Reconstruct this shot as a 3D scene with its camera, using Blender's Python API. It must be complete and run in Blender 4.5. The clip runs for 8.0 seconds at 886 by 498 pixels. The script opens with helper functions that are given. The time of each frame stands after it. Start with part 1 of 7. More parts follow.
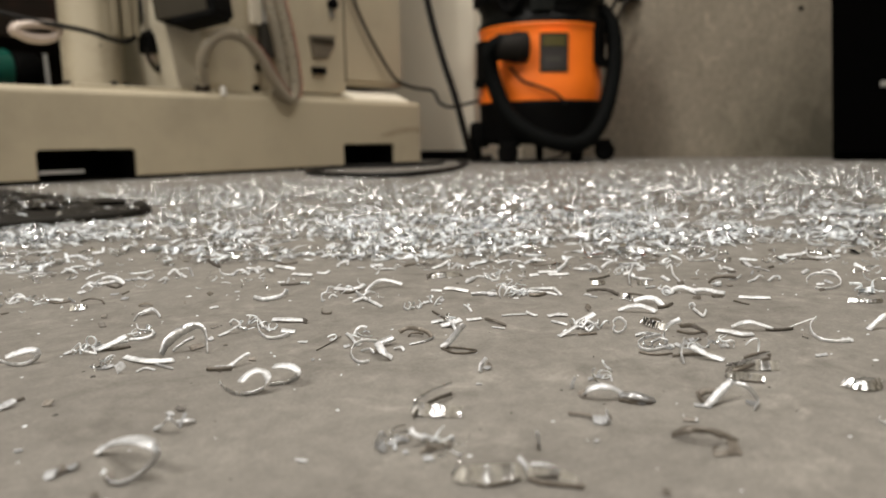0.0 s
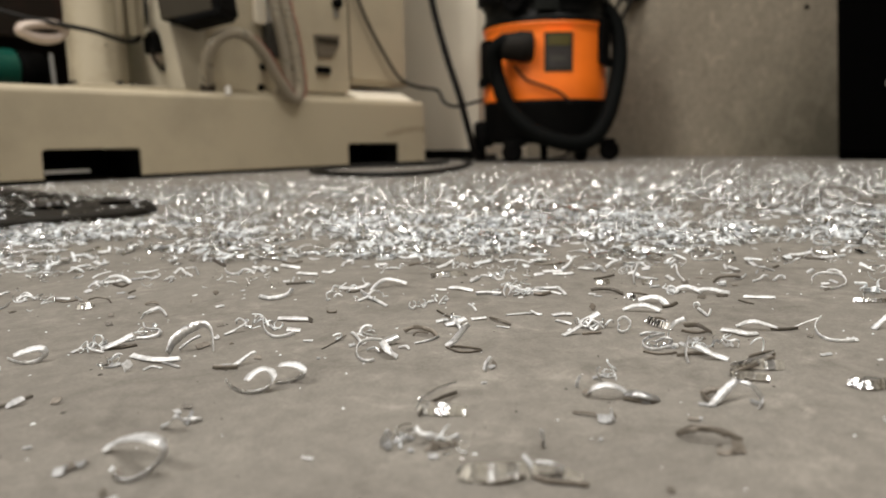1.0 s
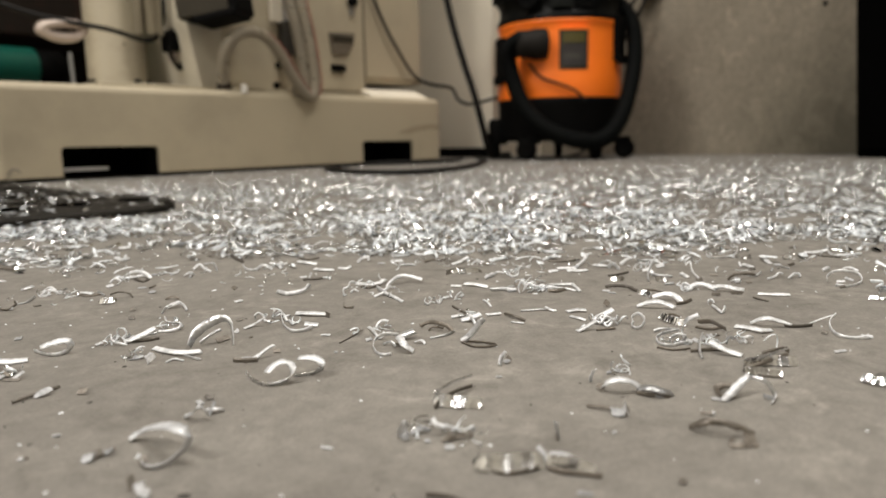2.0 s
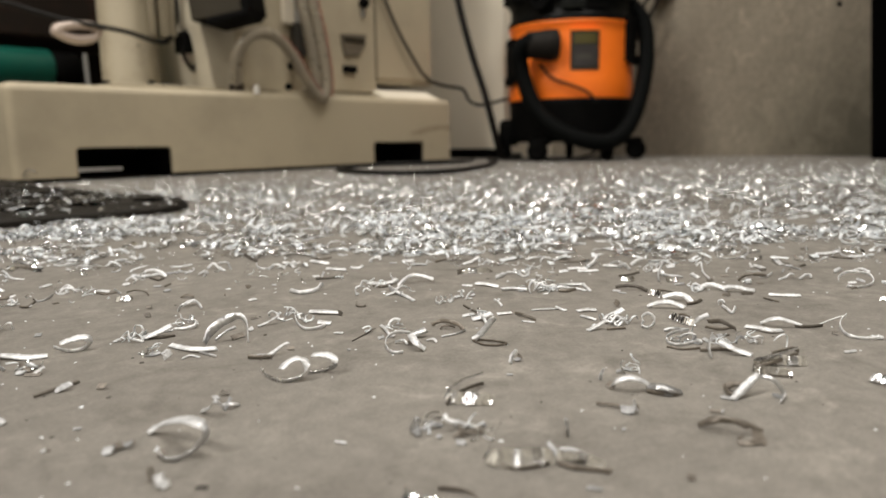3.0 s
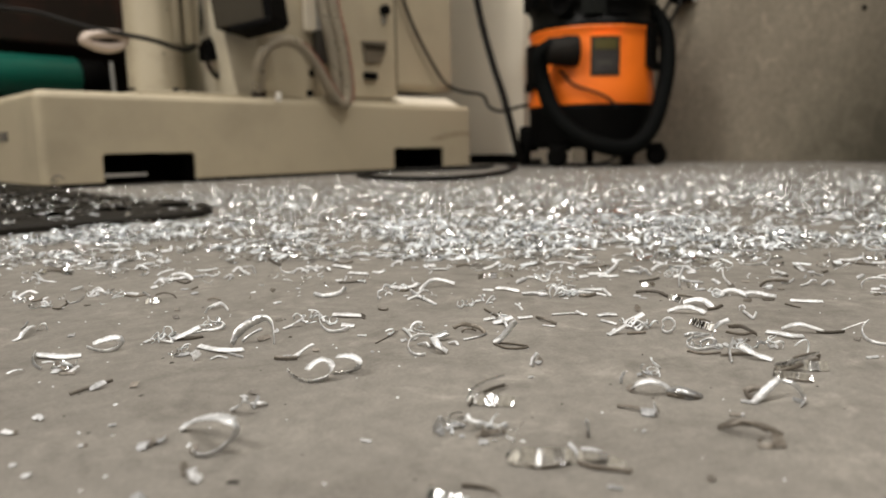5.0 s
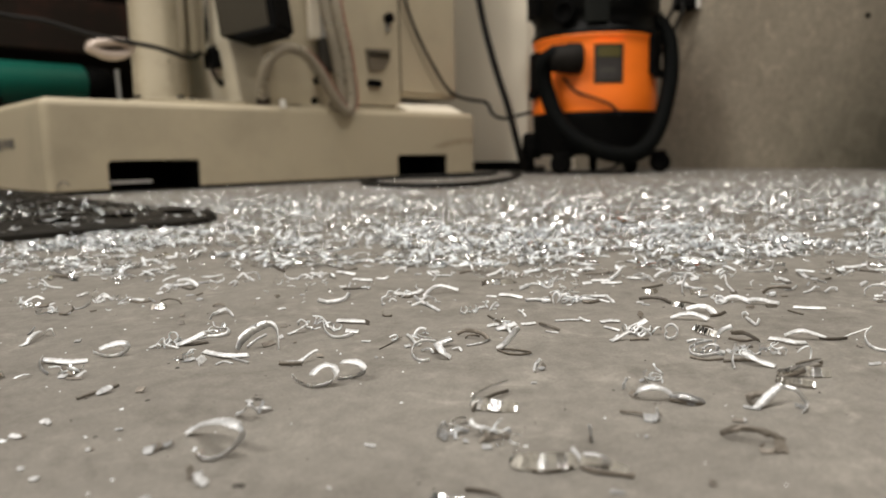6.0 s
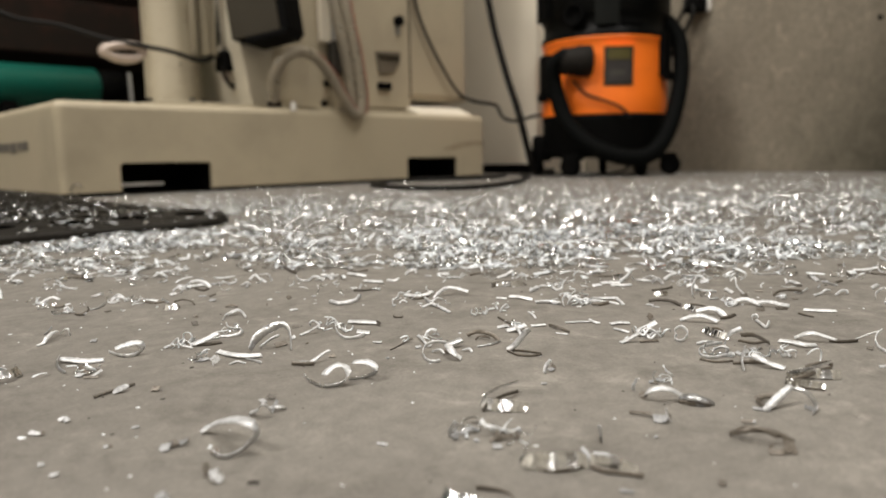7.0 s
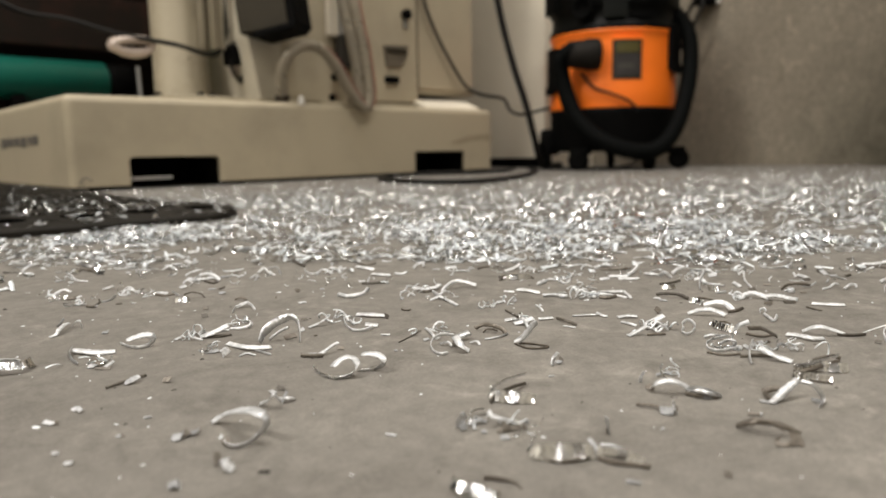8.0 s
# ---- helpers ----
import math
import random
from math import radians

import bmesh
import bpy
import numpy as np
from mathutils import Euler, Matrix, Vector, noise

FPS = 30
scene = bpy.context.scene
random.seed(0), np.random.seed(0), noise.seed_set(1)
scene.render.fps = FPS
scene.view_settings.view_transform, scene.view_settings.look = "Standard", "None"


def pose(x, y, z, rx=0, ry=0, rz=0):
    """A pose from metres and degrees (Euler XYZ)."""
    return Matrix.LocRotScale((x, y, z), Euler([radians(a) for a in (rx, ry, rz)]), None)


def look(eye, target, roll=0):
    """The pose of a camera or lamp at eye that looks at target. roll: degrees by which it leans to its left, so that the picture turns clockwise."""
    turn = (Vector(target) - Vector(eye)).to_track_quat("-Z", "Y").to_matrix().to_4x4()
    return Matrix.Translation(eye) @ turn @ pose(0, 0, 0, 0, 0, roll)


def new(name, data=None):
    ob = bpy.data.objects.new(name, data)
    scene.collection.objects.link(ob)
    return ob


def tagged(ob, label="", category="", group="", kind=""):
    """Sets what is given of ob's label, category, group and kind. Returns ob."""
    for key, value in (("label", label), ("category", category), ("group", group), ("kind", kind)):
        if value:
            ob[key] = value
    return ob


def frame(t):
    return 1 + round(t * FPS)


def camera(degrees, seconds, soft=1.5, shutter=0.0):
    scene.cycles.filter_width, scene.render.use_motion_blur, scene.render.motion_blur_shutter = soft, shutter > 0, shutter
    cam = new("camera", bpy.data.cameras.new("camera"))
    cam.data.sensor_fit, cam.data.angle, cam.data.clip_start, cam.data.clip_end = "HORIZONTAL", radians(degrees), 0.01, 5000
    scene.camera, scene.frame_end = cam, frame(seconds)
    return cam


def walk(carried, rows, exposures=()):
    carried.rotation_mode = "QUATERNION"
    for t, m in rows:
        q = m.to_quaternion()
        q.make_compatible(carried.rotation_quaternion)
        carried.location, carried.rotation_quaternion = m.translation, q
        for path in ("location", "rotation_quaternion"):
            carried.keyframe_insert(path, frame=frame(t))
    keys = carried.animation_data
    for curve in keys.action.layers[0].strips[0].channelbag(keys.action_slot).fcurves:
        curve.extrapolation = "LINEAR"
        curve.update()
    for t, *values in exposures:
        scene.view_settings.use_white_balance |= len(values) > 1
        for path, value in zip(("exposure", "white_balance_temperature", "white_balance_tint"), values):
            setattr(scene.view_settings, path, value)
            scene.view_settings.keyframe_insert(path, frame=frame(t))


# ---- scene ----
cam = camera(66.0, 8.0, soft=1.55)
cam.data.dof.use_dof = True
cam.data.dof.focus_distance = 0.255
cam.data.dof.aperture_fstop = 11.5
PATH = [
    (0, (0.00108, 0.02288, 0.06679), (1.5037, 1.3057, -0.2440), -1.09),
    (0.5, (0.00090, 0.02271, 0.06683), (1.5039, 1.3063, -0.2386), -1.08),
    (1, (0.00037, 0.02256, 0.06688), (1.4947, 1.3146, -0.2456), -1.11),
    (1.5, (-0.00097, 0.02187, 0.06685), (1.4783, 1.3300, -0.2501), -1.14),
    (3, (-0.00473, 0.01948, 0.06680), (1.4420, 1.3640, -0.2482), -1.08),
    (3.5, (-0.00549, 0.01899, 0.06674), (1.4287, 1.3768, -0.2485), -1.10),
    (4, (-0.00685, 0.01821, 0.06671), (1.4149, 1.3876, -0.2552), -1.08),
    (4.5, (-0.00770, 0.01787, 0.06690), (1.4061, 1.3979, -0.2437), -1.11),
    (6, (-0.00944, 0.01651, 0.06697), (1.3961, 1.4122, -0.2098), -1.10),
    (6.5, (-0.01025, 0.01583, 0.06708), (1.3880, 1.4206, -0.2005), -1.09),
    (7, (-0.01137, 0.01538, 0.06709), (1.3759, 1.4306, -0.2022), -1.09),
    (7.5, (-0.01197, 0.01495, 0.06698), (1.3650, 1.4389, -0.2095), -1.10),
    (8, (-0.01232, 0.01471, 0.06694), (1.3576, 1.4435, -0.2193), -1.11),
]
walk(cam, [(t, look(eye, target, roll)) for t, eye, target, roll in PATH])

# ---- light: ceiling fixtures of a workshop, warm white ----
scene.view_settings.exposure = 0.0
world = bpy.data.worlds.new("world")
scene.world = world
world.use_nodes = True
world.node_tree.nodes["Background"].inputs[0].default_value = (0.9, 0.85, 0.78, 1)
world.node_tree.nodes["Background"].inputs[1].default_value = 0.02
VIEW = -48.0        # heading of the view, for laying out what faces the camera
LAMP_POWER = 36.4
LAMP_COLOUR = (1.0, 0.945, 0.87)


# ---- materials ----
def nodes_of(name):
    m = bpy.data.materials.new(name)
    m.use_nodes = True
    return m, m.node_tree.nodes, m.node_tree.links, m.node_tree.nodes["Principled BSDF"]


def surface(name, colour, rough=0.5, metal=0.0, grain=300.0, stain=6.0, vary=0.12, bump=0.15, depth=0.0004,
            stain_colour=None, stain_amount=0.35, spec=0.5):
    """Paint, plastic or rubber with fine grain, blotchy stains, uneven gloss and slight relief."""
    m, n, l, b = nodes_of(name)
    co = n.new("ShaderNodeTexCoord")
    fine = n.new("ShaderNodeTexNoise")
    fine.inputs["Scale"].default_value = grain
    fine.inputs["Detail"].default_value = 6
    wide = n.new("ShaderNodeTexNoise")
    wide.inputs["Scale"].default_value = stain
    wide.inputs["Detail"].default_value = 9
    wide.inputs["Roughness"].default_value = 0.62
    l.new(co.outputs["Object"], fine.inputs["Vector"])
    l.new(co.outputs["Object"], wide.inputs["Vector"])
    ramp = n.new("ShaderNodeMapRange")
    ramp.inputs["From Min"].default_value = 0.48
    ramp.inputs["From Max"].default_value = 0.72
    ramp.inputs["To Max"].default_value = stain_amount
    l.new(wide.outputs["Fac"], ramp.inputs["Value"])
    mix = n.new("ShaderNodeMix")
    mix.data_type = "RGBA"
    mix.inputs["A"].default_value = (*colour, 1)
    sc = stain_colour or tuple(c * 0.55 for c in colour)
    mix.inputs["B"].default_value = (*sc, 1)
    l.new(ramp.outputs["Result"], mix.inputs["Factor"])
    val = n.new("ShaderNodeMapRange")
    val.inputs["To Min"].default_value = 1 - vary
    val.inputs["To Max"].default_value = 1 + vary
    l.new(fine.outputs["Fac"], val.inputs["Value"])
    hsv = n.new("ShaderNodeHueSaturation")
    l.new(mix.outputs["Result"], hsv.inputs["Color"])
    l.new(val.outputs["Result"], hsv.inputs["Value"])
    l.new(hsv.outputs["Color"], b.inputs["Base Color"])
    rr = n.new("ShaderNodeMapRange")
    rr.inputs["To Min"].default_value = max(0.03, rough - 0.12)
    rr.inputs["To Max"].default_value = min(1.0, rough + 0.12)
    l.new(wide.outputs["Fac"], rr.inputs["Value"])
    l.new(rr.outputs["Result"], b.inputs["Roughness"])
    bp = n.new("ShaderNodeBump")
    bp.inputs["Strength"].default_value = bump
    bp.inputs["Distance"].default_value = depth
    l.new(fine.outputs["Fac"], bp.inputs["Height"])
    l.new(bp.outputs["Normal"], b.inputs["Normal"])
    b.inputs["Metallic"].default_value = metal
    b.inputs["Specular IOR Level"].default_value = spec
    return m


def concrete(name, light, dark, scale=1.0, rough=0.7, speck=0.25, warm=None, upright=1.0, spec=0.5, blots=0.6, dark_patch=None):
    """Troweled or cast concrete: clouds, stains, fine aggregate, pits."""
    m, n, l, b = nodes_of(name)
    co = n.new("ShaderNodeTexCoord")
    long = n.new("ShaderNodeMapping")       # below one, clouds and stains are drawn out upright
    long.inputs["Scale"].default_value = (1, 1, upright)
    l.new(co.outputs["Object"], long.inputs["Vector"])

    def noise_at(s, detail=8, r=0.6, dist=0.0):
        t = n.new("ShaderNodeTexNoise")
        t.inputs["Scale"].default_value = s * scale
        t.inputs["Detail"].default_value = detail
        t.inputs["Roughness"].default_value = r
        t.inputs["Distortion"].default_value = dist
        l.new(long.outputs["Vector"], t.inputs["Vector"])
        return t
    cloud, blot, fine = noise_at(2.2, 10, 0.6, 0.6), noise_at(26, 8, 0.7, 1.2), noise_at(900, 4, 0.7)
    r1 = n.new("ShaderNodeMapRange")
    r1.inputs["From Min"].default_value, r1.inputs["From Max"].default_value = 0.32, 0.68
    l.new(cloud.outputs["Fac"], r1.inputs["Value"])
    mix = n.new("ShaderNodeMix")
    mix.data_type = "RGBA"
    mix.inputs["A"].default_value, mix.inputs["B"].default_value = (*light, 1), (*dark, 1)
    l.new(r1.outputs["Result"], mix.inputs["Factor"])
    r2 = n.new("ShaderNodeMapRange")
    r2.inputs["From Min"].default_value, r2.inputs["From Max"].default_value = 0.5, 0.72
    r2.inputs["To Max"].default_value = blots
    l.new(blot.outputs["Fac"], r2.inputs["Value"])
    mix2 = n.new("ShaderNodeMix")
    mix2.data_type = "RGBA"
    mix2.inputs["B"].default_value = (*(warm or tuple(c * 0.6 for c in dark)), 1)
    l.new(mix.outputs["Result"], mix2.inputs["A"])
    l.new(r2.outputs["Result"], mix2.inputs["Factor"])
    mot = noise_at(150, 5, 0.6, 0.4)
    dust = noise_at(48, 7, 0.65, 0.8)
    r6 = n.new("ShaderNodeMapRange")
    r6.inputs["From Min"].default_value, r6.inputs["From Max"].default_value = 0.54, 0.72
    r6.inputs["To Min"].default_value, r6.inputs["To Max"].default_value = 0.98, 1.36
    l.new(dust.outputs["Fac"], r6.inputs["Value"])
    r5 = n.new("ShaderNodeMapRange")
    r5.inputs["From Min"].default_value, r5.inputs["From Max"].default_value = 0.3, 0.7
    r5.inputs["To Min"].default_value, r5.inputs["To Max"].default_value = 0.86, 1.16
    l.new(mot.outputs["Fac"], r5.inputs["Value"])
    r3 = n.new("ShaderNodeMapRange")
    r3.inputs["From Min"].default_value, r3.inputs["From Max"].default_value = 0.3, 0.7
    r3.inputs["To Min"].default_value, r3.inputs["To Max"].default_value = 1 - speck, 1 + speck
    l.new(fine.outputs["Fac"], r3.inputs["Value"])
    hsv = n.new("ShaderNodeHueSaturation")
    l.new(mix2.outputs["Result"], hsv.inputs["Color"])
    both = n.new("ShaderNodeMath")
    both.operation = "MULTIPLY"
    l.new(r3.outputs["Result"], both.inputs[0])
    l.new(r5.outputs["Result"], both.inputs[1])
    dusty = n.new("ShaderNodeMath")
    dusty.operation = "MULTIPLY"
    l.new(both.outputs["Value"], dusty.inputs[0])
    l.new(r6.outputs["Result"], dusty.inputs[1])
    l.new(dusty.outputs["Value"], hsv.inputs["Value"])
    l.new(hsv.outputs["Color"], b.inputs["Base Color"])
    if dark_patch:        # a darker patch creeping up from one foot of the wall, with an uneven rim
        off = n.new("ShaderNodeVectorMath")
        off.operation = "SUBTRACT"
        off.inputs[1].default_value = dark_patch
        l.new(co.outputs["Object"], off.inputs[0])
        far = n.new("ShaderNodeVectorMath")
        far.operation = "LENGTH"
        l.new(off.outputs["Vector"], far.inputs[0])
        rim = n.new("ShaderNodeMath")
        rim.operation = "MULTIPLY_ADD"
        rim.inputs[1].default_value = 0.55
        l.new(blot.outputs["Fac"], rim.inputs[0])
        l.new(far.outputs["Value"], rim.inputs[2])
        r7 = n.new("ShaderNodeMapRange")
        r7.inputs["From Min"].default_value, r7.inputs["From Max"].default_value = 0.32, 0.68
        r7.inputs["To Min"].default_value, r7.inputs["To Max"].default_value = 0.92, 0.0
        l.new(rim.outputs["Value"], r7.inputs["Value"])
        # mixes the darker patch over the concrete colour
        wet = n.new("ShaderNodeMix")
        wet.data_type = "RGBA"
        wet.inputs["B"].default_value = (0.062, 0.056, 0.038, 1)
        l.new(hsv.outputs["Color"], wet.inputs["A"])
        l.new(r7.outputs["Result"], wet.inputs["Factor"])
        l.new(wet.outputs["Result"], b.inputs["Base Color"])
    r4 = n.new("ShaderNodeMapRange")
    r4.inputs["To Min"].default_value, r4.inputs["To Max"].default_value = rough - 0.14, rough + 0.14
    l.new(blot.outputs["Fac"], r4.inputs["Value"])
    l.new(r4.outputs["Result"], b.inputs["Roughness"])
    add = n.new("ShaderNodeMath")
    add.operation = "MULTIPLY_ADD"
    add.inputs[1].default_value = 0.35
    l.new(fine.outputs["Fac"], add.inputs[0])
    l.new(blot.outputs["Fac"], add.inputs[2])
    bp = n.new("ShaderNodeBump")
    b.inputs["Specular IOR Level"].default_value = spec
    bp.inputs["Strength"].default_value, bp.inputs["Distance"].default_value = 0.22, 0.0005
    l.new(add.outputs["Value"], bp.inputs["Height"])
    l.new(bp.outputs["Normal"], b.inputs["Normal"])
    return m


def chip_metal(name, island=False, metal=1.0, rough=(0.12, 0.36), tones=(0.8, 0.97), relief=0.6, tint=(0.95, 0.97, 1.0), uneven_min=0.95):
    """Freshly cut aluminium: bright, with fine cross ridges and dull torn patches."""
    m, n, l, b = nodes_of(name)
    co = n.new("ShaderNodeTexCoord")
    rid = n.new("ShaderNodeTexNoise")
    rid.inputs["Scale"].default_value, rid.inputs["Detail"].default_value = 900, 3
    dull = n.new("ShaderNodeTexNoise")
    dull.inputs["Scale"].default_value, dull.inputs["Detail"].default_value = 160, 4
    l.new(co.outputs["Object"], rid.inputs["Vector"])
    l.new(co.outputs["Object"], dull.inputs["Vector"])
    rnd = n.new("ShaderNodeNewGeometry") if island else n.new("ShaderNodeObjectInfo")
    tone = n.new("ShaderNodeMapRange")
    tone.inputs["To Min"].default_value, tone.inputs["To Max"].default_value = tones
    l.new(rnd.outputs["Random Per Island" if island else "Random"], tone.inputs["Value"])
    hsv = n.new("ShaderNodeHueSaturation")
    hsv.inputs["Color"].default_value = (*tint, 1)
    blot = n.new("ShaderNodeMapRange")
    blot.inputs["From Min"].default_value, blot.inputs["From Max"].default_value = 0.3, 0.6
    blot.inputs["To Min"].default_value, blot.inputs["To Max"].default_value = 0.72, 1.0
    l.new(rid.outputs["Fac"], blot.inputs["Value"])
    both = n.new("ShaderNodeMath")
    both.operation = "MULTIPLY"
    patch = n.new("ShaderNodeTexNoise")        # burnished and torn stretches a few millimetres long
    patch.inputs["Scale"].default_value, patch.inputs["Detail"].default_value = 190, 2
    l.new(co.outputs["Object"], patch.inputs["Vector"])
    uneven = n.new("ShaderNodeMapRange")
    uneven.inputs["From Min"].default_value, uneven.inputs["From Max"].default_value = 0.36, 0.6
    uneven.inputs["To Min"].default_value, uneven.inputs["To Max"].default_value = uneven_min, 1.0
    l.new(patch.outputs["Fac"], uneven.inputs["Value"])
    mixed = n.new("ShaderNodeMath")
    mixed.operation = "MULTIPLY"
    l.new(tone.outputs["Result"], mixed.inputs[0])
    l.new(uneven.outputs["Result"], mixed.inputs[1])
    l.new(mixed.outputs["Value"], both.inputs[0])
    l.new(blot.outputs["Result"], both.inputs[1])
    l.new(both.outputs["Value"], hsv.inputs["Value"])
    l.new(hsv.outputs["Color"], b.inputs["Base Color"])
    rr = n.new("ShaderNodeMapRange")
    rr.inputs["From Min"].default_value, rr.inputs["From Max"].default_value = 0.35, 0.65
    rr.inputs["To Min"].default_value, rr.inputs["To Max"].default_value = rough
    l.new(dull.outputs["Fac"], rr.inputs["Value"])
    l.new(rr.outputs["Result"], b.inputs["Roughness"])
    bp = n.new("ShaderNodeBump")
    bp.inputs["Strength"].default_value, bp.inputs["Distance"].default_value = relief, 0.0003
    l.new(rid.outputs["Fac"], bp.inputs["Height"])
    l.new(bp.outputs["Normal"], b.inputs["Normal"])
    b.inputs["Metallic"].default_value = metal
    return m


FLOOR_MAT = concrete("floor_concrete", (0.197, 0.185, 0.167), (0.1425, 0.1325, 0.1185), rough=0.72, speck=0.16, warm=(0.085, 0.078, 0.068), spec=0.27)
WALL_MAT = concrete("cast_concrete", (0.262, 0.232, 0.18), (0.172, 0.147, 0.112), scale=0.5, rough=0.85, warm=(0.12, 0.1, 0.074), upright=0.7, blots=0.3, dark_patch=(2.25, 0.47, 0.03))
PAINT_WALL = surface("wall_paint", (0.8, 0.74, 0.62), 0.6, stain=2.5, stain_amount=0.2)
GREY_WALL = surface("grey_wall_paint", (0.6, 0.56, 0.48), 0.6, stain=2.5, stain_amount=0.3)
# near-black colour stands in for a wall left without light
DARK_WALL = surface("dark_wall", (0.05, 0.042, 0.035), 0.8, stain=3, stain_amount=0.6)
CEIL_MAT = surface("ceiling_paint", (0.42, 0.4, 0.37), 0.8)
CREAM = surface("cream_enamel", (0.425, 0.37, 0.268), 0.52, grain=220, stain=4.0, vary=0.05, stain_colour=(0.22, 0.19, 0.14), stain_amount=0.4)
CREAM_CAST = surface("cream_casting", (0.335, 0.295, 0.215), 0.48, grain=120, stain=9.0, vary=0.06, bump=0.4, depth=0.001, stain_colour=(0.17, 0.135, 0.095), stain_amount=0.6)
CREAM_LIGHT = surface("pale_enamel", (0.5, 0.46, 0.37), 0.4, stain=8.0)
BLACK = surface("black_plastic", (0.003, 0.003, 0.003), 0.65, stain_colour=(0.006, 0.006, 0.005), stain=20, spec=0.04)
CABINET = surface("matt_black_paint", (0.0006, 0.0006, 0.0006), 0.9, stain_colour=(0.0012, 0.0012, 0.001), stain=9, spec=0.02)
HOSE_BLACK = surface("black_hose_plastic", (0.003, 0.0035, 0.0035), 0.6, stain_colour=(0.006, 0.006, 0.005), stain=25, spec=0.04)
RUBBER = surface("black_rubber", (0.015, 0.0135, 0.0115), 0.6, grain=500, stain=14, stain_colour=(0.03, 0.027, 0.022), bump=0.4, spec=0.1)
LID = surface("satin_black_plastic", (0.0024, 0.0026, 0.0025), 0.4, stain_colour=(0.006, 0.0065, 0.006), stain=9, spec=0.08)
INLET_GREY = surface("worn_black_plastic", (0.012, 0.0105, 0.009), 0.6, stain=30, spec=0.1)
# lighter than the lid, for the sheen painted onto it
LID_SHEEN = surface("lid_sheen_grey", (0.0055, 0.0065, 0.006), 0.4, stain=12, spec=0.12)
OLIVE_PLATE = surface("olive_grey_plate", (0.032, 0.027, 0.018), 0.6, stain=18, spec=0.2)
SMEAR = surface("dried_coolant", (0.33, 0.28, 0.195), 0.5, stain=40, stain_amount=0.5)
# brown for paint chips, and for the shade painted into the louvre
LOUVRE = surface("louvre_shade_and_chip_brown", (0.13, 0.11, 0.08), 0.55, stain=12)
# near-black for recesses; paints the shade in base gap, slots and mat holes
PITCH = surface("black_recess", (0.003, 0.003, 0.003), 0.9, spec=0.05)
ORANGE = surface("orange_plastic", (0.98, 0.2, 0.014), 0.42, grain=260, stain=7, vary=0.04, stain_colour=(0.72, 0.14, 0.004), stain_amount=0.3)
GREEN = surface("green_enamel", (0.0, 0.115, 0.082), 0.45, stain=8, stain_colour=(0.0, 0.1, 0.07))
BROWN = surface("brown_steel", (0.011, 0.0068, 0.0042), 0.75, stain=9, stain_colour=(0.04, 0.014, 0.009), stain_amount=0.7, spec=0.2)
STEEL = surface("bright_steel", (0.72, 0.72, 0.72), 0.42, metal=0.8, grain=600, stain=20)
GREY = surface("grey_plastic", (0.2, 0.195, 0.18), 0.5)
DARK_GREY = surface("dark_grey_plate", (0.035, 0.032, 0.026), 0.6, stain=18)
WHITE = surface("white_plastic", (0.74, 0.72, 0.68), 0.45)
PINK_HOSE = surface("milky_hose", (0.52, 0.435, 0.38), 0.35, stain=30)
CORD = surface("black_cord", (0.006, 0.0055, 0.005), 0.55, spec=0.2)
AIR_HOSE = surface("worn_rubber_hose", (0.007, 0.0062, 0.0055), 0.6, stain=18, spec=0.1)
LABEL_GREY = surface("label_grey", (0.034, 0.031, 0.03), 0.5, stain=40, stain_colour=(0.075, 0.069, 0.075), spec=0.2)
LABEL_OLIVE = surface("label_olive", (0.06, 0.05, 0.006), 0.5, stain=40)
INK = surface("faded_ink", (0.11, 0.1, 0.09), 0.6)
RED = surface("red_stripe", (0.27, 0.09, 0.065), 0.4)
CHIP = chip_metal("cut_aluminium", False, 1.0, (0.12, 0.34), (0.62, 0.98))
CHIP_ISLAND = chip_metal("cut_aluminium_swarf", True, 1.0, (0.05, 0.16), (0.94, 1.0), 0.12, tint=(0.92, 0.96, 1.0))
# dark tone puts the chips' shaded sides and dark reflections into the colour
CHIP_SHADE = chip_metal("shade_dark_aluminium", False, 0.35, (0.32, 0.5), (0.08, 0.2), tint=(1.0, 0.88, 0.74))
CHIP_STRIPE = chip_metal("rippled_aluminium", False, 1.0, (0.14, 0.24), (0.88, 0.98), 0.2)
CHIP_GREY = chip_metal("worn_aluminium", False, 0.8, (0.28, 0.44), (0.45, 0.7))
CHIP_DULL = chip_metal("torn_aluminium", False, 0.42, (0.4, 0.54), (0.72, 0.96), uneven_min=0.72)
CRUMB_BRIGHT = chip_metal("torn_aluminium_crumbs", True, 0.42, (0.4, 0.54), (0.32, 0.74), uneven_min=0.72)
CRUMB_DARK = chip_metal("dark_aluminium_crumbs", True, 0.35, (0.32, 0.5), (0.08, 0.2), tint=(1.0, 0.88, 0.74))
DULL_ISLAND = chip_metal("torn_aluminium_swarf", True, 0.12, (0.25, 0.5), (0.94, 1.0), tint=(0.9, 0.95, 1.0))
DIRT = surface("dark_grit", (0.045, 0.04, 0.035), 0.8, grain=900)


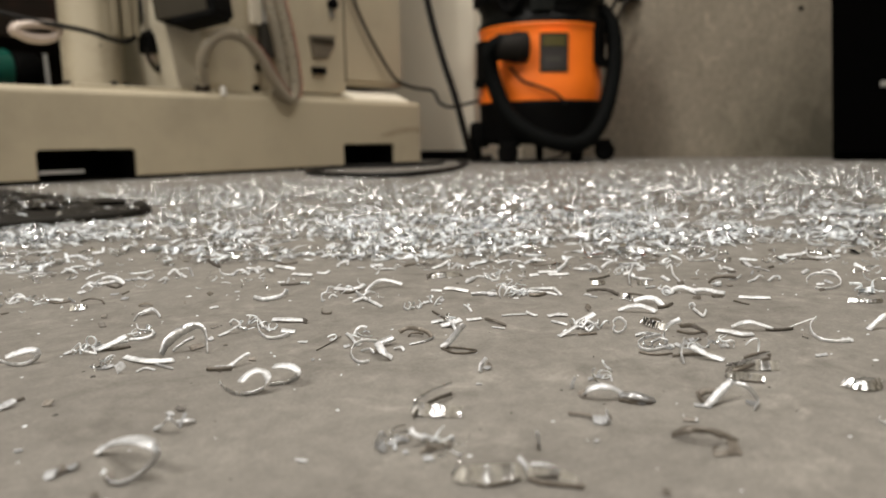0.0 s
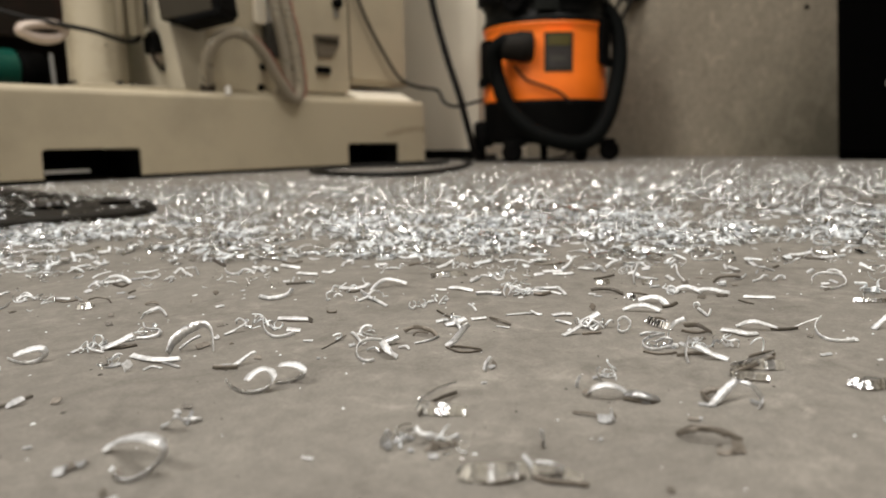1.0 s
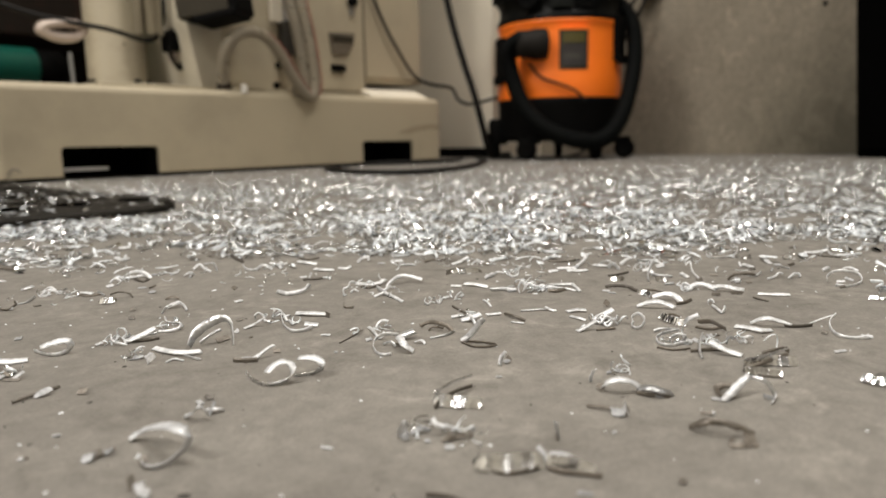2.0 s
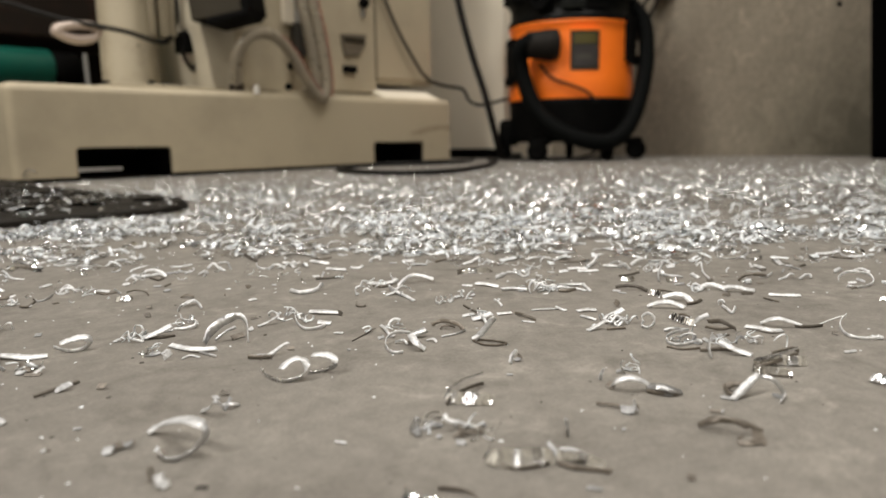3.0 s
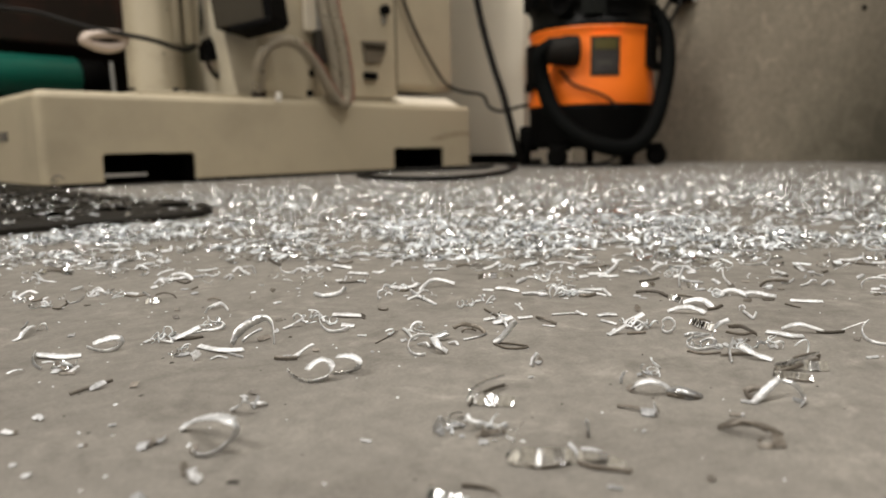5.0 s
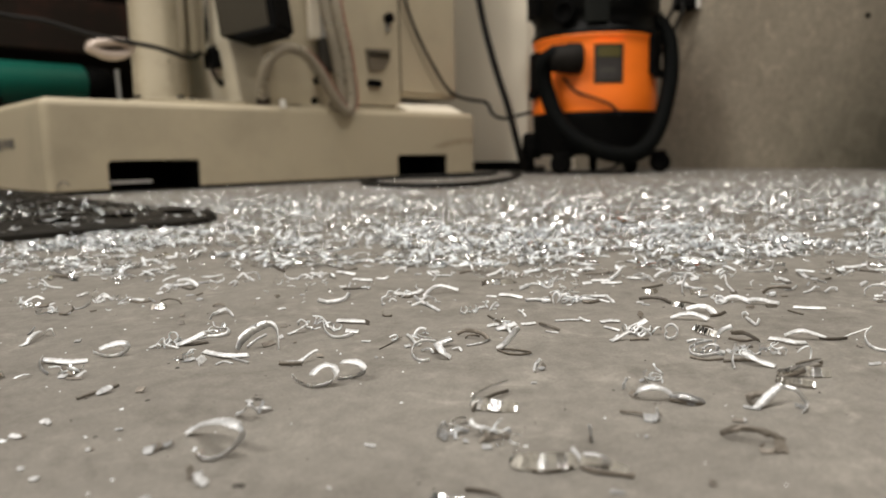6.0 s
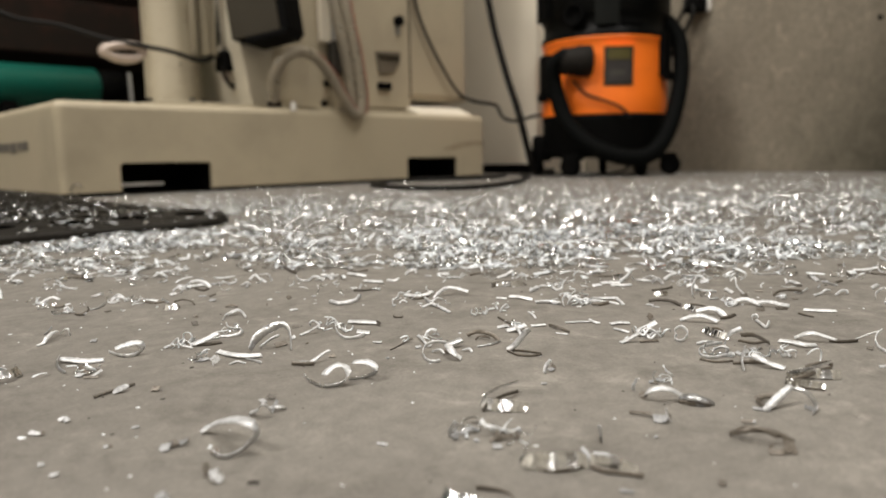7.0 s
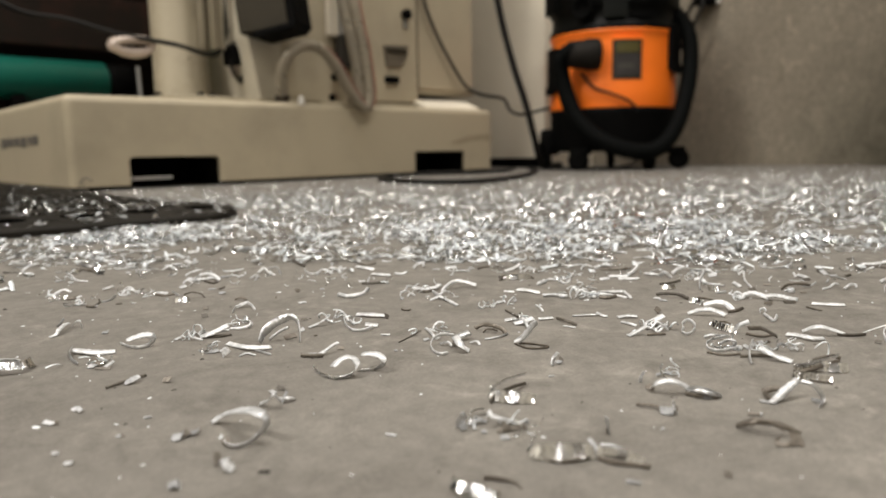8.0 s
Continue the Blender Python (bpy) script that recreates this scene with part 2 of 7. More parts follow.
def clear_hose_material():
    m, n, l, b = nodes_of("clear_vinyl")
    co = n.new("ShaderNodeTexCoord")
    t = n.new("ShaderNodeTexNoise")
    t.inputs["Scale"].default_value = 40
    l.new(co.outputs["Object"], t.inputs["Vector"])
    r = n.new("ShaderNodeMapRange")
    r.inputs["To Min"].default_value, r.inputs["To Max"].default_value = 0.2, 0.4
    l.new(t.outputs["Fac"], r.inputs["Value"])
    l.new(r.outputs["Result"], b.inputs["Roughness"])
    b.inputs["Base Color"].default_value = (0.37, 0.33, 0.26, 1)
    b.inputs["Transmission Weight"].default_value = 0.45
    b.inputs["IOR"].default_value = 1.2
    return m


VINYL = clear_hose_material()


# ---- mesh helpers ----
def part(name, bm, material, parent=None, label="", smooth=False):
    """Links a bmesh as one mesh object, under a thing or a part."""
    me = bpy.data.meshes.new(name)
    bmesh.ops.recalc_face_normals(bm, faces=bm.faces)
    bm.to_mesh(me)
    bm.free()
    me.materials.append(material)
    if smooth:
        for p in me.polygons:
            p.use_smooth = True
    ob = new(name, me)
    if parent is not None:
        ob.parent = parent
    if label:
        tagged(ob, label)
    return ob


def thing(name, x, y, z, turn, label, category, group="", kind=""):
    ob = new(name)
    ob.empty_display_size = 0.05
    ob.matrix_basis = pose(x, y, z, 0, 0, turn)
    return tagged(ob, label, category, group, kind)


def block(x0, x1, y0, y1, z0, z1, bevel=0.0, seg=2, m=None):
    bm = bmesh.new()
    bmesh.ops.create_cube(bm, size=1, matrix=Matrix.LocRotScale(((x0 + x1) / 2, (y0 + y1) / 2, (z0 + z1) / 2), None, (x1 - x0, y1 - y0, z1 - z0)))
    if bevel:
        bmesh.ops.bevel(bm, geom=bm.edges[:], offset=bevel, segments=seg, affect="EDGES", profile=0.5)
    if m is not None:
        bmesh.ops.transform(bm, matrix=m, verts=bm.verts)
    return bm


def prism(points, a0, a1, axis="y", bevel=0.0):
    """A flat outline pushed along an axis. points: pairs in the other two axes."""
    bm = bmesh.new()

    def at(p, a):
        return {"x": (a, p[0], p[1]), "y": (p[0], a, p[1]), "z": (p[0], p[1], a)}[axis]
    lo = [bm.verts.new(at(p, a0)) for p in points]
    hi = [bm.verts.new(at(p, a1)) for p in points]
    bm.faces.new(lo), bm.faces.new(hi)
    k = len(points)
    for i in range(k):
        bm.faces.new((lo[i], lo[(i + 1) % k], hi[(i + 1) % k], hi[i]))
    if bevel:
        bmesh.ops.recalc_face_normals(bm, faces=bm.faces)
        bmesh.ops.bevel(bm, geom=bm.edges[:], offset=bevel, segments=2, affect="EDGES", profile=0.5)
    return bm


def lathe(profile, steps=48, m=None):
    """A turned shape about z from pairs of radius and height."""
    bm = bmesh.new()
    rings = []
    for r, z in profile:
        rings.append([bm.verts.new((r * math.cos(2 * math.pi * i / steps), r * math.sin(2 * math.pi * i / steps), z)) for i in range(steps)])
    for a, b in zip(rings, rings[1:]):
        for i in range(steps):
            j = (i + 1) % steps
            bm.faces.new((a[i], a[j], b[j], b[i]))
    bm.faces.new(rings[0]), bm.faces.new(rings[-1])
    if m is not None:
        bmesh.ops.transform(bm, matrix=m, verts=bm.verts)
    return bm


def smooth_line(points, per=10):
    """Catmull-Rom through the points."""
    p = [Vector(q) for q in points]
    p = [p[0] * 2 - p[1]] + p + [p[-1] * 2 - p[-2]]
    out = []
    for i in range(1, len(p) - 2):
        a, b, c, d = p[i - 1:i + 3]
        for k in range(per):
            t = k / per
            out.append(0.5 * (2 * b + (c - a) * t + (2 * a - 5 * b + 4 * c - d) * t * t + (3 * b - a - 3 * c + d) * t ** 3))
    out.append(p[-2])
    return out


def tube(points, radius, sides=12, per=10, rib=0.0, rib_step=2):
    """A round tube along a smooth line; rib: swelling of every few rings, as on a corrugated hose."""
    line = smooth_line(points, per)
    bm = bmesh.new()
    up = Vector((0.13, 0.21, 0.97))
    rings = []
    for i, c in enumerate(line):
        d = (line[min(i + 1, len(line) - 1)] - line[max(i - 1, 0)]).normalized()
        s = d.cross(up)
        if s.length < 1e-4:
            s = d.cross(Vector((1, 0, 0)))
        s.normalize()
        u = s.cross(d).normalized()
        up = u
        r = radius + (rib if i % rib_step == 0 else 0.0)
        rings.append([bm.verts.new(c + (s * math.cos(a) + u * math.sin(a)) * r) for a in [2 * math.pi * k / sides for k in range(sides)]])
    for a, b in zip(rings, rings[1:]):
        for i in range(sides):
            j = (i + 1) % sides
            bm.faces.new((a[i], a[j], b[j], b[i]))
    bm.faces.new(rings[0]), bm.faces.new(rings[-1])
    return bm


# ---- structure ----
def slab(name, x0, x1, y0, y1, z0, z1, material, label, category="wall"):
    ob = part(name, block(x0, x1, y0, y1, z0, z1), material)
    return tagged(ob, label, category, kind="structure")


slab("floor", -3.2, 2.5, -3.2, 4.0, -0.12, 0.0, FLOOR_MAT, "grey troweled concrete workshop floor, stained and dusty", "floor")
wall_east = slab("wall_east", 2.25, 2.45, -3.0, 3.8, 0.0, 3.0, WALL_MAT, "bare grey-brown cast concrete wall with blotchy stains")
# the north wall carries its gloom in its colour
slab("wall_north", -3.0, 2.25, 3.6, 3.8, 0.0, 3.0, DARK_WALL, "workshop wall behind the machine, its gloom put into a dark colour")
slab("wall_west", -3.2, -3.0, -3.0, 3.8, 0.0, 3.0, GREY_WALL, "plain grey painted workshop wall")
slab("wall_south", -3.0, 2.25, -3.2, -3.0, 0.0, 3.0, GREY_WALL, "plain grey painted workshop wall")
slab("ceiling", -3.2, 2.45, -3.2, 3.8, 3.0, 3.12, CEIL_MAT, "plain pale grey workshop ceiling", "ceiling")
slab("wall_partition", 1.95, 2.25, 1.53, 3.6, 0.0, 3.0, PAINT_WALL, "cream painted wall section beside the concrete wall")
# the black skirting also stands in for the ground shadow along the wall
tagged(part("baseboard", block(1.93, 1.95, 1.53, 3.0, 0.0, 0.034, 0.003), BLACK), "black rubber skirting along the cream wall, doubling as its ground shadow", "baseboard", kind="structure")

part("tie_hole", lathe([(0.001, 0.0), (0.007, 0.001), (0.007, 0.004)], 16, pose(2.2465, 0.56, 0.429, 0, 90, 0)), PITCH, wall_east)


def ceiling_light(x, y, turn, power=LAMP_POWER, length=1.2):
    lamp = thing("ceiling_light", x, y, 2.86, turn, "white ceiling light fitting with two bright tubes", "ceiling light", "ceiling lights")
    part("housing", prism([(-0.18, 0.14), (0.18, 0.14), (0.17, 0.03), (-0.17, 0.03)], -length / 2 - 0.03, length / 2 + 0.03, "y", 0.004), WHITE, lamp)
    m, n, l, b = nodes_of("tube_glow")
    b.inputs["Emission Color"].default_value = (*LAMP_COLOUR, 1)
    b.inputs["Emission Strength"].default_value = 6.0
    for s in (-0.09, 0.09):
        part("lamp_tube", tube([(s, -length / 2, 0.016), (s, 0, 0.016), (s, length / 2, 0.016)], 0.013, 10, 2), m, lamp)
    data = bpy.data.lights.new("tube_light", "AREA")
    data.shape, data.size, data.size_y = "RECTANGLE", 0.3, length
    data.energy, data.color = power, LAMP_COLOUR
    li = new("tube_light", data)
    li.matrix_basis = pose(x, y, 2.855, 0, 0, turn)


ceiling_light(0.05, 1.2, 42, LAMP_POWER * 1.2)
ceiling_light(1.0, -0.5, 42, LAMP_POWER * 1.2)
ceiling_light(-1.35, -1.35, 42, LAMP_POWER * 0.8)
ceiling_light(-1.9, 1.4, 42, LAMP_POWER * 2.5)
ceiling_light(1.55, 0.8, 42, LAMP_POWER * 0.28)


# ---- knee mill on its slab base ----
mill = thing("milling_machine", 0.0, 1.45, 0.0, 0, "cream enamelled milling machine on a heavy slab base, its lower part", "machine")
X0, X1, TOP, DEEP = 0.383, 1.585, 0.187, 0.72


def mill_base():
    """Slab with two fork slots through it, thick rounded edges and a thin dark gap at the floor."""
    lo, hi, sill = 0.009, TOP, 0.0655
    a0, a1, b0, b1 = 0.494, 0.686, 1.263, 1.460
    outline = [(X0, lo), (a0, lo), (a0, sill - 0.006), (a0 + 0.006, sill), (a1 - 0.006, sill), (a1, sill - 0.006), (a1, lo),
               (b0, lo), (b0, sill - 0.006), (b0 + 0.006, sill), (b1 - 0.006, sill), (b1, sill - 0.006), (b1, lo),
               (X1, lo), (X1, hi), (X0, hi)]
    bm = prism(outline, 0.0, DEEP, "y")
    bmesh.ops.recalc_face_normals(bm, faces=bm.faces)
    long_edges = []
    for e in bm.edges:
        p, q = e.verts[0].co, e.verts[1].co
        top = min(p.z, q.z) > hi - 1e-5
        post = abs(p.x - q.x) < 1e-5 and abs(p.y - q.y) < 1e-5 and (abs(p.x - X0) < 1e-5 or abs(p.x - X1) < 1e-5)
        if top or post:
            long_edges.append(e)
    bmesh.ops.bevel(bm, geom=long_edges, offset=0.016, segments=5, affect="EDGES", profile=0.5)
    return bm


base = part("base", mill_base(), CREAM, mill, "cream slab base with two fork slots")
# black fill stands in for the shadow in the gap under the base
part("base_gap_shade", block(X0 + 0.01, 0.494, 0.008, DEEP, 0.0, 0.012), PITCH, base)
part("base_gap_shade", block(0.686, 1.263, 0.008, DEEP, 0.0, 0.012), PITCH, base)
part("base_gap_shade", block(1.460, X1 - 0.01, 0.008, DEEP, 0.0, 0.012), PITCH, base)
# black sheets paint the shade inside the fork slots
part("slot_end_shade", block(0.48, 0.70, 0.16, 0.17, 0.0, 0.066), PITCH, base)
part("slot_end_shade", block(1.25, 1.475, 0.16, 0.17, 0.0, 0.066), PITCH, base)
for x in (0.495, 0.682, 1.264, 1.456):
    part("slot_side_shade", block(x, x + 0.003, 0.006, 0.16, 0.0, 0.061), PITCH, base)
part("slot_strip", block(0.497, 0.592, 0.03, 0.045, 0.018, 0.024, 0.001), STEEL, base, "thin bright metal strip inside the slot")
# faded maker's lettering on the end face, as plain bars
for k, (a, b) in enumerate([(0.20, 0.245), (0.255, 0.28), (0.295, 0.34), (0.352, 0.40), (0.412, 0.47), (0.48, 0.53)]):
    part("lettering_bar", block(X0 - 0.0015, X0 + 0.002, a, b, 0.095 - 0.004 * (k % 3 == 2), 0.114), INK, base)
# a brown smear of dried coolant at the end of the front
smear = prism([(1.40, 0.090), (1.44, 0.099), (1.48, 0.108), (1.53, 0.112), (1.578, 0.113), (1.578, 0.094), (1.54, 0.098), (1.50, 0.094), (1.46, 0.087), (1.42, 0.084)], -0.0006, 0.002, "y")
part("coolant_smear", smear, SMEAR, base, "faint brown smear")
# raised coolant rim along the top; its pale colour paints light on the slope
rim = prism([(0.03, TOP - 0.004), (0.03, TOP + 0.004), (0.085, TOP + 0.028), (0.13, TOP + 0.030), (0.13, TOP - 0.004)], 1.335, 1.562, "x", 0.002)
part("coolant_rim", rim, PAINT_WALL, mill, "sloped coolant rim, made pale for the light on its slope")
part("bed", block(0.60, 1.34, 0.06, 0.66, TOP - 0.003, TOP + 0.012, 0.004), CREAM_CAST, mill)

# knee screw pedestal
PEDX, PEDY = 0.732, 0.27
part("pedestal", lathe([(0.068, TOP), (0.067, 0.202), (0.065, 0.207), (0.064, 0.6), (0.064, 1.23)], 48, Matrix.Translation((PEDX, PEDY, 0))), CREAM_CAST, mill, "round cream screw pedestal", True)
for a in (-165, -78, -38, 10, 60, 130):
    bx, by = PEDX + 0.071 * math.cos(radians(a)), PEDY + 0.071 * math.sin(radians(a))
    part("bolt", lathe([(0.009, 0.2), (0.009, 0.216), (0.007, 0.219)], 6, Matrix.Translation((bx, by, 0))), BLACK, mill)
for a, z, q in ((-118, 0.452, 0.006), (-96, 0.298, 0.004), (-128, 0.33, 0.0035), (-80, 0.40, 0.003)):
    part("paint_chip", lathe([(q, 0.0), (q * 0.8, 0.0012)], 9, Matrix.Translation((PEDX, PEDY, z)) @ pose(0, 0, 0, 0, 0, a) @ pose(0.0638, 0, 0, 0, 90, 0)), LOUVRE, mill, "dark chip in the paint")
part("knee", block(0.58, 0.93, 0.14, 0.44, 1.22, 1.42, 0.02, 3), CREAM_CAST, mill)
# rods and slim covers between pedestal and column
for x, y, r, mt in ((0.737, 0.15, 0.0075, CREAM_LIGHT), (0.764, 0.15, 0.010, CREAM_LIGHT), (0.790, 0.16, 0.007, CREAM_LIGHT)):
    part("guide_rod", lathe([(r, 0.318), (r, 1.23)], 16, Matrix.Translation((x, y, 0))), mt, mill, "", True)
part("rod_clamp", block(0.803, 0.836, 0.135, 0.19, 0.283, 0.328, 0.006), BLACK, mill, "black rod clamp")
part("way_cover", prism([(0.86, 0.2), (0.90, 0.2), (0.90, 0.26), (0.885, 0.30), (0.86, 0.27)], 0.19, 0.22, "y", 0.003), GREY, mill)

# column with its flared way and side panels
part("column", block(0.90, 1.352, 0.09, 0.55, TOP + 0.008, 1.75, 0.008), CREAM, mill, "cream cast column")
part("column_way", prism([(0.842, TOP + 0.008), (0.90, TOP + 0.008), (0.912, 0.33), (0.905, 1.72), (0.815, 1.72), (0.815, 0.345)], 0.085, 0.50, "y", 0.005), CREAM_LIGHT, mill, "paler slide way at the column's front")
part("side_cover", block(0.905, 1.062, 0.082, 0.092, TOP + 0.012, 0.75, 0.003), CREAM, mill)
part("side_panel", block(1.135, 1.35, 0.078, 0.092, TOP + 0.018, 0.9, 0.003), CREAM, mill, "cream side panel with a louvre")
part("gib_rail", block(1.040, 1.073, 0.07, 0.085, 0.365, 0.95, 0.003), PAINT_WALL, mill, "pale rail strip")
part("slide_bar", block(1.077, 1.097, 0.066, 0.085, 0.372, 0.95, 0.002), STEEL, mill, "bare steel slide bar")
part("gib_rail", block(1.098, 1.114, 0.064, 0.085, 0.374, 0.95, 0.002), WHITE, mill, "white rail strip")
part("rail_stop", block(1.066, 1.124, 0.056, 0.085, 0.288, 0.370, 0.004), DARK_GREY, mill, "dull brown stop block")
for x, z in ((1.062, 0.412), (1.058, 0.262), (1.048, 0.21)):
    part("screw", lathe([(0.009, 0), (0.009, 0.008), (0.006, 0.011)], 12, Matrix.Translation((x, 0.083, z)) @ pose(0, 0, 0, 90)), BLACK, mill)
# louvre: a scooped recess browned for its shade, with a darker shade strip
louvre = part("louvre", prism([(1.222, 0.358), (1.312, 0.364), (1.306, 0.332), (1.284, 0.303), (1.232, 0.299)], 0.070, 0.08, "y", 0.002), LOUVRE, mill, "louvre hood, browned for the shade in its recess")
part("louvre_shade_strip", block(1.228, 1.302, 0.066, 0.072, 0.338, 0.352, 0.002), OLIVE_PLATE, louvre)
part("cable_gland", block(1.226, 1.272, 0.066, 0.08, 0.256, 0.275, 0.003), PITCH, mill)
part("lock_knob", lathe([(0.012, 0), (0.014, 0.006), (0.014, 0.018), (0.009, 0.022)], 20, Matrix.Translation((1.305, 0.078, 0.448)) @ pose(0, 0, 0, 90)), BLACK, mill, "black lock knob", True)
part("knob_tail", block(1.299, 1.310, 0.070, 0.078, 0.41, 0.44, 0.002), GREY, mill)
# electrical cabinet behind the column
cab = part("electric_cabinet", block(1.362, 1.617, 0.11, 0.40, 0.236, 1.3, 0.006), CREAM, mill, "cream electrical cabinet with a thin door gap")
part("gap_strip", block(1.366, 1.378, 0.106, 0.111, 0.24, 1.28), PITCH, cab)
part("cabinet_door", block(1.378, 1.607, 0.104, 0.11, 0.25, 1.28, 0.002), CREAM, cab)
part("hinge", lathe([(0.006, 0.36), (0.006, 0.40)], 12, Matrix.Translation((1.362, 0.102, 0))), STEEL, cab)
part("hinge", lathe([(0.006, 0.86), (0.006, 0.90)], 12, Matrix.Translation((1.362, 0.102, 0))), STEEL, cab)

# black box hung on the column
hung = part("control_box", block(-0.067, 0.073, -0.05, 0.05, -0.005, 0.3, 0.006, 2, pose(0.862, 0.03, 0.352, 0, -7, -56)), BLACK, mill, "black control box hung from the column")
part("box_front", block(-0.066, 0.055, -0.054, -0.048, -0.003, 0.28, 0.002, 2, pose(0.862, 0.03, 0.352, 0, -7, -56)), OLIVE_PLATE, hung, "dull olive-grey front plate")
part("box_foot", block(-0.03, 0.070, -0.062, 0.03, -0.020, -0.003, 0.004, 2, pose(0.862, 0.03, 0.352, 0, -10, -56)), BLACK, hung)
part("box_arm", block(0.86, 0.94, 0.02, 0.12, 0.52, 0.56, 0.006), BLACK, hung)

# clear coolant hose hanging in an arch and a loop
COOL = [(0.868, 0.03, 0.188), (0.864, 0.02, 0.215), (0.856, 0.0, 0.262), (0.873, -0.015, 0.300), (0.914, -0.015, 0.319), (0.958, -0.015, 0.312), (0.996, -0.015, 0.278),
        (1.035, -0.015, 0.222), (1.066, -0.016, 0.186), (1.088, -0.018, 0.182), (1.097, -0.016, 0.225), (1.085, -0.015, 0.32), (1.070, -0.012, 0.39), (1.06, -0.005, 0.46), (1.05, 0.03, 0.62), (1.05, 0.08, 0.8)]
coolant = part("coolant_hose", tube(COOL, 0.0130, 14, 8), VINYL, mill, "milky clear coolant hose with a red stripe", True)
part("hose_stripe", tube([(x + 0.0125, y - 0.009, z + 0.002) for x, y, z in COOL[4:]], 0.0022, 6, 8), RED, coolant, "thin red stripe")
part("hose_clip", lathe([(0.0165, 0.187), (0.0165, 0.200), (0.015, 0.202)], 20, Matrix.Translation((0.868, 0.028, 0.004))), BROWN, coolant)
COOL_BACK = [(1.046, 0.0, 0.205), (1.062, 0.0, 0.192), (1.076, 0.0, 0.215), (1.068, 0.0, 0.30), (1.050, 0.004, 0.39), (1.038, 0.02, 0.5), (1.03, 0.08, 0.8)]
part("coolant_hose", tube(COOL_BACK, 0.0135, 14, 8), VINYL, mill, "milky clear return hose", True)
part("drain_plug", lathe([(0.007, TOP), (0.007, TOP + 0.014), (0.004, TOP + 0.02)], 10, Matrix.Translation((0.905, 0.004, -0.004))), WHITE, mill)

# cord and hose coil at the machine's front
cord = part("power_cord", tube([(0.30, 1.62, 0.39), (0.367, 1.60, 0.354), (0.448, 1.60, 0.349), (0.535, 1.58, 0.327), (0.656, 1.57, 0.314), (0.757, 1.60, 0.303), (0.800, 1.62, 0.342), (0.817, 1.63, 0.436), (0.823, 1.63, 0.62), (0.82, 1.66, 0.8)], 0.0055, 8, 8), CORD, None, "", True)
tagged(cord, "thin black power cord sagging across the machine's pedestal", "cord")
cord2 = part("power_cord", tube([(0.86, 1.62, 0.8), (0.853, 1.62, 0.5), (0.842, 1.62, 0.36), (0.838, 1.62, 0.31), (0.86, 1.61, 0.27), (0.875, 1.61, 0.235)], 0.0055, 8, 8), CORD, None, "", True)
tagged(cord2, "thin black cord hanging beside the slide way", "cord")

for k, pts in enumerate(([(0.845, 1.60, 0.33), (0.815, 1.59, 0.318), (0.806, 1.60, 0.28), (0.822, 1.60, 0.25), (0.838, 1.61, 0.243)], [(0.80, 1.61, 0.325), (0.83, 1.59, 0.335), (0.855, 1.59, 0.318), (0.842, 1.60, 0.285), (0.829, 1.60, 0.244)])):
    c = part("power_cord", tube(pts, 0.0048, 8, 8), CORD, None, "", True)
    tagged(c, "thin black cord looped beside the rod clamp", "cord")
cup = part("drip_cup", lathe([(0.010, 0.0), (0.014, 0.003), (0.016, 0.045), (0.0135, 0.047), (0.011, 0.012)], 20, Matrix.Translation((0.828, 1.625, 0.262))), PINK_HOSE, mill, "small milky drip cup", True)
cup.location.y -= 1.45


def hose_coil():
    pts = []
    for i in range(64):
        a = i * 0.31
        r = 0.042 + 0.003 * math.sin(i * 0.9)
        pts.append((r * math.cos(a), 0.006 * math.sin(a * 0.5), r * 0.33 * math.sin(a) + 0.003 * math.sin(i * 0.35)))
    coil = part("hose_coil", tube(pts, 0.0085, 10, 3), PINK_HOSE, None, "", True)
    coil.matrix_basis = pose(0.57, 1.585, 0.305, 8, 0, 2)
    tagged(coil, "small coil of milky white tubing hung on the cord", "hose coil")


hose_coil()

# ---- dim things behind the machine ----
roll = thing("green_tank", 0.2, 2.55, 0.32, 0, "dark green painted horizontal tank with a black end cap", "tank")
part("shell", lathe([(0.05, -0.9), (0.066, -0.88), (0.066, 0.615), (0.05, 0.63)], 40, pose(0, 0, 0, 0, 90, 0)), GREEN, roll, "", True)
part("end_cap", lathe([(0.058, 0.625), (0.062, 0.635), (0.062, 0.70), (0.04, 0.715)], 40, pose(0, 0, 0, 0, 90, 0)), BLACK, roll, "", True)
for x in (-0.6, 0.35):
    part("foot", block(x - 0.02, x + 0.02, -0.05, 0.05, -0.32, -0.055, 0.004), BLACK, roll)
# the rack's brown is darkened to hold the shade behind the machine
rack = thing("steel_rack", 0.1, 2.62, 0.0, 0, "dark brown rusty steel rack, its shade put into the colour", "rack")
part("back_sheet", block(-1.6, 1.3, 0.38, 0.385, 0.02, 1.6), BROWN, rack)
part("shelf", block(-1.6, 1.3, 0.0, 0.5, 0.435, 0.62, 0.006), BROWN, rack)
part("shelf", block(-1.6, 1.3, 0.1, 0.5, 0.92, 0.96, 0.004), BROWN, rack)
for x in (-1.58, 1.26):
    part("post", block(x, x + 0.04, 0.42, 0.46, 0.0, 1.7, 0.003), BLACK, rack)
    part("post", block(x, x + 0.04, 0.05, 0.09, 0.0, 1.7, 0.003), BLACK, rack)
rod = part("steel_rod", lathe([(0.006, 0.0), (0.006, 0.355)], 12, pose(0.868, 2.34, 0.0, 0, -1.5, 0)), GREY, None, "", True)
tagged(rod, "thin grey steel rod leaning behind the machine", "rod")

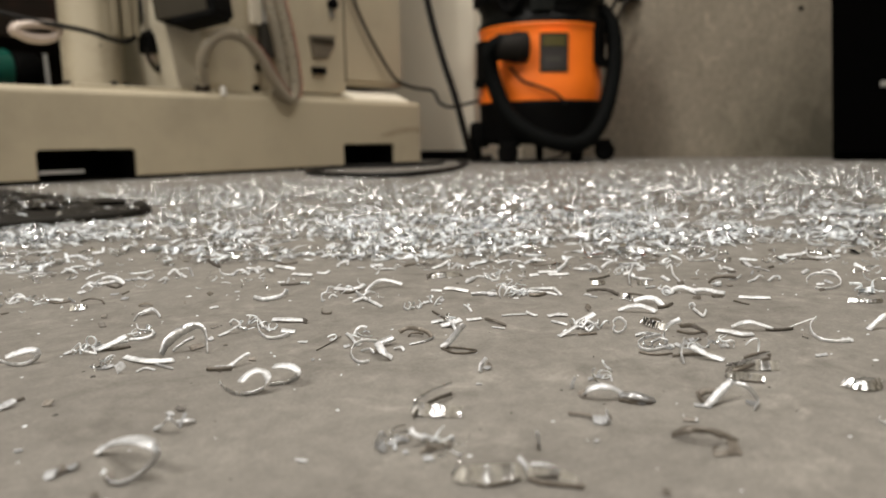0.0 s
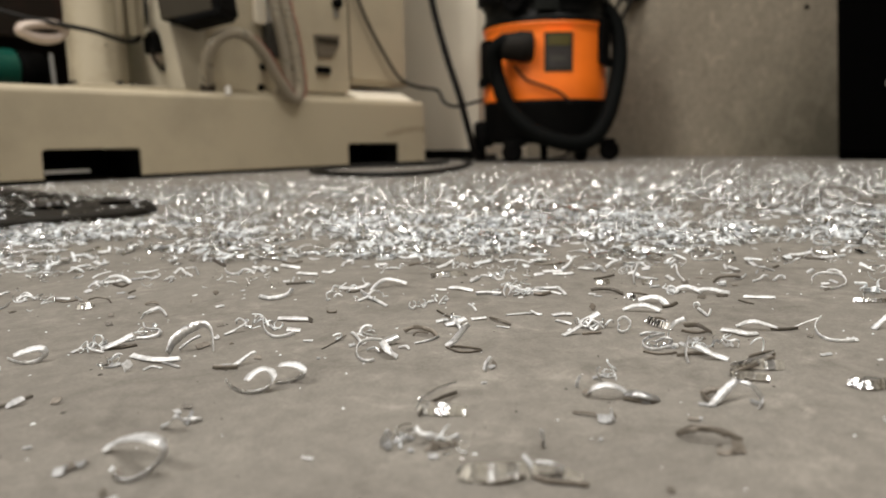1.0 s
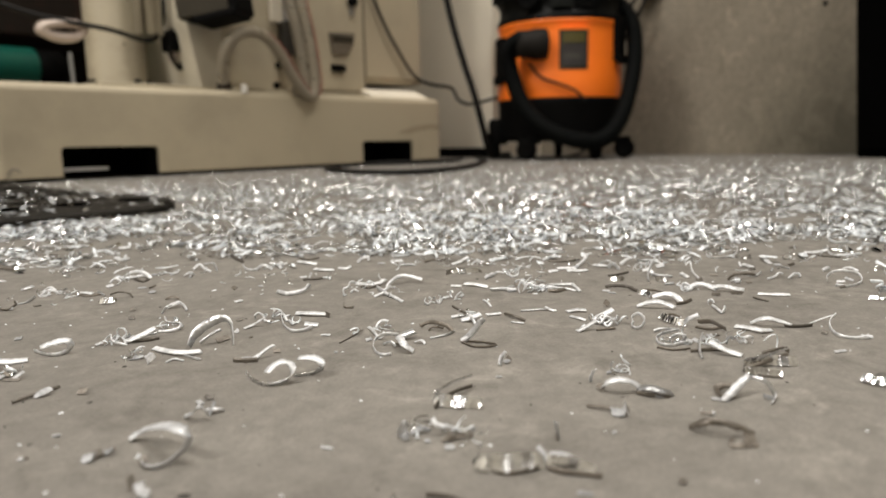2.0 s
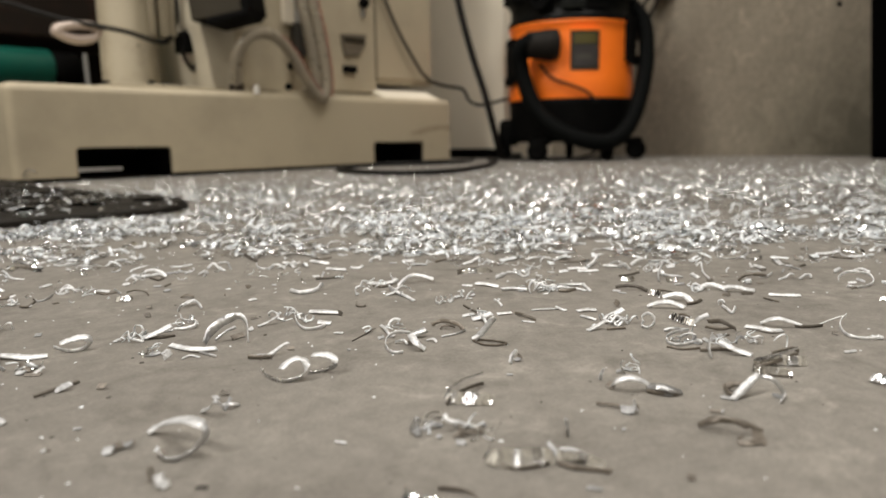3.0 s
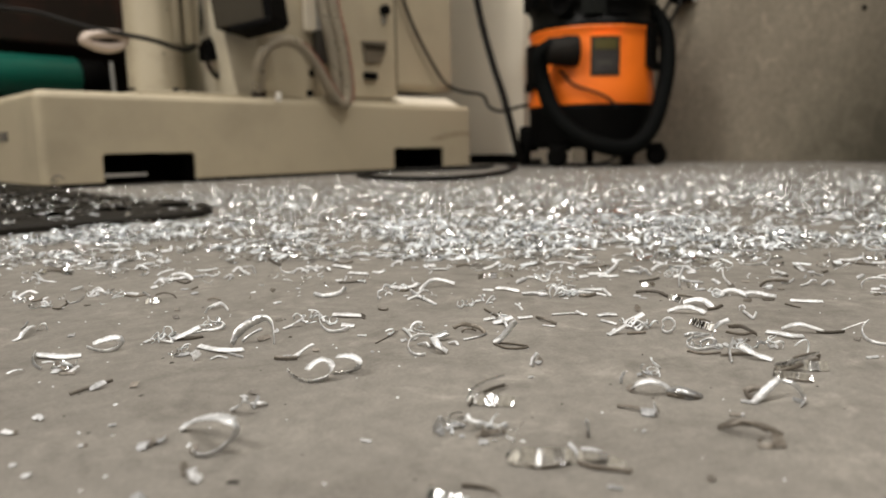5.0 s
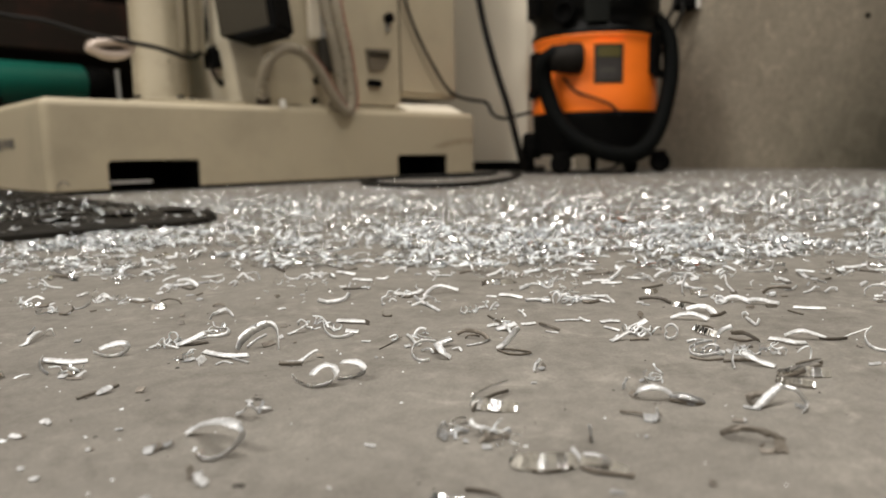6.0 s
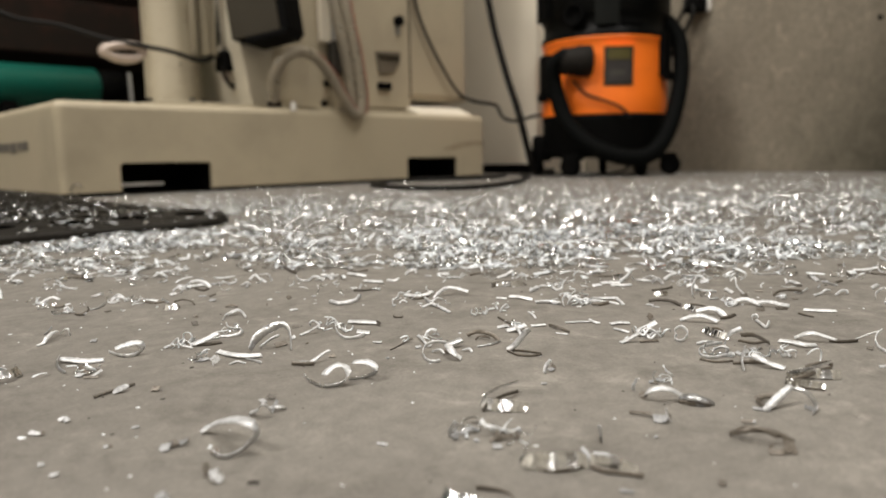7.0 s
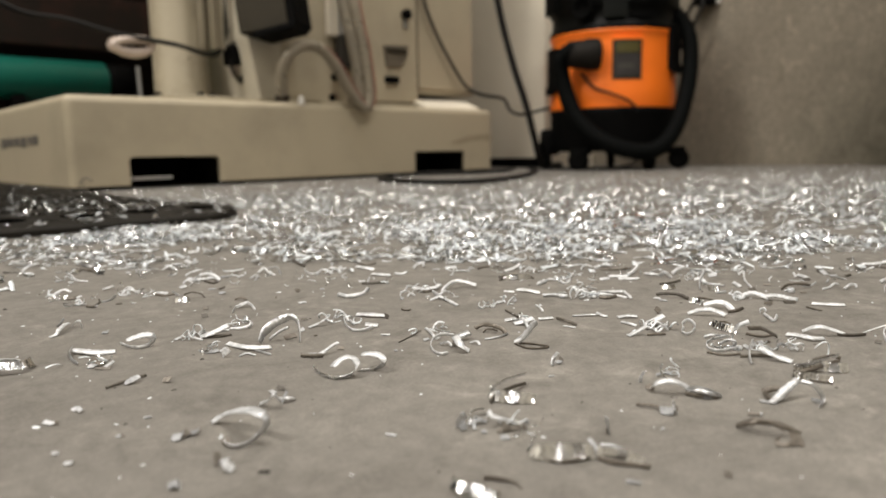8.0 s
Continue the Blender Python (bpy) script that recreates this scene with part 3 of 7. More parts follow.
# ---- dark cabinet at the wall ----
dark = thing("steel_cabinet", 1.976, 0.403, 0.0, 0, "tall matt black steel cabinet against the concrete wall", "cabinet")
part("body", prism([(-0.75, 0.0), (0.0, 0.0), (0.104, 1.5), (-0.75, 1.5)], 0.012, 0.262, "x", 0.005), CABINET, dark)
part("door", prism([(-0.745, 0.02), (-0.003, 0.02), (0.0985, 1.48), (-0.745, 1.48)], 0.0, 0.011, "x", 0.003), CABINET, dark)
part("door_plate", block(-0.003, 0.001, -0.15, -0.094, 0.178, 0.192, 0.001), GREY, dark, "small grey plate")

# ---- wall outlet ----
outlet = thing("wall_outlet", 2.25, 1.062, 0.552, 0, "white wall outlet with black plugs pushed in", "outlet")
part("cover", block(-0.012, 0.0, -0.018, 0.034, -0.03, 0.09, 0.004), WHITE, outlet)
part("plug", block(-0.06, -0.012, -0.01, 0.055, -0.034, 0.016, 0.008), BLACK, outlet)
part("plug", block(-0.055, -0.012, -0.005, 0.05, 0.03, 0.07, 0.008), BLACK, outlet)
for k, pts in enumerate(([(2.20, 1.09, 0.555), (2.185, 1.075, 0.525), (2.17, 1.069, 0.507), (2.17, 1.088, 0.469), (2.17, 1.106, 0.436), (2.16, 1.14, 0.38)], [(2.20, 1.10, 0.60), (2.18, 1.10, 0.56), (2.17, 1.098, 0.529), (2.17, 1.122, 0.487), (2.17, 1.14, 0.45), (2.16, 1.18, 0.39)])):
    c = part("power_cord", tube(pts, 0.006, 8, 8), CORD, None, "", True)
    tagged(c, "short grey-black cord running from the outlet behind the vacuum", "cord")

# ---- shop vacuum ----
VX, VY, VTURN = 1.859, 1.20, -57.65
vac = thing("shop_vacuum", VX, VY, 0.0, VTURN, "orange and black wet and dry shop vacuum on casters", "vacuum cleaner")
part("tub", lathe([(0.165, 0.055), (0.181, 0.060), (0.184, 0.075), (0.186, 0.165), (0.189, 0.178)], 64), BLACK, vac, "black lower tub", True)
part("drum", lathe([(0.188, 0.178), (0.1895, 0.182), (0.187, 0.24), (0.184, 0.36), (0.184, 0.385), (0.188, 0.389), (0.188, 0.397)], 64), ORANGE, vac, "bright orange drum", True)
part("lid", lathe([(0.1885, 0.396), (0.190, 0.400), (0.188, 0.412), (0.182, 0.418), (0.181, 0.452), (0.187, 0.457), (0.191, 0.463), (0.191, 0.54), (0.186, 0.565), (0.15, 0.60), (0.12, 0.63), (0.06, 0.64)], 64), LID, vac, "black domed lid", True)
part("handle", tube([(-0.10, 0, 0.62), (-0.09, 0, 0.67), (0, 0, 0.69), (0.09, 0, 0.67), (0.10, 0, 0.62)], 0.014, 12, 8), BLACK, vac, "", True)


def curved_patch(a0, a1, z0, z1, r, thick, steps=10):
    """A plate bent round the drum, between two bearings."""
    bm = bmesh.new()
    rows = []
    for i in range(steps + 1):
        a = radians(a0 + (a1 - a0) * i / steps)
        rows.append([bm.verts.new((q * math.cos(a), q * math.sin(a), z)) for q, z in ((r, z0), (r + thick, z0), (r + thick, z1), (r, z1))])
    for p, q in zip(rows, rows[1:]):
        for k in range(4):
            bm.faces.new((p[k], p[(k + 1) % 4], q[(k + 1) % 4], q[k]))
    bm.faces.new(rows[0]), bm.faces.new(rows[-1])
    return bm


part("lid_port", lathe([(0.024, 0.0), (0.030, 0.004), (0.032, 0.022), (0.026, 0.024), (0.022, 0.010)], 28, pose(-0.078, -0.165, 0.456, 90, 0, -24)), PITCH, vac, "round black port in the lid", True)
# this patch imitates a reflection on the lid by its lighter colour
part("lid_sheen_panel", curved_patch(-98, -78, 0.425, 0.53, 0.1905, 0.003), LID_SHEEN, vac, "dark grey lid panel standing in for a sheen")
part("lid_slot", curved_patch(-76, -55, 0.424, 0.437, 0.1815, 0.006), PITCH, vac)
part("side_handle", curved_patch(192, 214, 0.462, 0.56, 0.19, 0.016), BLACK, vac, "black grip on the lid")
part("label_lip", curved_patch(-90.5, -64.5, 0.364, 0.370, 0.1845, 0.007), ORANGE, vac)
part("label_frame", curved_patch(-90.0, -65.0, 0.256, 0.364, 0.1850, 0.004), OLIVE_PLATE, vac, "dark olive label frame")
part("label_plate", curved_patch(-87.5, -67.5, 0.266, 0.358, 0.1865, 0.004), LABEL_GREY, vac, "dull grey printed label")
part("label_band", curved_patch(-87, -68, 0.328, 0.357, 0.189, 0.003), LABEL_OLIVE, vac, "olive band across the label")
part("label_mark", curved_patch(-85, -72, 0.284, 0.300, 0.189, 0.002), DARK_GREY, vac)
for a, low in ((-25, 0.285), (205, 0.235)):
    latch = part("latch", curved_patch(a - 9, a + 9, low, low + 0.125, 0.186, 0.014), BLACK, vac, "black lid latch")
    part("latch_lip", curved_patch(a - 7, a + 7, low - 0.01, low + 0.015, 0.195, 0.012), BLACK, latch)
# hose fitting and the corrugated hose hung round the drum
part("inlet", lathe([(0.030, 0.0), (0.036, 0.006), (0.040, 0.05), (0.043, 0.054), (0.043, 0.088), (0.040, 0.092)], 32, pose(-0.125, -0.212, 0.326, 0, 90, 14)), INLET_GREY, vac, "worn black hose inlet", True)
HOSE = [(-0.085, -0.205, 0.330), (-0.115, -0.222, 0.333), (-0.140, -0.215, 0.312), (-0.140, -0.20, 0.272), (-0.128, -0.20, 0.225), (-0.098, -0.215, 0.155), (-0.035, -0.232, 0.092),
        (0.055, -0.228, 0.056), (0.125, -0.190, 0.060), (0.177, -0.135, 0.118), (0.210, -0.085, 0.225), (0.221, -0.05, 0.320), (0.209, -0.03, 0.405), (0.155, -0.01, 0.475), (0.09, 0.05, 0.53), (0.0, 0.10, 0.56)]
part("hose", tube(HOSE, 0.0222, 18, 14, 0.002, 2), HOSE_BLACK, vac, "black corrugated suction hose")
part("cord_wrap", tube([(-0.085, -0.19, 0.275), (-0.05, -0.196, 0.235), (0.0, -0.199, 0.215), (0.045, -0.198, 0.195), (0.075, -0.195, 0.165)], 0.004, 8, 8), CORD, vac, "", True)
part("floor_cord", tube([(0.09, -0.16, 0.05), (0.06, -0.16, 0.018), (0.0, -0.15, 0.006), (-0.10, -0.14, 0.005), (-0.2, -0.1, 0.005)], 0.004, 8, 8), CORD, vac, "", True)
for u, v, turn in ((0.105, -0.165, 20), (-0.092, -0.165, 75), (0.196, -0.06, 80), (-0.20, -0.045, 30), (0.0, 0.2, 0)):
    arm = part("caster_bracket", block(-0.022, 0.022, -0.03, 0.03, 0.046, 0.066, 0.006, 2, pose(u * 0.94, v * 0.94, 0, 0, 0, turn)), BLACK, vac)
    part("caster_fork", block(-0.014, 0.014, -0.016, 0.012, 0.03, 0.054, 0.004, 2, pose(u, v, 0, 0, 0, turn)), BLACK, arm)
    part("wheel", lathe([(0.022, -0.013), (0.030, -0.009), (0.030, 0.009), (0.022, 0.013)], 24, pose(u, v, 0.0301, 0, 90, turn)), BLACK, arm, "black caster wheel")
part("bumper", block(-0.215, -0.165, -0.075, 0.02, 0.058, 0.125, 0.014, 3), BLACK, vac)

# ---- air hose and cords by the vacuum ----
AIR = [(1.66, 1.53, 0.70), (1.66, 1.493, 0.537), (1.66, 1.465, 0.433), (1.66, 1.422, 0.310), (1.66, 1.379, 0.205), (1.66, 1.345, 0.101), (1.675, 1.335, 0.035), (1.73, 1.35, 0.0105), (1.82, 1.40, 0.0095), (1.92, 1.44, 0.0095)]
air = part("air_hose", tube(AIR, 0.0108, 12, 10), AIR_HOSE, None, "", True)
tagged(air, "thick black hose hanging down to the floor beside the vacuum", "hose")
LOOP = [(1.70, 1.40, 0.0058), (1.62, 1.305, 0.0058), (1.46, 1.185, 0.0058), (1.26, 1.05, 0.0058), (1.09, 0.965, 0.0058), (0.975, 0.935, 0.0058), (0.91, 0.99, 0.0058), (0.915, 1.12, 0.0058), (0.99, 1.27, 0.0058), (1.12, 1.38, 0.0058),
        (1.23, 1.39, 0.0058), (1.33, 1.34, 0.0058), (1.47, 1.31, 0.0058), (1.60, 1.38, 0.0058)]
loop = part("floor_cable", tube(LOOP, 0.0056, 12, 10), CORD, None, "", True)
tagged(loop, "black rubber cable lying in a wide loop on the floor", "cable")
thin = part("power_cord", tube([(1.37, 1.545, 0.62), (1.387, 1.535, 0.503), (1.427, 1.535, 0.422), (1.487, 1.535, 0.340), (1.556, 1.530, 0.261), (1.622, 1.520, 0.238), (1.695, 1.500, 0.228), (1.705, 1.480, 0.191), (1.695, 1.420, 0.174), (1.721, 1.350, 0.188), (1.76, 1.33, 0.19)], 0.0052, 8, 8), CORD, None, "", True)
tagged(thin, "thin black cord running from the machine to the vacuum", "cord")


# ---- rubber mat with round holes ----
def mat_rise(x):
    """The mat has buckled a little behind its near edge and then lies level."""
    return 0.004 * math.sin(math.pi * min(1.0, max(0.0, x / 0.22)) ** 0.8) ** 2


def rubber_mat():
    """A perforated mat: one plate with staggered round holes, with a bevelled border and a black underside painting
    shade.
    """
    mat = thing("rubber_mat", 0.350, 0.668, 0.0, 88.0, "black rubber anti-fatigue mat with round holes and swarf on it", "mat")
    px, py, hole, z = 0.054, 0.060, 0.0165, 0.0085
    nx, ny, ox, oy = 24, 14, 0.060, 0.043
    bm = bmesh.new()

    def lift(x, y, zz):
        return bm.verts.new((x, y, zz + mat_rise(x)))
    for i in range(nx):
        shift = py / 2 if i % 2 else 0.0
        if shift:       # half cells without a hole at both ends of every other row
            for y in (oy - py / 2, oy + (ny - 1) * py):
                xa, xb = ox + (i - 0.5) * px, ox + (i + 0.5) * px
                bm.faces.new([lift(*q, z) for q in ((xa, y), (xb, y), (xb, y + py / 2), (xa, y + py / 2))])
        for j in range(ny - (1 if shift else 0)):
            cx, cy = ox + i * px, oy + j * py + shift
            outer, inner, low, rim = [], [], [], []
            for k in range(20):
                a = 2 * math.pi * k / 20
                c, s = math.cos(a), math.sin(a)
                q = 1 / max(abs(c) / (px / 2), abs(s) / (py / 2))
                outer.append(lift(cx + q * c, cy + q * s, z))
                inner.append(lift(cx + hole * c, cy + hole * s, z - 0.0006))
                rim.append(lift(cx + hole * c, cy + hole * s, z - 0.0006))
                low.append(lift(cx + hole * c, cy + hole * s, 0.0012))
            for k in range(20):
                n = (k + 1) % 20
                bm.faces.new((outer[k], outer[n], inner[n], inner[k]))
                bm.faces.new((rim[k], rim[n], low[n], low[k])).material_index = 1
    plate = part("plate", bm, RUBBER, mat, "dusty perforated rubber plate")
    plate.data.materials.append(PITCH)          # the walls of the holes are blackened to paint the shade inside
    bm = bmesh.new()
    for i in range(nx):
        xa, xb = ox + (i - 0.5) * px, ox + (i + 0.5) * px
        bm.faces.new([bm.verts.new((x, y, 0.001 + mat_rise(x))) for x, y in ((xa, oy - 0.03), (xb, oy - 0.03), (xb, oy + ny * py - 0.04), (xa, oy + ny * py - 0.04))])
    # black sheet in place of the shade at the bottom of the holes
    part("underside", bm, PITCH, mat, "black sheet painting the shade under the holes")
    x0, y0 = ox - px / 2, oy - py / 2
    x1, y1 = x0 + nx * px, y0 + ny * py
    w, h = x1 + x0, y1 + y0
    bm = bmesh.new()

    def ring(u0, u1, v0, v1, zz, r):
        vs = []
        for cx, cy, a0 in ((u1 - r, v1 - r, 0), (u0 + r, v1 - r, 90), (u0 + r, v0 + r, 180), (u1 - r, v0 + r, 270)):
            for k in range(6):
                a = radians(a0 + k * 18)
                vs.append(bm.verts.new((cx + r * math.cos(a), cy + r * math.sin(a), zz)))
        return vs
    loops = [ring(x0, x1, y0, y1, z, 0.001), ring(0.006, w - 0.006, 0.006, h - 0.006, z - 0.0008, 0.07), ring(0.001, w - 0.001, 0.001, h - 0.001, z - 0.003, 0.075), ring(0, w, 0, h, 0.0005, 0.076)]
    for a, b in zip(loops, loops[1:]):
        for i in range(24):
            j = (i + 1) % 24
            bm.faces.new((a[i], a[j], b[j], b[i]))
    bmesh.ops.subdivide_edges(bm, edges=[e for e in bm.edges if e.calc_length() > 0.3], cuts=14)
    for v in bm.verts:
        if v.co.z > 0.001:
            v.co.z += mat_rise(v.co.x)
    part("border", bm, RUBBER, mat, "bevelled rubber border")
    return mat


rubber_mat()


# ---- metal chips ----
def ribbon(rng, r, arc, w, pitch=0.0, spiral=0.0, twist=0.0, lay=0.0, steps=18, thick=0.00009, fray=0.1, taper=0.12, ripple=0.010, wobble=0.0, tail=0.0, crown=0.0):
    """A curled cutting: a thin strip wound about its own axis (y), rippled, with frayed edges and torn ends.
    lay: how far the strip leans out of the wound cylinder; twist: how much this changes along it;
    tail: how far it narrows to its last end; crown: how far it is hollowed across.
    Each length of it has an edge, the outside in halves, an edge and the inside in halves."""
    vs, fs = [], []
    arc = radians(arc)
    axis = Vector((0, 1, 0))
    f1, f2, f3 = rng.uniform(0, 6.3), rng.uniform(0, 6.3), rng.uniform(0, 6.3)
    for i in range(steps + 1):
        t = i / steps
        a = (t - 0.5) * arc
        q = r * (1 + spiral * (t - 0.5) + 0.05 * math.sin(2.3 * a + f1) + 0.03 * math.sin(5.1 * a + f2))
        out = Vector((math.sin(a), 0, -math.cos(a)))
        c = out * q + Vector((0, pitch * (t - 0.5), 0))
        g = radians(lay + twist * (t - 0.5) + wobble * math.sin(t * (44 if wobble > 6 else 21) + f2) * (0.6 + 0.4 * math.sin(t * 8 + f1)))
        wide = axis * math.cos(g) + out * math.sin(g)
        face = out * math.cos(g) - axis * math.sin(g)
        end = min(t, 1 - t)
        f = (1 - taper * max(0.0, 1 - end / 0.16)) * (1 + 0.12 * math.sin(7 * t + f3))
        f *= 1 - abs(tail) * (t if tail > 0 else 1 - t) ** 0.8
        h0 = w / 2 * f * (1 + rng.uniform(-fray, fray))
        h1 = w / 2 * f * (1 + rng.uniform(-fray, fray))
        th = thick * (0.7 + 0.6 * rng.random())
        c = c + face * rng.uniform(-ripple, ripple) * max(w, r * 0.6)
        m = c + face * crown * w * f + wide * (h0 - h1) * 0.3
        vs += [c + wide * h0 - face * th, c + wide * h0 + face * th, m + face * th,
               c - wide * h1 + face * th, c - wide * h1 - face * th, m - face * th]
        if i:
            o = 6 * (i - 1)
            fs += [(o + k, o + (k + 1) % 6, o + 6 + (k + 1) % 6, o + 6 + k) for k in range(6)]
    n = len(vs)
    fs += [(0, 1, 2, 5), (5, 2, 3, 4), (n - 6, n - 1, n - 4, n - 5), (n - 1, n - 2, n - 3, n - 4)]
    return vs, fs


def settle(vs, m, press=1.0):
    """Turned by m, pressed flatter and let down until it rests on the floor."""
    out = [m @ v for v in vs]
    low = min(v.z for v in out)
    return [Vector((v.x, v.y, (v.z - low) * press)) for v in out]


LABELS = {
    "curl": "bright curled aluminium chip lying on the concrete floor",
    "strip": "nearly straight bright aluminium strip lying on the floor",
    "ring": "bright aluminium chip curled into a ring on the floor",
    "thread": "thin twisted aluminium thread lying on the floor",
    "crumb": "tiny crumb of cut aluminium on the floor",
}
dice = random.Random(11)


def chip(x, y, kind, r, arc, w, rx=0, ry=0, rz=0, pitch=0.0, spiral=0.0, twist=0.0, lay=0.0, steps=30, shiny=False, dull=False, tail=0.0, crown=0.0, press=1.0, dark=False, pile=None):
    """One chip; lengths in millimetres, turns in degrees against the view's heading. With a pile, it is joined to that."""
    vs, fs = ribbon(dice, r / 1000, arc, w / 1000, pitch / 1000, spiral, twist, lay, steps, taper=0.03 if shiny else dice.choice((0.0, 0.03, 0.15)), wobble=6.5 if shiny else 5.0, fray=0.3 if kind == "crumb" else 0.12, tail=tail, crown=crown)
    vs = settle(vs, pose(0, 0, 0, 0, 0, rz) @ pose(0, 0, 0, rx, 0, 0) @ pose(0, 0, 0, 0, ry, 0), press)
    cx = sum(v.x for v in vs) / len(vs)
    cy = sum(v.y for v in vs) / len(vs)
    if pile is not None:
        m = pose(x, y, 0.0001, 0, 0, VIEW)
        o = len(pile[0])
        pile[0].extend(m @ Vector((v.x - cx, v.y - cy, v.z)) for v in vs)
        pile[2].extend(1 if dull or i % 6 in (1, 2) else 0 for i in range(len(fs)))
        pile[1].extend(tuple(i + o for i in f) for f in fs)
        return None
    me = bpy.data.meshes.new("metal_chip")
    me.from_pydata([(v.x - cx, v.y - cy, v.z) for v in vs], [], fs)
    me.materials.append(CHIP_SHADE if dark else CHIP)
    me.materials.append(CHIP_SHADE if dark else CHIP_STRIPE if shiny else CHIP_DULL)
    for p in me.polygons:
        side = p.index % 6
        p.material_index = 1 if dull or shiny or side in (1, 2) else 0
        p.use_smooth = not shiny and (dull or side in (1, 2)) and side not in (0, 3)
    ob = new("metal_chip", me)
    ob.matrix_basis = pose(x, y, 0.0001, 0, 0, VIEW)
    return tagged(ob, LABELS[kind].replace("bright ", "").replace("aluminium", "shade-darkened aluminium") if dark else LABELS[kind], "metal chip", "metal chips on the floor")


BENT_LABELS = {
    "white": ("bright aluminium strip, nearly straight, lying on the floor", "bright curled aluminium chip with a silvery white face on the floor"),
    "plain": ("dull grey aluminium strip lying on the floor", "dull grey curled aluminium thread on the floor"),
    "facet": ("shiny faceted aluminium ribbon with mirror-like bands on the floor", "shiny faceted aluminium ribbon bent over on the floor"),
    "dark": ("shade-darkened aluminium sliver lying on the floor", "shade-darkened curled aluminium chip lying on the floor"),
}
tear = random.Random(17)
CRUMBS = {"bright": ([], []), "dark": ([], [])}


def bent_chip(x, y, look_of, widths, leans, bends, rest=0.0001):
    """One cutting bent by hand: a thin strip led along a few bends (millimetres: across, away, up against the view's heading).
    widths: along its length; leans: 0 lies flat, 90 stands on its edge. Its edges are torn and its face is ridged."""
    def along(row, t):
        k = t * (len(row) - 1)
        i = min(int(k), len(row) - 2)
        return row[0] if len(row) == 1 else row[i] + (row[i + 1] - row[i]) * (k - i)
    line = smooth_line([Vector(p) for p in bends], 14 if len(bends) < 4 else 9)
    long = sum((b - a).length for a, b in zip(line, line[1:]))
    n = len(line) - 1
    turned = sum((line[i + 1] - line[i]).angle(line[i] - line[i - 1], 0.0) for i in range(1, n))
    vs, fs = [], []
    facet = look_of == "facet"
    sway = {"facet": 16, "white": 5}.get(look_of, 0)
    band, kink = 0.0, 0
    side = Vector((0, 1, 0))
    for i, c in enumerate(line):
        t = i / n
        d = (line[min(i + 1, n)] - line[max(i - 1, 0)]).normalized()
        flat = Vector((-d.y, d.x, 0))
        if flat.length > 0.25:
            side = flat.normalized() * (-1 if i and flat.dot(side) < 0 else 1)
        side = (side - d * side.dot(d)).normalized()
        lift = d.cross(side)
        if sway and kink <= 0:
            band, kink = tear.choice((-2, 0, 5, 9, 13, -9)) + tear.uniform(-2, 2) if facet else tear.uniform(-sway, sway), tear.choice((1, 2, 2, 3)) * (2 if facet else 1)
        kink -= 1
        g = radians(along(leans, t) + band + tear.uniform(-3, 3))
        wide = side * math.cos(g) + lift * math.sin(g)
        face = lift * math.cos(g) - side * math.sin(g)
        w = along(widths, t) / 2 * (0.93 if i in (0, n) else 1.0)
        rag = 0.05 if sway > 6 else 0.4 if long < 4 else 0.09 if max(widths) > 1.8 else 0.18
        h0, h1 = w * (1 + tear.uniform(-rag, rag)), w * (1 + tear.uniform(-rag, rag))
        c = c + (face * tear.uniform(-0.04, 0.04) + wide * tear.uniform(-0.2, 0.2) * (long < 4)) * min(1.0, w)
        if i in (0, n):
            c = c + d * tear.uniform(-0.3, 0.3) * w
        skew = d * tear.uniform(-0.35, 0.35) * w if i in (0, n) else Vector()
        th = 0.07 + 0.05 * tear.random()
        m = c + face * (0 if sway > 6 else 0.04) * w
        vs += [c + wide * h0 + skew - face * th, c + wide * h0 + skew + face * th, m + face * th,
               c - wide * h1 - skew + face * th, c - wide * h1 - skew - face * th, m - face * th]
        if i:
            o = 6 * (i - 1)
            fs += [(o + k, o + 6 + k, o + 6 + (k + 1) % 6, o + (k + 1) % 6) for k in range(6)]
    e = len(vs)
    fs += [(0, 1, 2, 5), (5, 2, 3, 4), (e - 6, e - 1, e - 4, e - 5), (e - 1, e - 2, e - 3, e - 4)]
    low = min(v.z for v in vs)
    if long < 5:        # crumbs lie strewn in one heap of their colour
        m = pose(x, y, rest, 0, 0, VIEW)
        heap = CRUMBS["dark" if look_of == "dark" else "bright"]
        o = len(heap[0])
        heap[0].extend(m @ Vector((v.x / 1000, v.y / 1000, (v.z - low) / 1000)) for v in vs)
        heap[1].extend(tuple(k + o for k in f) for f in fs)
        return None
    me = bpy.data.meshes.new("metal_chip")
    me.from_pydata([(v.x / 1000, v.y / 1000, (v.z - low) / 1000) for v in vs], [], fs)
    outside, inside = {"white": (CHIP_DULL, CHIP if max(widths) > 2.2 else CHIP_DULL), "plain": (CHIP_GREY, CHIP_GREY), "facet": (CHIP_STRIPE, CHIP_STRIPE), "dark": (CHIP_SHADE, CHIP_SHADE)}[look_of]
    me.materials.append(inside)
    me.materials.append(outside)
    for p in me.polygons:
        k = p.index % 6
        p.material_index = 1 if k in (1, 2) else 0
        p.use_smooth = not facet and k in (1, 2, 4, 5)
    ob = new("metal_chip", me)
    ob.matrix_basis = pose(x, y, rest, 0, 0, VIEW)
    kind = 1 if turned > 0.9 else 0
    return tagged(ob, BENT_LABELS[look_of][kind], "metal chip", "metal chips on the floor")


PILE = ([], [], [])       # chips too small or tangled to tell apart
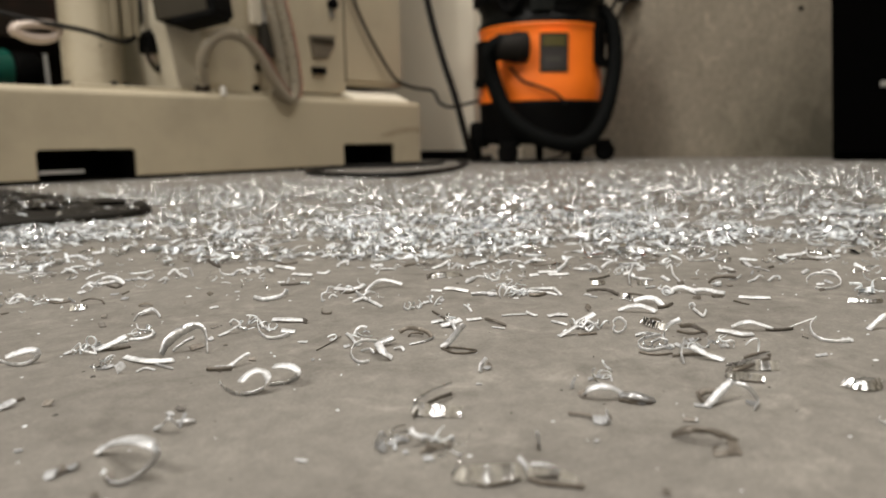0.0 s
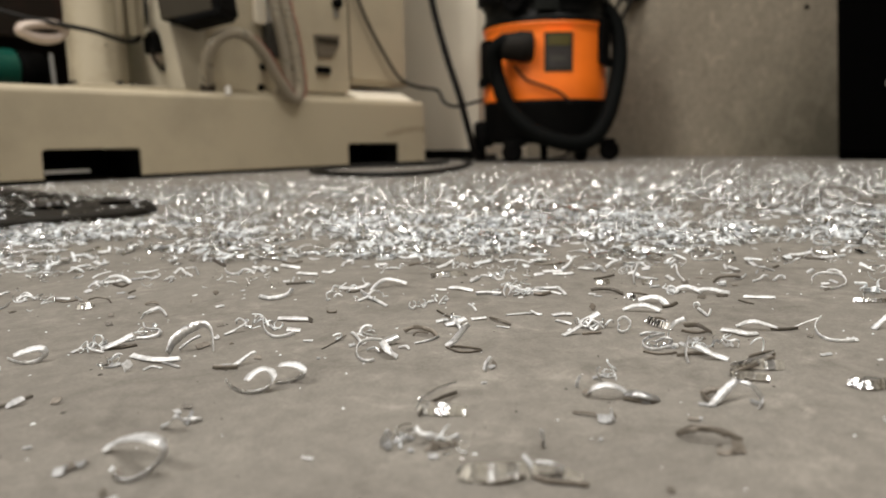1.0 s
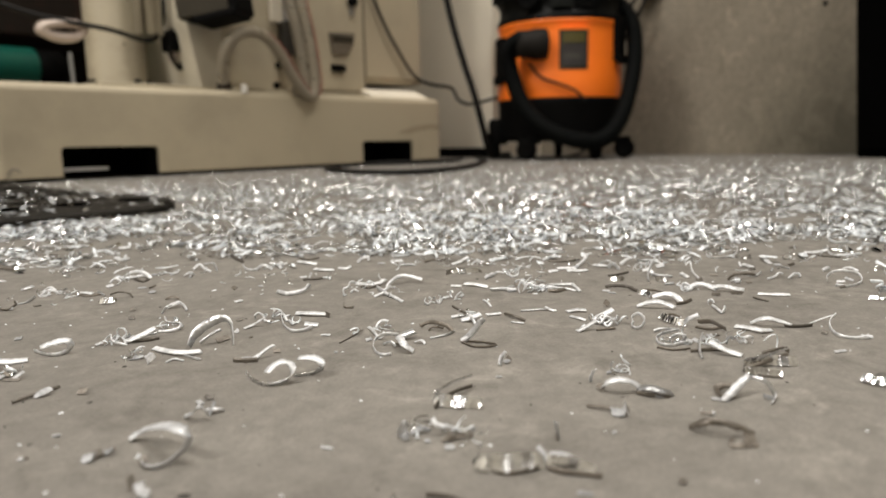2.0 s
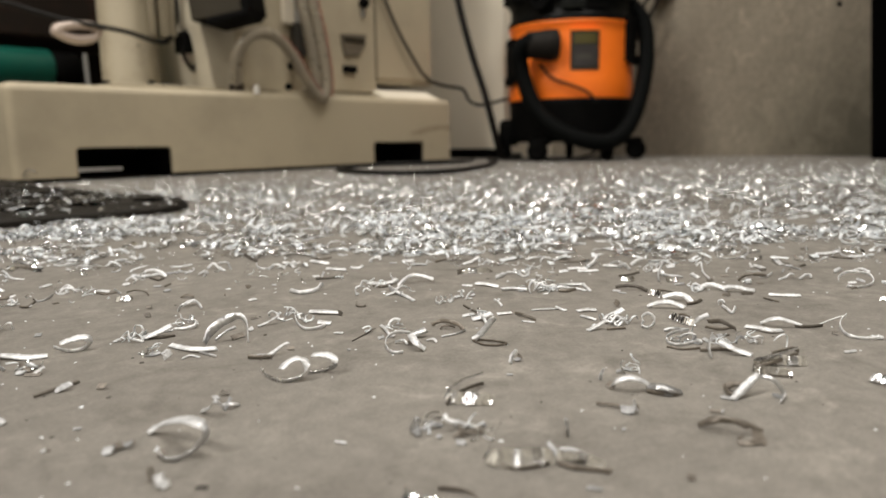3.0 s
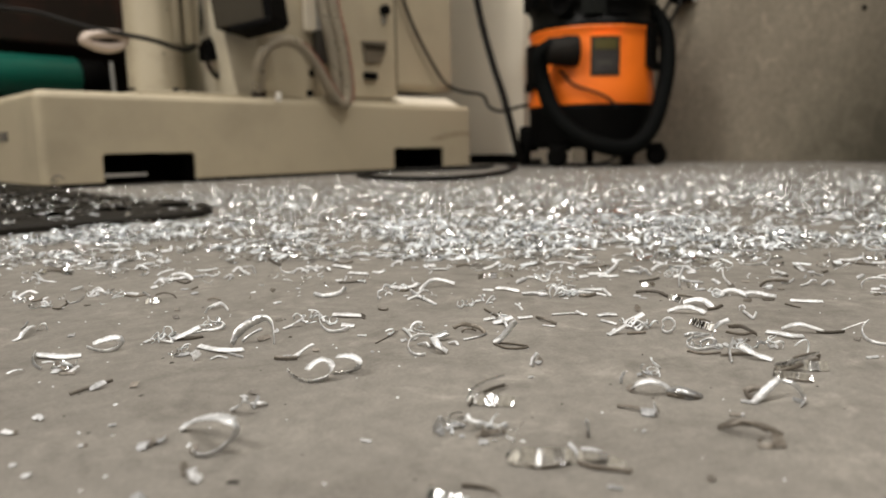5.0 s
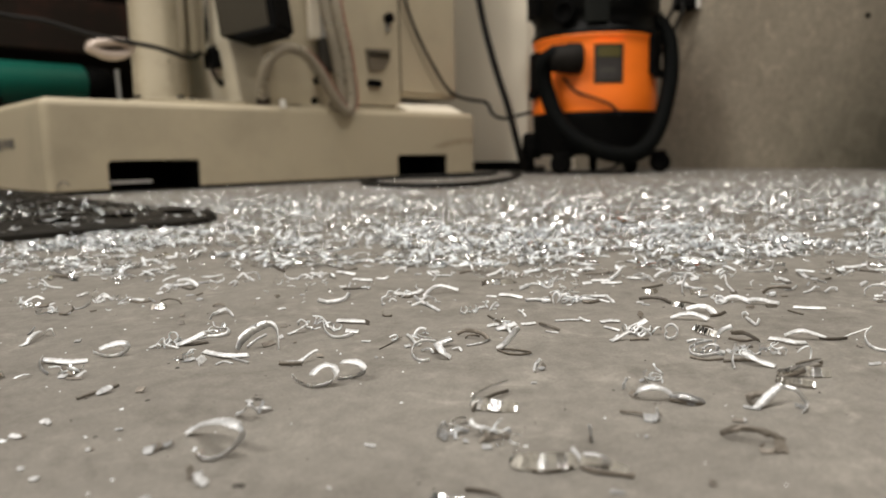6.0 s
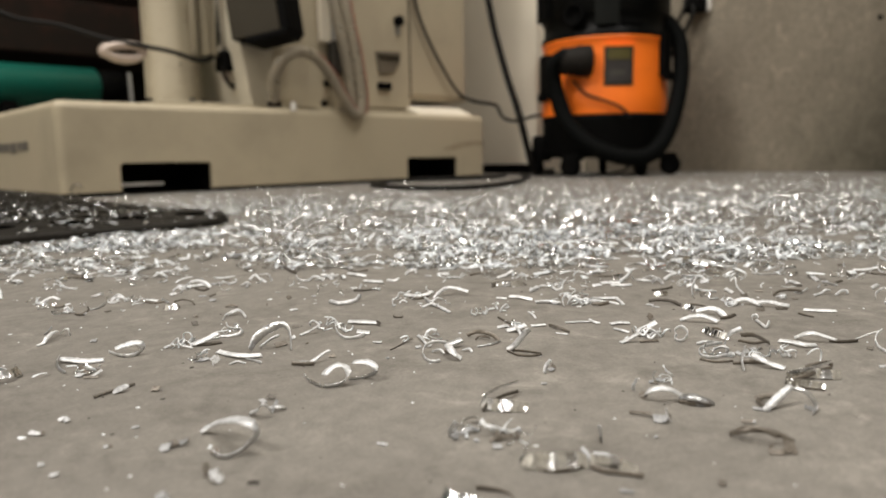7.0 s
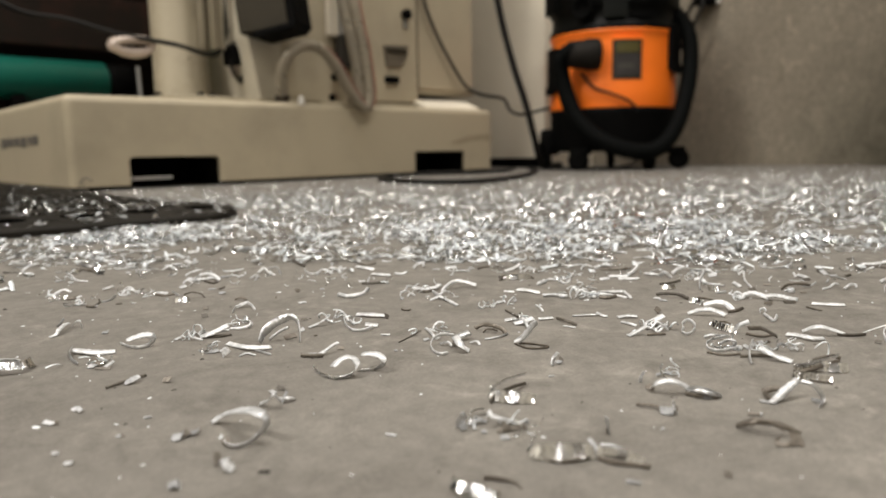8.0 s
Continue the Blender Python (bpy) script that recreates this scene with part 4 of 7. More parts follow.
# the chips that lie apart, nearest the eye
bent_chip(0.0609, 0.1627, "white", (1.63, 2.37, 2.81, 3.11, 2.81, 2.07), (24, 22, 18, 14, 10, 8), [(-9.7, 5.5, 1), (-6.5, 5.5, 3), (-1.8, 1.8, 5.5), (3.2, -2.5, 7.4), (6.7, -5, 7.6), (8.1, -5.3, 6.4)])
bent_chip(0.0587, 0.1552, "plain", (1.11, 1.18, 1.18, 1.04, 1.12, 1.18), (85, 82, 78, 74, 70, 70), [(4.4, 1.8, 7), (4.3, 1.2, 5), (2.7, 1.2, 2.6), (0.6, -0.5, 1), (-1.7, -2.4, 0.6), (-4.2, -1.9, 0.6), (-6.1, 0.6, 0.6)])
bent_chip(0.0554, 0.1598, "dark", (1.44,), (40,), [(-1.2, 0.2, 0.5), (1.2, -0.2, 1.2)])
bent_chip(0.0747, 0.1724, "white", (1.33, 1.03), (30,), [(-3.7, 1.3, 0.5), (-1, -0.2, 2), (0.7, -1.4, 4), (1.8, -0.4, 3), (2.2, 0.8, 1)])
bent_chip(0.0801, 0.1739, "white", (1.04,), (20,), [(-2.5, 0.5, 1), (0.6, -1.3, 2), (1.9, 0.8, 1)])
bent_chip(0.0802, 0.1816, "white", (1.78,), (10,), [(-0.6, -0.6, 1.5), (0.6, 0.6, 1.5)])
bent_chip(0.0833, 0.1824, "dark", (1.28,), (30,), [(-1.1, 0, 1), (1.1, -0, 0.5)])
bent_chip(0.0792, 0.1736, "white", (0.86,), (40,), [(-0.2, -1.8, 1), (0.2, 1.8, 3)])
bent_chip(0.0578, 0.3017, "white", (1.18, 1.63, 1.18), (20,), [(0.6, -7.1, 0.3), (1, -4, 0.6), (1.2, -2.2, 2), (-0.1, 3.1, 2.5), (-2.6, 10.1, 1.5)])
bent_chip(0.0612, 0.3130, "white", (1.18,), (40,), [(-1.8, 0.4, 1), (0.2, -0.3, 2.5), (1.6, -0.1, 4)])
bent_chip(0.0653, 0.3061, "white", (0.86,), (30,), [(-3.1, 1.1, 0.5), (-0.7, 0.2, 2.5), (1.8, -0.9, 3), (2, -0.3, 0.4)])
bent_chip(0.0698, 0.2879, "white", (2.22,), (10,), [(-1.2, -0.4, 0.8), (1.2, 0.4, 1)])
bent_chip(0.0609, 0.3147, "dark", (0.86,), (10,), [(-1, -0.3, 0.5), (1, 0.3, 1)])
bent_chip(0.0717, 0.2587, "white", (2.52, 2.81, 2.52, 1.92, 1.33, 1.04, 1.04), (20, 25, 35, 60, 85, 90, 90), [(-2.8, -2.5, 3.2), (0.1, -0.6, 4), (3, 1.1, 4.3), (4.7, 1.4, 3), (3.9, 0.7, 1.2), (2, -2.1, 0.7), (-2.5, -1.1, 0.6), (-8.5, 3, 0.6)])
bent_chip(0.0576, 0.2623, "white", (1.78, 2.22, 2.37, 2.22), (35, 30, 30, 25), [(-7.8, 0.4, 1.6), (-2.5, -0.7, 1.5), (2.8, -1, 1.2), (7.5, 1.3, 1)])
bent_chip(0.0510, 0.2615, "plain", (1.04, 0.86), (60,), [(-4.8, 7.2, 1.6), (-3, 2.9, 1), (1.7, -3.1, 0.4), (6.1, -7, 0.4)])
bent_chip(0.0523, 0.2458, "white", (1.92,), (15,), [(-1.5, 0.3, 0.6), (1.5, -0.3, 0.8)])
bent_chip(0.0542, 0.2480, "dark", (1.28,), (30,), [(-2.7, 2, 2), (-0, -0.1, 1.4), (2.7, -1.9, 0.5)])
bent_chip(0.0561, 0.2415, "plain", (1.03,), (30,), [(-1.1, -1, 0.3), (-0.1, 0.1, 1), (1.2, 0.9, 2)])
bent_chip(0.0541, 0.2410, "dark", (1.03,), (30,), [(-2.3, -0.2, 0.3), (2.3, 0.2, 0.3)])
bent_chip(0.0543, 0.2218, "dark", (1.12, 0.95), (60,), [(-3.1, -5.5, 0.5), (-0.1, -0.6, 0.7), (3.2, 6.1, 0.5)])
bent_chip(0.0558, 0.2207, "white", (1.78, 2.07, 1.48), (25,), [(-1.6, -1.4, 1.2), (0.1, -0.4, 2), (1.5, 1.8, 2.4)])
bent_chip(0.0633, 0.2137, "dark", (1.76,), (40,), [(-1.3, 0.1, 0.6), (1.3, -0.1, 1)])
bent_chip(0.0853, 0.2576, "white", (1.04,), (20,), [(-0.9, -0.8, 0.2), (0.9, 0.8, 0.8)])
bent_chip(0.0888, 0.2545, "white", (0.77,), (50,), [(-4, 1.7, 1), (-1.5, 1.2, 3), (0.1, -0.9, 1.5), (5.4, -2, 0.3)])
bent_chip(0.0964, 0.2512, "white", (2.22, 2.37), (30, 25), [(-5, -2.2, 1.5), (-1.1, -1.1, 2.6), (2, 0.5, 3.8), (4, 2.9, 4.6)])
bent_chip(0.0967, 0.2506, "dark", (1.03,), (60,), [(-5.6, -0.8, 0.5), (0.4, -1, 0.5), (5.2, 1.8, 0.5)])
bent_chip(0.0985, 0.2550, "plain", (0.77,), (60,), [(-5.6, -0.6, 0.5), (0.4, -0.3, 1), (5.2, 0.8, 1.5)])
bent_chip(0.1099, 0.2567, "white", (1.03,), (50,), [(-3.4, -3.1, 0.6), (1.2, -3.9, 1), (4, -2.2, 1.6), (3.2, 1.3, 2.2), (0.7, 1.1, 2.5), (-1.9, 1.8, 3), (-3.7, 4.9, 4)])
bent_chip(0.1124, 0.2543, "plain", (0.77,), (60,), [(-0.1, -2, 0.4), (0.9, 0.3, 1.5), (-0.8, 1.6, 2.5)])
bent_chip(0.0873, 0.2324, "white", (1.63,), (15,), [(-1.6, -0.3, 0.6), (1.6, 0.3, 1)])
bent_chip(0.0893, 0.2300, "white", (1.18,), (30,), [(-1, -0.2, 0.6), (1, 0.2, 2)])
bent_chip(0.0854, 0.2322, "white", (0.6,), (10,), [(-1.6, -0.1, 0.1), (1.6, 0.1, 0.2)])
bent_chip(0.0874, 0.2242, "plain", (1.92,), (60,), [(-1.3, -0.1, 0.9), (1.3, 0.1, 2.5)])
bent_chip(0.0977, 0.2283, "white", (1.92,), (30,), [(-9.4, 4.4, 1), (-2.2, -0.8, 1.3), (3.5, -2.9, 1.5), (8.1, -0.7, 1)])
bent_chip(0.0980, 0.2187, "plain", (0.77,), (60,), [(-3.6, 2.5, 0.4), (3.6, -2.5, 0.4)])
bent_chip(0.0930, 0.2203, "white", (0.69,), (20,), [(-2.2, -1.3, 0.2), (-0.7, 1.5, 0.4), (2.9, -0.2, 0.2)])
bent_chip(0.1107, 0.2264, "plain", (2.37, 3.11, 3.11, 2.22, 0.86, 0.69), (72, 72, 70, 62, 50, 60), [(-7, -5.1, 1.4), (-7, -0.9, 3.4), (-4.1, 0.6, 6), (-0.4, 0.6, 8), (2.1, 2.9, 8.4), (4.3, 2.7, 7), (5.6, 0.9, 4), (6.4, -1.9, 0.3)])
bent_chip(0.1148, 0.2287, "dark", (2.24,), (30,), [(-1.5, -1.9, 5), (1.5, 1.9, 5.2)])
bent_chip(0.1106, 0.2296, "plain", (1.03,), (60,), [(-3.3, -0.9, 2), (0.1, 0.3, 4.5), (3.3, 0.7, 6)])
bent_chip(0.1227, 0.2333, "white", (1.33,), (30,), [(-0.5, -0.6, 2), (0.5, 0.6, 2.5)])
bent_chip(0.1323, 0.2359, "white", (1.04, 1.18, 0.86), (20,), [(-3.3, -3.9, 0.2), (-0.7, -0.4, 0.8), (1.4, 0, 2), (2.5, 4.3, 2)])
bent_chip(0.1378, 0.2402, "white", (0.77,), (50,), [(-3.2, 0.6, 3), (-1.7, 1.1, 4), (-0, 1.4, 3), (1.4, -1.8, 2), (3.5, -1.3, 1.4)])
bent_chip(0.1414, 0.2382, "white", (1.03,), (30,), [(-1.2, 0.6, 1), (0.3, -0.5, 4), (1, -0.2, 5.5)])
bent_chip(0.1432, 0.2357, "white", (1.03,), (30,), [(-3.2, 1.1, 1), (-0.5, 0.5, 3.4), (1, 0.6, 2), (2.6, -2.1, 0.4)])
bent_chip(0.1392, 0.2394, "dark", (1.03,), (30,), [(-3, 1.9, 0.5), (3, -1.9, 0.5)])
bent_chip(0.1390, 0.2224, "white", (1.03, 1.03, 1.04, 1.48), (85,), [(-5.9, 9, 4), (-4.8, 3.9, 2.4), (-2.6, -0.8, 1), (0.8, -4.9, 0.6), (4.6, -5.3, 0.7), (7.8, -1.9, 1)])
bent_chip(0.1454, 0.2198, "white", (2.37,), (15,), [(-2.6, 0.9, 1), (2.6, -0.9, 1)])
bent_chip(0.1430, 0.2292, "white", (1.04,), (30,), [(-1.6, 2.7, 1), (1.6, -2.7, 0.8)])
bent_chip(0.1543, 0.2326, "white", (2.07,), (25,), [(-6.1, 1.9, 1.2), (-0.3, -0.7, 1.8), (6.4, -1.2, 1.4)])
bent_chip(0.1574, 0.2257, "dark", (1.76,), (50,), [(-1.2, 1.7, 0.8), (1.2, -1.7, 0.7)])
bent_chip(0.1405, 0.2055, "white", (1.04,), (15,), [(-1.7, 0.4, 0.4), (1.7, -0.4, 0.4)])
bent_chip(0.1066, 0.2021, "dark", (1.44,), (70,), [(-3.9, 0.3, 0.7), (0.2, -0.4, 0.7), (3.7, 0.1, 0.7)])
bent_chip(0.1079, 0.2041, "white", (1.78,), (15,), [(-1.9, 0.1, 1), (1.9, -0.1, 1.2)])
bent_chip(0.1132, 0.2018, "white", (1.48, 1.04, 1.03), (30,), [(-2.7, -3.6, 1), (-1, -0.7, 1.8), (0.9, 1.6, 3), (2.8, 2.7, 3.6)])
bent_chip(0.1186, 0.2028, "dark", (1.44,), (30,), [(-1.1, 0, 2.8), (1.1, -0, 3)])
bent_chip(0.1325, 0.2475, "dark", (1.03,), (40,), [(-1.2, -0.4, 0.4), (1.2, 0.4, 0.6)])
bent_chip(0.1226, 0.2242, "dark", (0.77,), (20,), [(-0.6, -0.3, 0.2), (0.6, 0.3, 0.2)])
bent_chip(0.1304, 0.1874, "white", (1.03,), (10,), [(-0.3, -0.3, 0.3), (0.3, 0.3, 0.5)])
bent_chip(0.1017, 0.1804, "white", (2.22, 2.37, 2.07, 1.63, 1.11, 0.95, 0.69), (0, 10, 20, 40, 70, 90, 90), [(-0.8, -3.1, 3.8), (0.6, -0.6, 5), (2.6, 1.2, 5.6), (4.7, 1.4, 5), (5.8, 0.4, 3.6), (5.2, -0.9, 1.8), (3, -2.4, 0.8), (-0.5, -3.2, 0.6), (-4.4, -0.7, 0.6), (-7.3, 2.8, 0.8), (-8.9, 5.2, 1.4)])
bent_chip(0.1122, 0.1770, "white", (2.22, 2.37, 2.07, 1.48, 1.04, 0.86), (20, 25, 30, 50, 80, 90), [(-3.7, 2.6, 4.4), (-1, 1.8, 4.8), (1.6, 0.6, 4.8), (3.5, -0.7, 4), (3.6, -1.3, 2.6), (1.6, -0.1, 1), (-1.3, -1, 0.6), (-4.4, -1.9, 0.6)])
bent_chip(0.1451, 0.1970, "dark", (0.43,), (10,), [(-3.2, -7.2, 0.1), (0, 0.1, 0.2), (3.1, 7.1, 0.5)])
bent_chip(0.1594, 0.1972, "white", (1.18,), (40,), [(-1.7, -2, 3.4), (-1.1, -0.7, 5), (0.4, 1.1, 5.6), (2.4, 1.6, 5)])
bent_chip(0.1423, 0.1779, "white", (1.11, 1.03, 0.86), (80,), [(4.4, 4.7, 3.4), (0.5, 5.5, 3.6), (-2.6, 5.6, 2.4), (-3.7, 2.3, 1), (-2.1, -4.4, 0.5), (0.7, -7.4, 0.5), (2.8, -6.3, 0.5)])
bent_chip(0.1522, 0.1923, "white", (1.03,), (30,), [(-3.6, 7.9, 1.4), (-1.4, 2.4, 1.6), (1.7, -5.2, 1), (3.3, -5.1, 3)])
bent_chip(0.1458, 0.1890, "plain", (1.03,), (40,), [(-0.9, -0.8, 0.4), (0.9, 0.8, 0.5)])
bent_chip(0.1459, 0.1717, "white", (2.37,), (20,), [(-2.3, 4.1, 4), (-0.3, -1.8, 3), (2.6, -2.2, 0.8)])
bent_chip(0.1549, 0.1804, "plain", (2.52,), (35,), [(-2.8, -2.1, 2.6), (-0.1, -0, 3.4), (2.9, 2.1, 4)])
bent_chip(0.1541, 0.1807, "dark", (2.08,), (30,), [(-1, -0.3, 3), (1, 0.3, 3)])
bent_chip(0.1460, 0.1790, "plain", (0.86,), (60,), [(-2.3, 1.4, 1), (0.5, -0.1, 2), (1.9, -1.4, 1)])
bent_chip(0.1472, 0.1760, "dark", (1.12,), (60,), [(-1, 1.3, 0.5), (1, -1.3, 0.5)])
bent_chip(0.1543, 0.1731, "white", (0.86,), (20,), [(-2, 1, 0.2), (0.4, 0.2, 1), (1.6, -1.1, 0.2)])
bent_chip(0.1695, 0.1793, "dark", (1.44, 1.6, 1.6), (60,), [(-6.4, 3.4, 0.7), (-3.1, 3.2, 2), (0.6, -0.8, 2.8), (3.7, -1.8, 1.8), (5.2, -4, 0.7)])
bent_chip(0.1688, 0.1796, "dark", (0.77,), (60,), [(-2.3, -0.7, 0.4), (-1.5, 0.8, 1), (0.9, 0, 1.4), (3, -0.1, 0.8)])
bent_chip(0.1658, 0.1732, "plain", (0.69,), (40,), [(-4.4, -3.3, 0.3), (0.6, -0.7, 0.5), (3.8, 4, 0.4)])
bent_chip(0.1652, 0.1593, "white", (1.78, 2.22, 2.22, 1.92), (40, 70, 85, 85), [(-4.3, 1, 0.6), (-1.8, 0.9, 2), (0.4, -0, 4.8), (2.1, -1.4, 7.5), (3.6, -0.4, 8.4)])
bent_chip(0.1645, 0.1576, "dark", (0.77,), (90,), [(-4.9, 2.5, 0.4), (-1.7, -2.2, 0.4), (2.3, -3.6, 0.4), (6.6, -1.8, 0.4), (3.4, 0.7, 0.5), (-0.7, 2.1, 0.5), (-4.9, 2.2, 0.5)])
bent_chip(0.1874, 0.1855, "white", (1.63,), (20,), [(-2.4, -0.9, 0.8), (2.4, 0.9, 1.2)])
bent_chip(0.1864, 0.1778, "white", (2.37,), (25,), [(-3.7, -0.5, 2.4), (-0.1, -0.3, 3.4), (3.8, 0.8, 4.4)])
bent_chip(0.1853, 0.1764, "white", (1.03,), (30,), [(-1.2, 5.3, 2), (0.2, -0.9, 1.4), (1.1, -4.5, 0.4)])
bent_chip(0.1980, 0.1761, "white", (1.48,), (20,), [(-2.9, -0.4, 0.6), (2.9, 0.4, 1)])
bent_chip(0.1996, 0.1675, "dark", (1.12,), (40,), [(-3.4, 6, 0.5), (-1.1, 0.5, 1), (1.2, -1.5, 0.6), (3.3, -5, 0.4)])
bent_chip(0.1945, 0.1625, "plain", (0.69,), (30,), [(-2.2, 1.4, 0.2), (2.2, -1.4, 0.3)])
bent_chip(0.1540, 0.1391, "white", (1.33,), (50,), [(-0.9, -1.4, 0.6), (-0.2, 0.8, 2), (1.1, 0.6, 4)])
bent_chip(0.1563, 0.1391, "white", (1.63,), (20,), [(-0.6, 0.6, 0.8), (0.6, -0.6, 0.8)])
bent_chip(0.1584, 0.1398, "dark", (1.03,), (40,), [(-0.6, 0.2, 3), (0.6, -0.2, 2)])
bent_chip(0.1236, 0.1313, "facet", (0.69, 0.86, 1.36, 2.89, 3.23, 3.06, 2.72), (72, 66, 60, 58, 62, 57, 63, 58, 62), [(4.9, 11.3, 3), (-0, 4.9, 3.8), (-3.4, -0.3, 3.8), (-5.2, -2.5, 2.6), (-3.2, -3.6, 1.9), (0.9, -4.5, 1.8), (6.1, -5.3, 1.6)])
bent_chip(0.1202, 0.1304, "dark", (0.69,), (90,), [(-4, 1.9, 0.4), (-0.6, -0.5, 0.4), (4.5, -1.4, 0.4)])
bent_chip(0.1447, 0.1331, "white", (0.77,), (10,), [(-0.8, 0.1, 0.1), (0.8, -0.1, 0.2)])
bent_chip(0.1559, 0.1020, "white", (1.48, 1.92, 2.07, 1.63), (30, 30, 25, 25), [(-4.3, 1.9, 1), (-3.8, 0.4, 2.8), (-1.9, -0.3, 4), (0.9, -1, 4.4), (3.5, -0.5, 3.4), (5.6, -0.6, 2)])
bent_chip(0.1538, 0.1063, "dark", (1.6,), (40,), [(-0.6, 0.9, 1), (0.6, -0.9, 0.6)])
bent_chip(0.1667, 0.1105, "white", (1.18,), (20,), [(-0.9, 0.3, 1.5), (0.9, -0.3, 2.4)])
bent_chip(0.1699, 0.1097, "white", (1.63,), (20,), [(-0.7, 0.5, 1.5), (0.7, -0.5, 1.8)])
bent_chip(0.1578, 0.1112, "plain", (0.86,), (60,), [(-0.3, 0.2, 0.5), (-0.2, 0.1, 2.2), (0.5, -0.3, 4)])
bent_chip(0.1592, 0.0933, "plain", (1.92, 2.22, 1.48), (30,), [(-3.9, 1.7, 1.6), (-1.6, -0.4, 2.2), (1.4, -1.3, 1.6), (4.2, -0.1, 0.5)])
bent_chip(0.1585, 0.0921, "white", (1.63,), (25,), [(-1.1, 0, 2.4), (1.1, -0, 2.4)])
bent_chip(0.1583, 0.0935, "dark", (1.12,), (70,), [(-3.8, 1.5, 0.6), (-0, -0.6, 0.6), (3.8, -1, 0.6)])
bent_chip(0.1421, 0.0997, "dark", (0.86,), (40,), [(-3.1, 1.9, 0.5), (-0.9, 0.2, 1), (1.4, -0.6, 1), (2.6, -1.5, 0.6)])
bent_chip(0.1418, 0.0949, "white", (2.66,), (20,), [(-1.3, 0.4, 1.2), (1.3, -0.4, 1.4)])
bent_chip(0.1420, 0.0929, "plain", (1.18,), (50,), [(-0.6, -0.5, 4.4), (-0.1, -0.2, 2.8), (0.7, 0.7, 1)])
bent_chip(0.1437, 0.0939, "dark", (1.03,), (50,), [(-0.8, -0.6, 0.6), (0.8, 0.6, 1)])
bent_chip(0.2171, 0.1404, "white", (2.52,), (25,), [(-3.6, -0.9, 2.4), (-0.1, 0.2, 3.6), (3.7, 0.7, 5.6)])
bent_chip(0.2016, 0.1382, "white", (1.48,), (20,), [(-3.7, -2, 0.4), (0.1, 0.2, 1.4), (3.6, 1.8, 3)])
bent_chip(0.2133, 0.1377, "plain", (1.03,), (40,), [(-3.1, 0.6, 1.5), (-0.2, -1.6, 1), (3.3, 1, 2.4)])
bent_chip(0.2120, 0.1350, "white", (0.86,), (40,), [(-3.6, -1.8, 1.4), (-1, 0.8, 3.2), (1.4, 0.5, 2), (3.2, 0.4, 0.3)])
bent_chip(0.2120, 0.1359, "white", (0.86,), (40,), [(-2.6, 1.1, 3), (-0.6, -2.6, 0.6), (3.2, 1.5, 2.4)])
bent_chip(0.2055, 0.1330, "dark", (1.03,), (60,), [(-3.4, -0.5, 0.5), (-0.2, -0.2, 0.6), (3.6, 0.7, 0.5)])
bent_chip(0.2194, 0.1381, "plain", (0.95,), (40,), [(-3.2, 0.7, 3), (0.9, -1.3, 2.6), (2.2, 0.6, 3.6)])
bent_chip(0.2156, 0.1406, "dark", (1.92,), (40,), [(-0.7, 0.4, 1), (0.7, -0.4, 1)])
bent_chip(0.2213, 0.1541, "white", (1.78,), (20,), [(-3.9, -0.6, 0.8), (0.2, 0.4, 1.2), (3.7, 0.2, 1)])
bent_chip(0.2126, 0.1483, "white", (1.04,), (30,), [(-2.3, 3.1, 0.5), (-0, -0.3, 0.7), (2.4, -2.9, 0.5)])
bent_chip(0.2154, 0.1263, "white", (1.03,), (85,), [(-1.2, 1.2, 1.6), (-1, 2.2, 3.2), (0.2, 1.6, 4.6), (1.5, -0.1, 4.6), (2.3, -1.1, 3), (1.5, -1.3, 1), (-0.7, -2.7, 0.6), (-1.8, -0.4, 0.8), (-1, 0.5, 2.2)])
bent_chip(0.2279, 0.1189, "facet", (2.55,), (56,), [(-2.7, 4.5, 2.4), (-1.5, 1.9, 2), (0.8, -2.2, 1.6), (3.5, -4.2, 1.5)])
bent_chip(0.2329, 0.1219, "dark", (0.86,), (70,), [(-3.4, -1.1, 2.6), (-1.9, -0, 3.8), (1.3, 0.8, 4), (4, 0.4, 3)])
bent_chip(0.2097, 0.1056, "white", (1.33, 1.41, 1.48, 1.63, 1.63), (85, 80, 60, 50, 50), [(-0.3, -3.7, 0.7), (-1.4, -0.2, 1.2), (-1.2, 2.2, 3.2), (-1, 1.1, 6), (0.6, 0, 8), (3.3, 0.5, 8.8)])
bent_chip(0.2215, 0.1021, "dark", (1.6, 1.76, 1.44), (55,), [(-7.3, -5.9, 8.6), (-2.4, -3, 7.8), (2.9, 3, 5), (6.8, 5.9, 2.6)])
bent_chip(0.2142, 0.1022, "white", (1.48,), (55,), [(-1.1, -0.9, 8.7), (1.1, 0.9, 8.2)])
bent_chip(0.2270, 0.1054, "dark", (1.03,), (60,), [(-5, -0.8, 3), (0, -0.3, 2), (5, 1.1, 2)])
bent_chip(0.2055, 0.1094, "white", (0.95,), (85,), [(4.1, 4.9, 2.8), (0.8, 3, 3), (-3.1, 1.1, 2.6), (-4.6, 0.7, 1.2), (-4.4, -2.2, 0.5), (-1.8, -4.1, 0.5), (3, -1.8, 0.5), (6, -1.5, 1)])
bent_chip(0.1990, 0.1057, "dark", (0.77,), (90,), [(-4.7, 1.7, 0.4), (-0.7, -1.4, 0.4), (5.3, -0.3, 0.4)])
